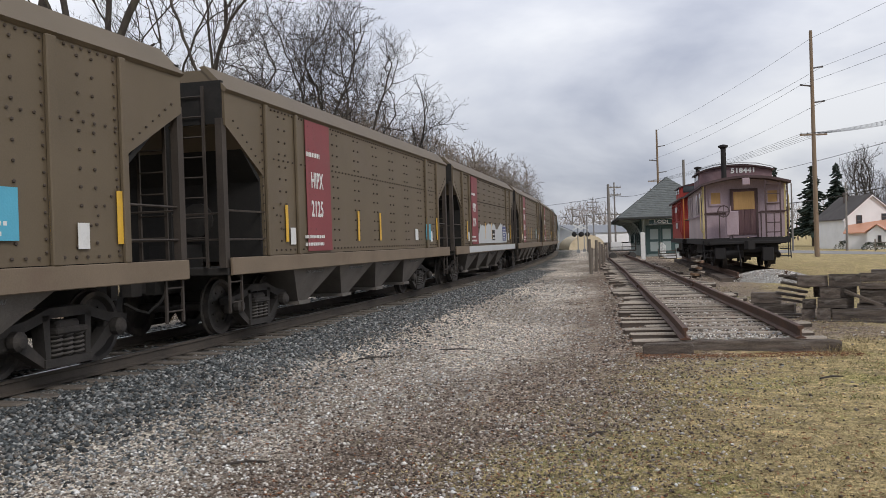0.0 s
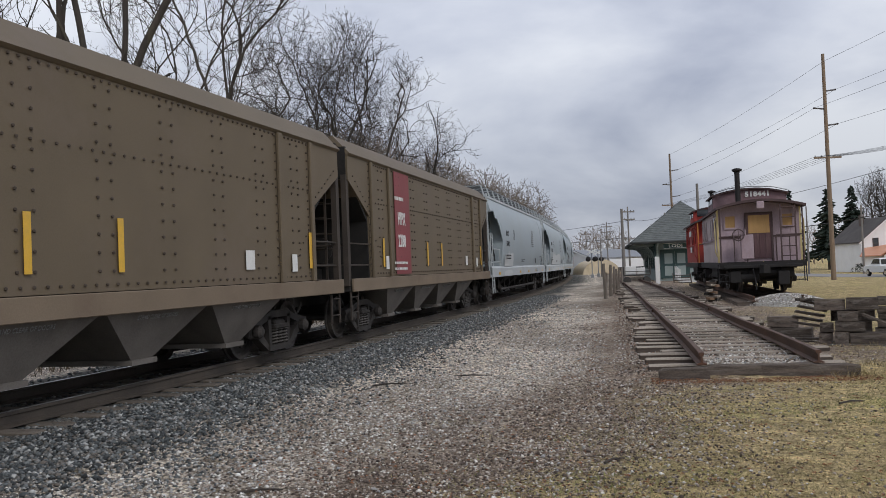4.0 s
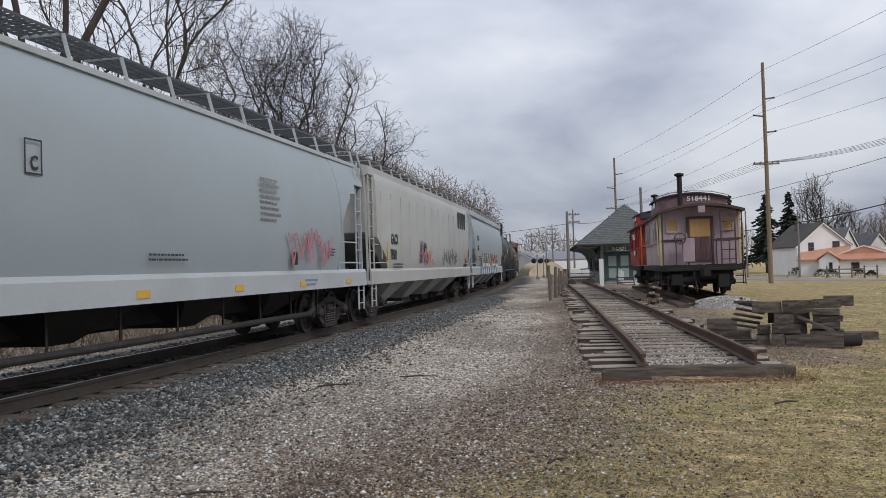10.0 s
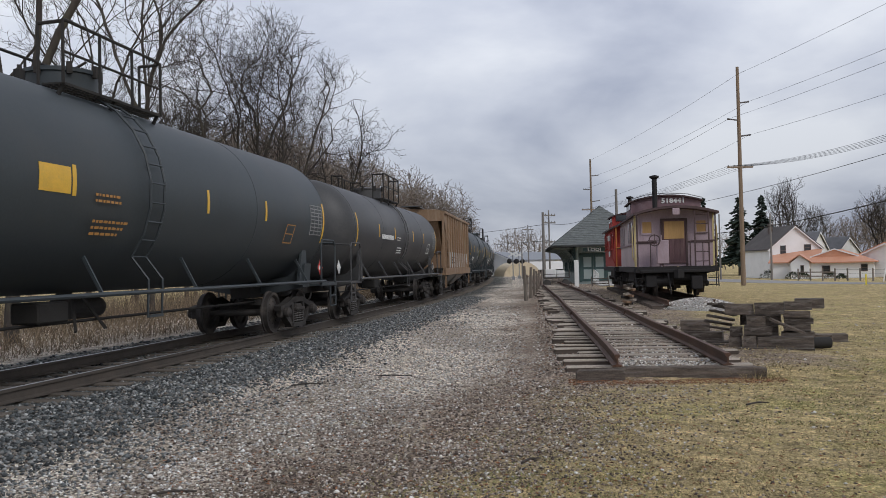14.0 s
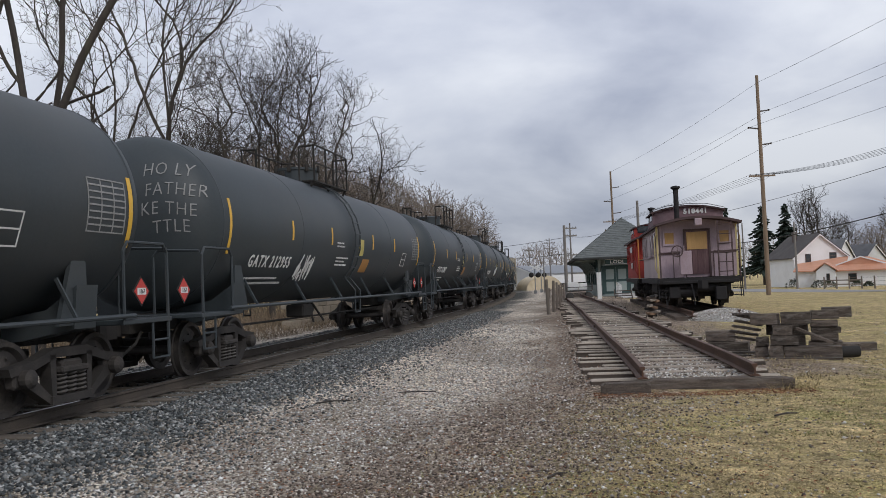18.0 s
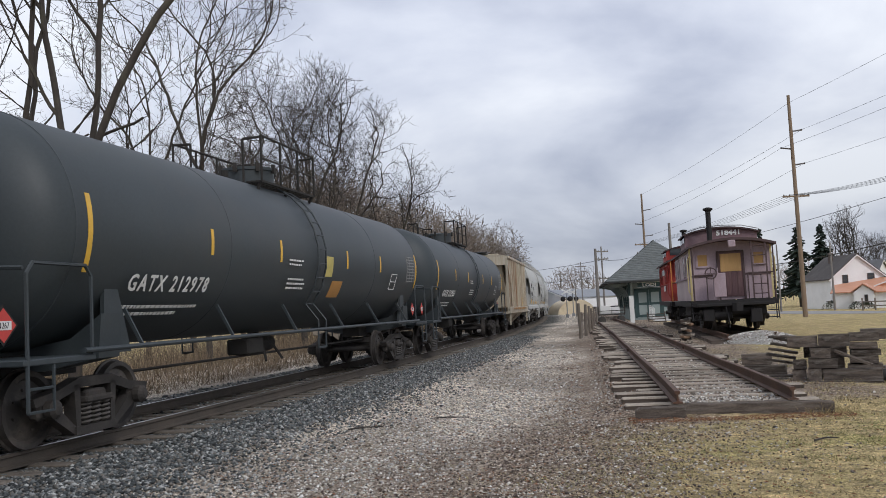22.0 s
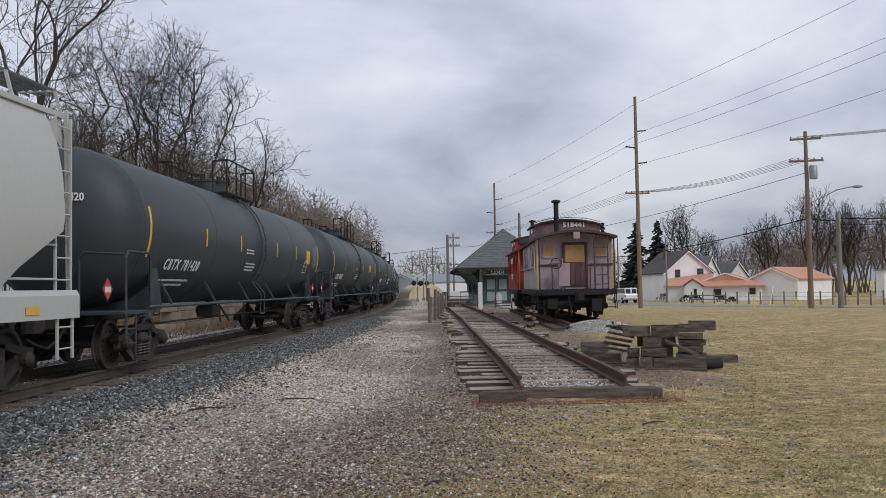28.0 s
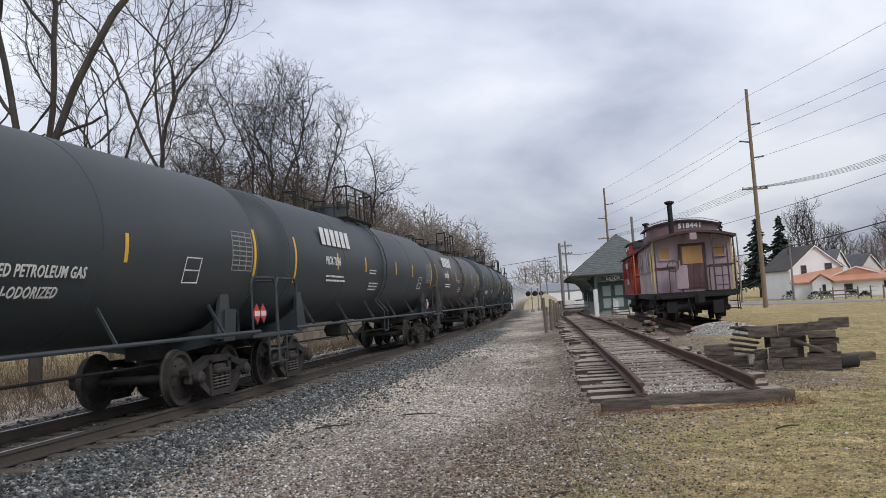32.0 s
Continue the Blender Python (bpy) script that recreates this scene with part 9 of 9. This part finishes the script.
for az, d in ((9.35, 104), (9.75, 112)):
    sgn = thing("crossing_signal", "railway crossing signal with black round lamp hoods", "signal", facing(az, d, 0, 0.0), "crossing signals")
    part("mast", Shape().tube((0, 0, 0), (0, 0, 3.4), 0.06, n=8), METAL_GREY, sgn)
    part("base", Shape().box(-0.2, 0.2, -0.2, 0.2, 0, 0.4, 0.02), METAL_GREY, sgn)
    for x in (-0.42, 0.42):
        part("lamp_hood", Shape().lathe([(0.29, 0.0), (0.3, -0.05), (0.12, -0.12)], (x, -0.1, 2.2), "y", 16), BLACK_IRON, sgn)
    part("lamp_bar", Shape().bar((-0.45, 0, 2.2), (0.45, 0, 2.2), 0.05, 0.05), BLACK_IRON, sgn)
    part("crossbuck", Shape().bar((-0.55, -0.08, 2.75), (0.55, -0.08, 3.35), 0.02, 0.16).bar((-0.55, -0.1, 3.35), (0.55, -0.1, 2.75), 0.02, 0.16), WHITE_PAINT, sgn)

# low block wall behind the main line
BLOCK = mat("stained_stone_block", (0.27, 0.23, 0.18), 0.95, 0, 0.25, 1.2, (0.17, 0.15, 0.12), 0.6, 25, 0.4, (1, 1, 1), 0.25)
bw = thing("block_wall", "low stained stone block wall behind the main line", "wall")
br = random.Random(2)
bm_ = Shape().box(-0.6, 0.6, -0.25, 0.25, -0.24, 0.24, 0.03).mesh("block", BLOCK)
for row in range(3):
    for k in range(12):
        x, y, a = main_line(27 + k * 1.22 + (row % 2) * 0.6, -5.2)
        part("block", bm_, None, bw, at=pose(x, y, 0.1 + row * 0.485, 0, 0, 90 - math.degrees(a) + br.uniform(-1.5, 1.5)))

# ---- loose stones, straw and litter on the ground ----
GRASS_BLADE = mat("dry_grass_blades", (0.25, 0.21, 0.12), 0.9, 0, 0.2, 2, None, 0, 20, 0)
island_tint(GRASS_BLADE, (0.3, 0.3, 0.22), (2.6, 2.45, 2.2))
GRASS_GREEN = mat("green_grass_blades", (0.19, 0.2, 0.07), 0.85, 0, 0.2, 2, None, 0, 20, 0)
island_tint(GRASS_GREEN, (0.5, 0.55, 0.4), (1.7, 1.6, 1.5))
WEED = mat("dead_weed_stems", (0.165, 0.13, 0.092), 0.9, 0, 0.2, 2, None, 0, 20, 0)
island_tint(WEED, (0.35, 0.33, 0.3), (1.8, 1.7, 1.55))
LEAF = mat("dead_leaf", (0.22, 0.115, 0.065), 0.85, 0, 0.2, 5, None, 0, 20, 0)
island_tint(LEAF, (0.55, 0.5, 0.5), (1.7, 1.5, 1.3))


def stone_field(name, label, category, places, sizes, material, seed):
    """Many small angular stones as one mesh, each turned and knocked out of shape by chance."""
    rng = np.random.default_rng(seed)
    n = len(places)
    c, r = np.array(places), np.array(sizes)
    dirs = np.array([(1, 0, 0.0), (0.1, 1, 0.2), (-1, 0, 0.05), (-0.1, -1, 0.15), (0.25, 0.1, 0.72), (-0.2, -0.15, 0.66), (0, 0, -0.5)])
    k = dirs[None] * rng.uniform(0.62, 1.2, (n, 7, 1)) * r[:, None, None]
    a = rng.uniform(0, 2 * math.pi, n)
    ca, sa = np.cos(a)[:, None], np.sin(a)[:, None]
    v = np.stack([k[:, :, 0] * ca - k[:, :, 1] * sa, k[:, :, 0] * sa + k[:, :, 1] * ca, k[:, :, 2] + k[:, :, 0] * rng.uniform(-0.25, 0.25, (n, 1))], 2) + c[:, None]
    tri = np.array([(0, 1, 4), (1, 5, 4), (1, 2, 5), (2, 3, 5), (3, 4, 5), (3, 0, 4), (1, 0, 6), (2, 1, 6), (3, 2, 6), (0, 3, 6)])
    f = (tri[None] + 7 * np.arange(n)[:, None, None]).reshape(-1).astype(np.int32)
    me = bpy.data.meshes.new(name)
    me.vertices.add(n * 7)
    me.vertices.foreach_set("co", v.reshape(-1).astype(np.float32))
    me.loops.add(len(f))
    me.loops.foreach_set("vertex_index", f)
    me.polygons.add(len(f) // 3)
    me.polygons.foreach_set("loop_start", np.arange(0, len(f), 3, dtype=np.int32))
    me.materials.append(material)
    me.update(calc_edges=True)
    tagged(new(name, me), label, category, kind="stuff")


def blade(sh, x, y, z, h, w, q, lean):
    lx, ly = math.cos(q) * h * lean, math.sin(q) * h * lean
    sh.add([(x - w * math.sin(q), y + w * math.cos(q), z - 0.005), (x + w * math.sin(q), y - w * math.cos(q), z - 0.005), (x + lx, y + ly, z + h)], [(0, 1, 2)])


def scatter():
    r = random.Random(77)
    bal, bs, gra, gs, cin, cs = [], [], [], [], [], []
    for _ in range(46000):
        s = -8 + 46 * r.random() ** 1.4
        w = 0.86 + 2.7 * r.random()
        if w > 2.6 and r.random() < (w - 2.5) / 0.9:
            continue
        x, y, a = main_line(s, w)
        bal.append((x, y, (-0.012 if w < 1.36 else 0.0) + bed_z(x, y, 1.0 if w < 2.2 else max(0, 1 - 0.85 * (w - 2.2))) + 0.006))
        bs.append(r.uniform(0.016, 0.042))
    for _ in range(6000):
        s = -6 + 50 * r.random()
        x, y, a = main_line(s, r.uniform(-2.6, 0.6))
        bal.append((x, y, bed_z(x, y, 1.0) + 0.004))
        bs.append(r.uniform(0.025, 0.05))
    n = 0
    while n < 105000:
        d = 3.6 * math.exp(r.random() * 2.3)
        az = radians(r.uniform(-42, 34))
        x, y = math.sin(az) * d, math.cos(az) * d
        ox, oy, a = main_line(float(np.interp(y, _y[1500:4000], _s[1500:4000])))
        w = (x - ox) * math.cos(a)
        if w < 1.9:
            continue
        rel = Vector((x, y)) - ST_END
        u, v = rel.dot(ST_RIGHT), rel.dot(ST_DIR)
        n += 1
        z = bed_z(x, y, max(0, 1 - 0.85 * (w - 2.2)) if w < 3.4 else 0.0) + 0.003
        size = r.uniform(0.006, 0.017) * (1 + d * 0.035) * (1.6 if r.random() < 0.06 else 1)
        # share of light gravel falls off towards the cinders and the grass
        edge = -1.6 + 0.30 * v if v < 0 else -1.3
        light = 1 - smooth01((u - edge + 1.5) / 2.6) + 0.5 * noise.noise((x * 0.45, y * 0.3, 2.0)) + 0.3 * noise.noise((x * 1.6, y * 1.1, 8.0))
        grassy = smooth01((u - edge - 1.2) / 2.4)
        if r.random() < grassy * 0.93:
            continue
        if w < 4.6 and r.random() < 0.5 * (4.6 - w) + 0.35 * noise.noise((x * 0.5, y * 0.3, 6.0)):
            bal.append((x, y, z))
            bs.append(size * 1.2)
        elif r.random() < min(0.93, max(0.12, light)):
            gra.append((x, y, z))
            gs.append(size)
        else:
            cin.append((x, y, z))
            cs.append(size * 0.85)
    for _ in range(5200):
        v, u = 0.3 + 24 * r.random() ** 1.5, r.uniform(0.06, 1.45)
        p = ST_END + ST_DIR * v + ST_RIGHT * u
        gra.append((p.x, p.y, 0.13 + 0.03 * max(0, 1 - v / 3.5) + r.uniform(-0.02, 0.008)))
        gs.append(r.uniform(0.012, 0.03))
    stone_field("ballast_stones", "loose blue-grey crushed ballast stones along the rails", "ballast", bal, bs, STONE_BALLAST, 1)
    stone_field("gravel_stones", "loose pale gravel stones on the lane", "gravel", gra, gs, STONE_GRAVEL, 2)
    stone_field("cinder_chips", "dark brown cinder chips beside the lane", "cinders", cin, cs, STONE_CINDER, 3)
    dry, green = Shape(), Shape()
    n = 0
    while n < 150000:
        d = 3.4 * math.exp(r.random() * 2.1)
        az = radians(r.uniform(-10, 46))
        x, y = math.sin(az) * d, math.cos(az) * d
        rel = Vector((x, y)) - ST_END
        u, v = rel.dot(ST_RIGHT), rel.dot(ST_DIR)
        edge = 0.2 + 0.3 * v - 1.5 * r.random() ** 2 if v < 0 else 2.0
        if u < edge + 1.0 * noise.noise((x, y, 0)):
            continue
        n += 1
        patch = noise.noise((x * 0.7, y * 0.7, 7.0)) + 0.6 * noise.noise((x * 2.4, y * 2.4, 3.0))
        if patch < r.uniform(-0.6, 0.35):
            continue
        sh = green if noise.noise((x * 0.5, y * 0.5, 21.0)) + 0.5 * noise.noise((x * 1.9, y * 1.9, 4.0)) > r.uniform(-0.1, 0.7) else dry
        far = 1 + d * 0.03
        blade(sh, x, y, bed_z(x, y, 0), r.uniform(0.006, 0.02) * far, r.uniform(0.0025, 0.006) * far, r.uniform(0, 6.283), r.uniform(1.2, 4.0))
    for cx_, cy_, cnt, hh in ((ST_END.x + 2.05, ST_END.y - 0.5, 130, 1), (ST_END.x + 1.75, ST_END.y - 0.42, 80, 1), (ST_END.x + 2.4, ST_END.y + 0.1, 70, 1), (5.6, 14.4, 140, 1), (6.4, 17.0, 160, 1), (7.3, 15.0, 120, 0.7), (8.4, 16.6, 120, 0.7)):
        for _ in range(cnt):
            x, y = cx_ + r.gauss(0, 0.14), cy_ + r.gauss(0, 0.12)
            blade(dry, x, y, bed_z(x, y, 0), r.uniform(0.04, 0.17) * hh, 0.004, r.uniform(0, 6.283), r.uniform(0.4, 1.4))
    tagged(part("dry_grass", dry, GRASS_BLADE), "short dry winter grass blades", "grass", kind="stuff")
    tagged(part("green_grass", green, GRASS_GREEN), "thin tufts of green grass in the dry lawn", "grass", kind="stuff")
    # tall dead weeds on the far side of the main line
    wd = Shape()
    for _ in range(46000):
        s = -4 + 66 * r.random()
        back = r.random() ** 1.2
        x, y, a = main_line(s, -3.2 - 8.5 * back)
        if noise.noise((x * 0.35, y * 0.35, 1.0)) < r.uniform(-0.9, 0.1):
            continue
        blade(wd, x, y, bed_z(x, y, 0), r.uniform(0.12, 0.45) * (0.5 + 3.2 * back), r.uniform(0.005, 0.011), r.uniform(0, 6.283), r.uniform(0.3, 2.0) / (1 + back))
    tagged(part("dead_weeds", wd, WEED), "tall dead brown weeds beyond the main line", "weeds", kind="stuff")
    lf = Shape()
    for _ in range(7000):
        q = r.random()
        if q < 0.2:
            p = ST_END + ST_DIR * r.uniform(-0.6, -0.1) + ST_RIGHT * r.uniform(-0.7, 2.2)
            x, y = p.x, p.y
        elif q < 0.4:
            p = ST_END + ST_DIR * r.uniform(0, 22) + ST_RIGHT * r.uniform(-1.9, -0.4)
            x, y = p.x, p.y
        else:
            d, az = 3.8 * math.exp(1.5 * r.random()), radians(r.uniform(-14, 34))
            x, y = math.sin(az) * d, math.cos(az) * d
        z, q, k = bed_z(x, y, 0) + 0.012, r.uniform(0, 6.283), r.uniform(0.008, 0.024)
        c, s = math.cos(q) * k, math.sin(q) * k
        lf.add([(x + c, y + s, z), (x - s * 0.5, y + c * 0.5, z + 0.012), (x - c, y - s, z + 0.004), (x + s * 0.5, y - c * 0.5, z + 0.01)], [(0, 1, 2, 3)])
    tagged(part("dead_leaves", lf, LEAF), "scattered brown dead leaves on the ground", "leaves", kind="stuff")


scatter()
for x, y, ln, rz in ((-1.48, 6.6, 0.34, 8), (4.3, 9.5, 0.32, 18), (1.3, 7.2, 0.25, 40), (-0.9, 12.5, 0.5, 15), (0.3, 13.3, 0.6, -5)):
    ob = part("stick", Shape().tube((-ln / 2, 0, 0), (0, 0.02, 0.01), 0.012, 0.011, 6).tube((0, 0.02, 0.01), (ln / 2, 0, 0), 0.011, 0.007, 6), BARK, at=pose(x, y, bed_z(x, y, 0) + 0.012, 0, 0, rz))
    tagged(ob, "short dead stick lying on the gravel", "stick", "sticks")


# ---- movement ----
def car_pose(middle, bolster, t):
    s = middle - travelled(t)
    x0, y0, _ = main_line(s - bolster)
    x1, y1, _ = main_line(s + bolster)
    return pose((x0 + x1) / 2, (y0 + y1) / 2, RAIL_Z + 0.004, 0, 0, math.degrees(math.atan2(y1 - y0, x1 - x0)))


def motions():
    for k, car in enumerate(CARS):
        mid, bol = (CUTS[k] + CUTS[k + 1]) / 2 + SHIFT.get(k, 0.0), (CUTS[k + 1] - CUTS[k]) / 2 - 2.3
        walk(car, [(t, car_pose(mid, bol, t)) for t in [32.0 * j / 40 for j in range(41)]])
        # wheels roll while they are near the eye
        for tr in [o for o in car.children if o.name.startswith("truck")]:
            tx = tr.matrix_basis.translation.x
            for w in [o for o in tr.children if o.name.startswith("wheelset")]:
                base = w.matrix_basis.translation.copy()
                rows = []
                for f in range(0, 961):
                    t = f / 30
                    s = mid + tx + base.x - travelled(t)
                    if -6 < s < 34 or f in (0, 960):
                        s = min(34.0, max(-6.0, s))
                        rows.append((t, Matrix.Translation(base) @ Matrix.Rotation(s / 0.457, 4, "Y")))
                walk(w, rows)

    walk(SUV, [(t, pose(43.2, 90.6 + 6.2 * (t - 26), ground_z(43.2, 90.6 + 6.2 * (t - 26)) + 0.035, 0, 0, 90)) for t in [32.0 * j / 16 for j in range(17)]])
    walk(PICKUP, [(t, pose(43.2, 97 + 7.0 * (t - 5.5), ground_z(43.2, 97 + 7.0 * (t - 5.5)) + 0.035, 0, 0, 90)) for t in [32.0 * j / 16 for j in range(17)]])


motions()
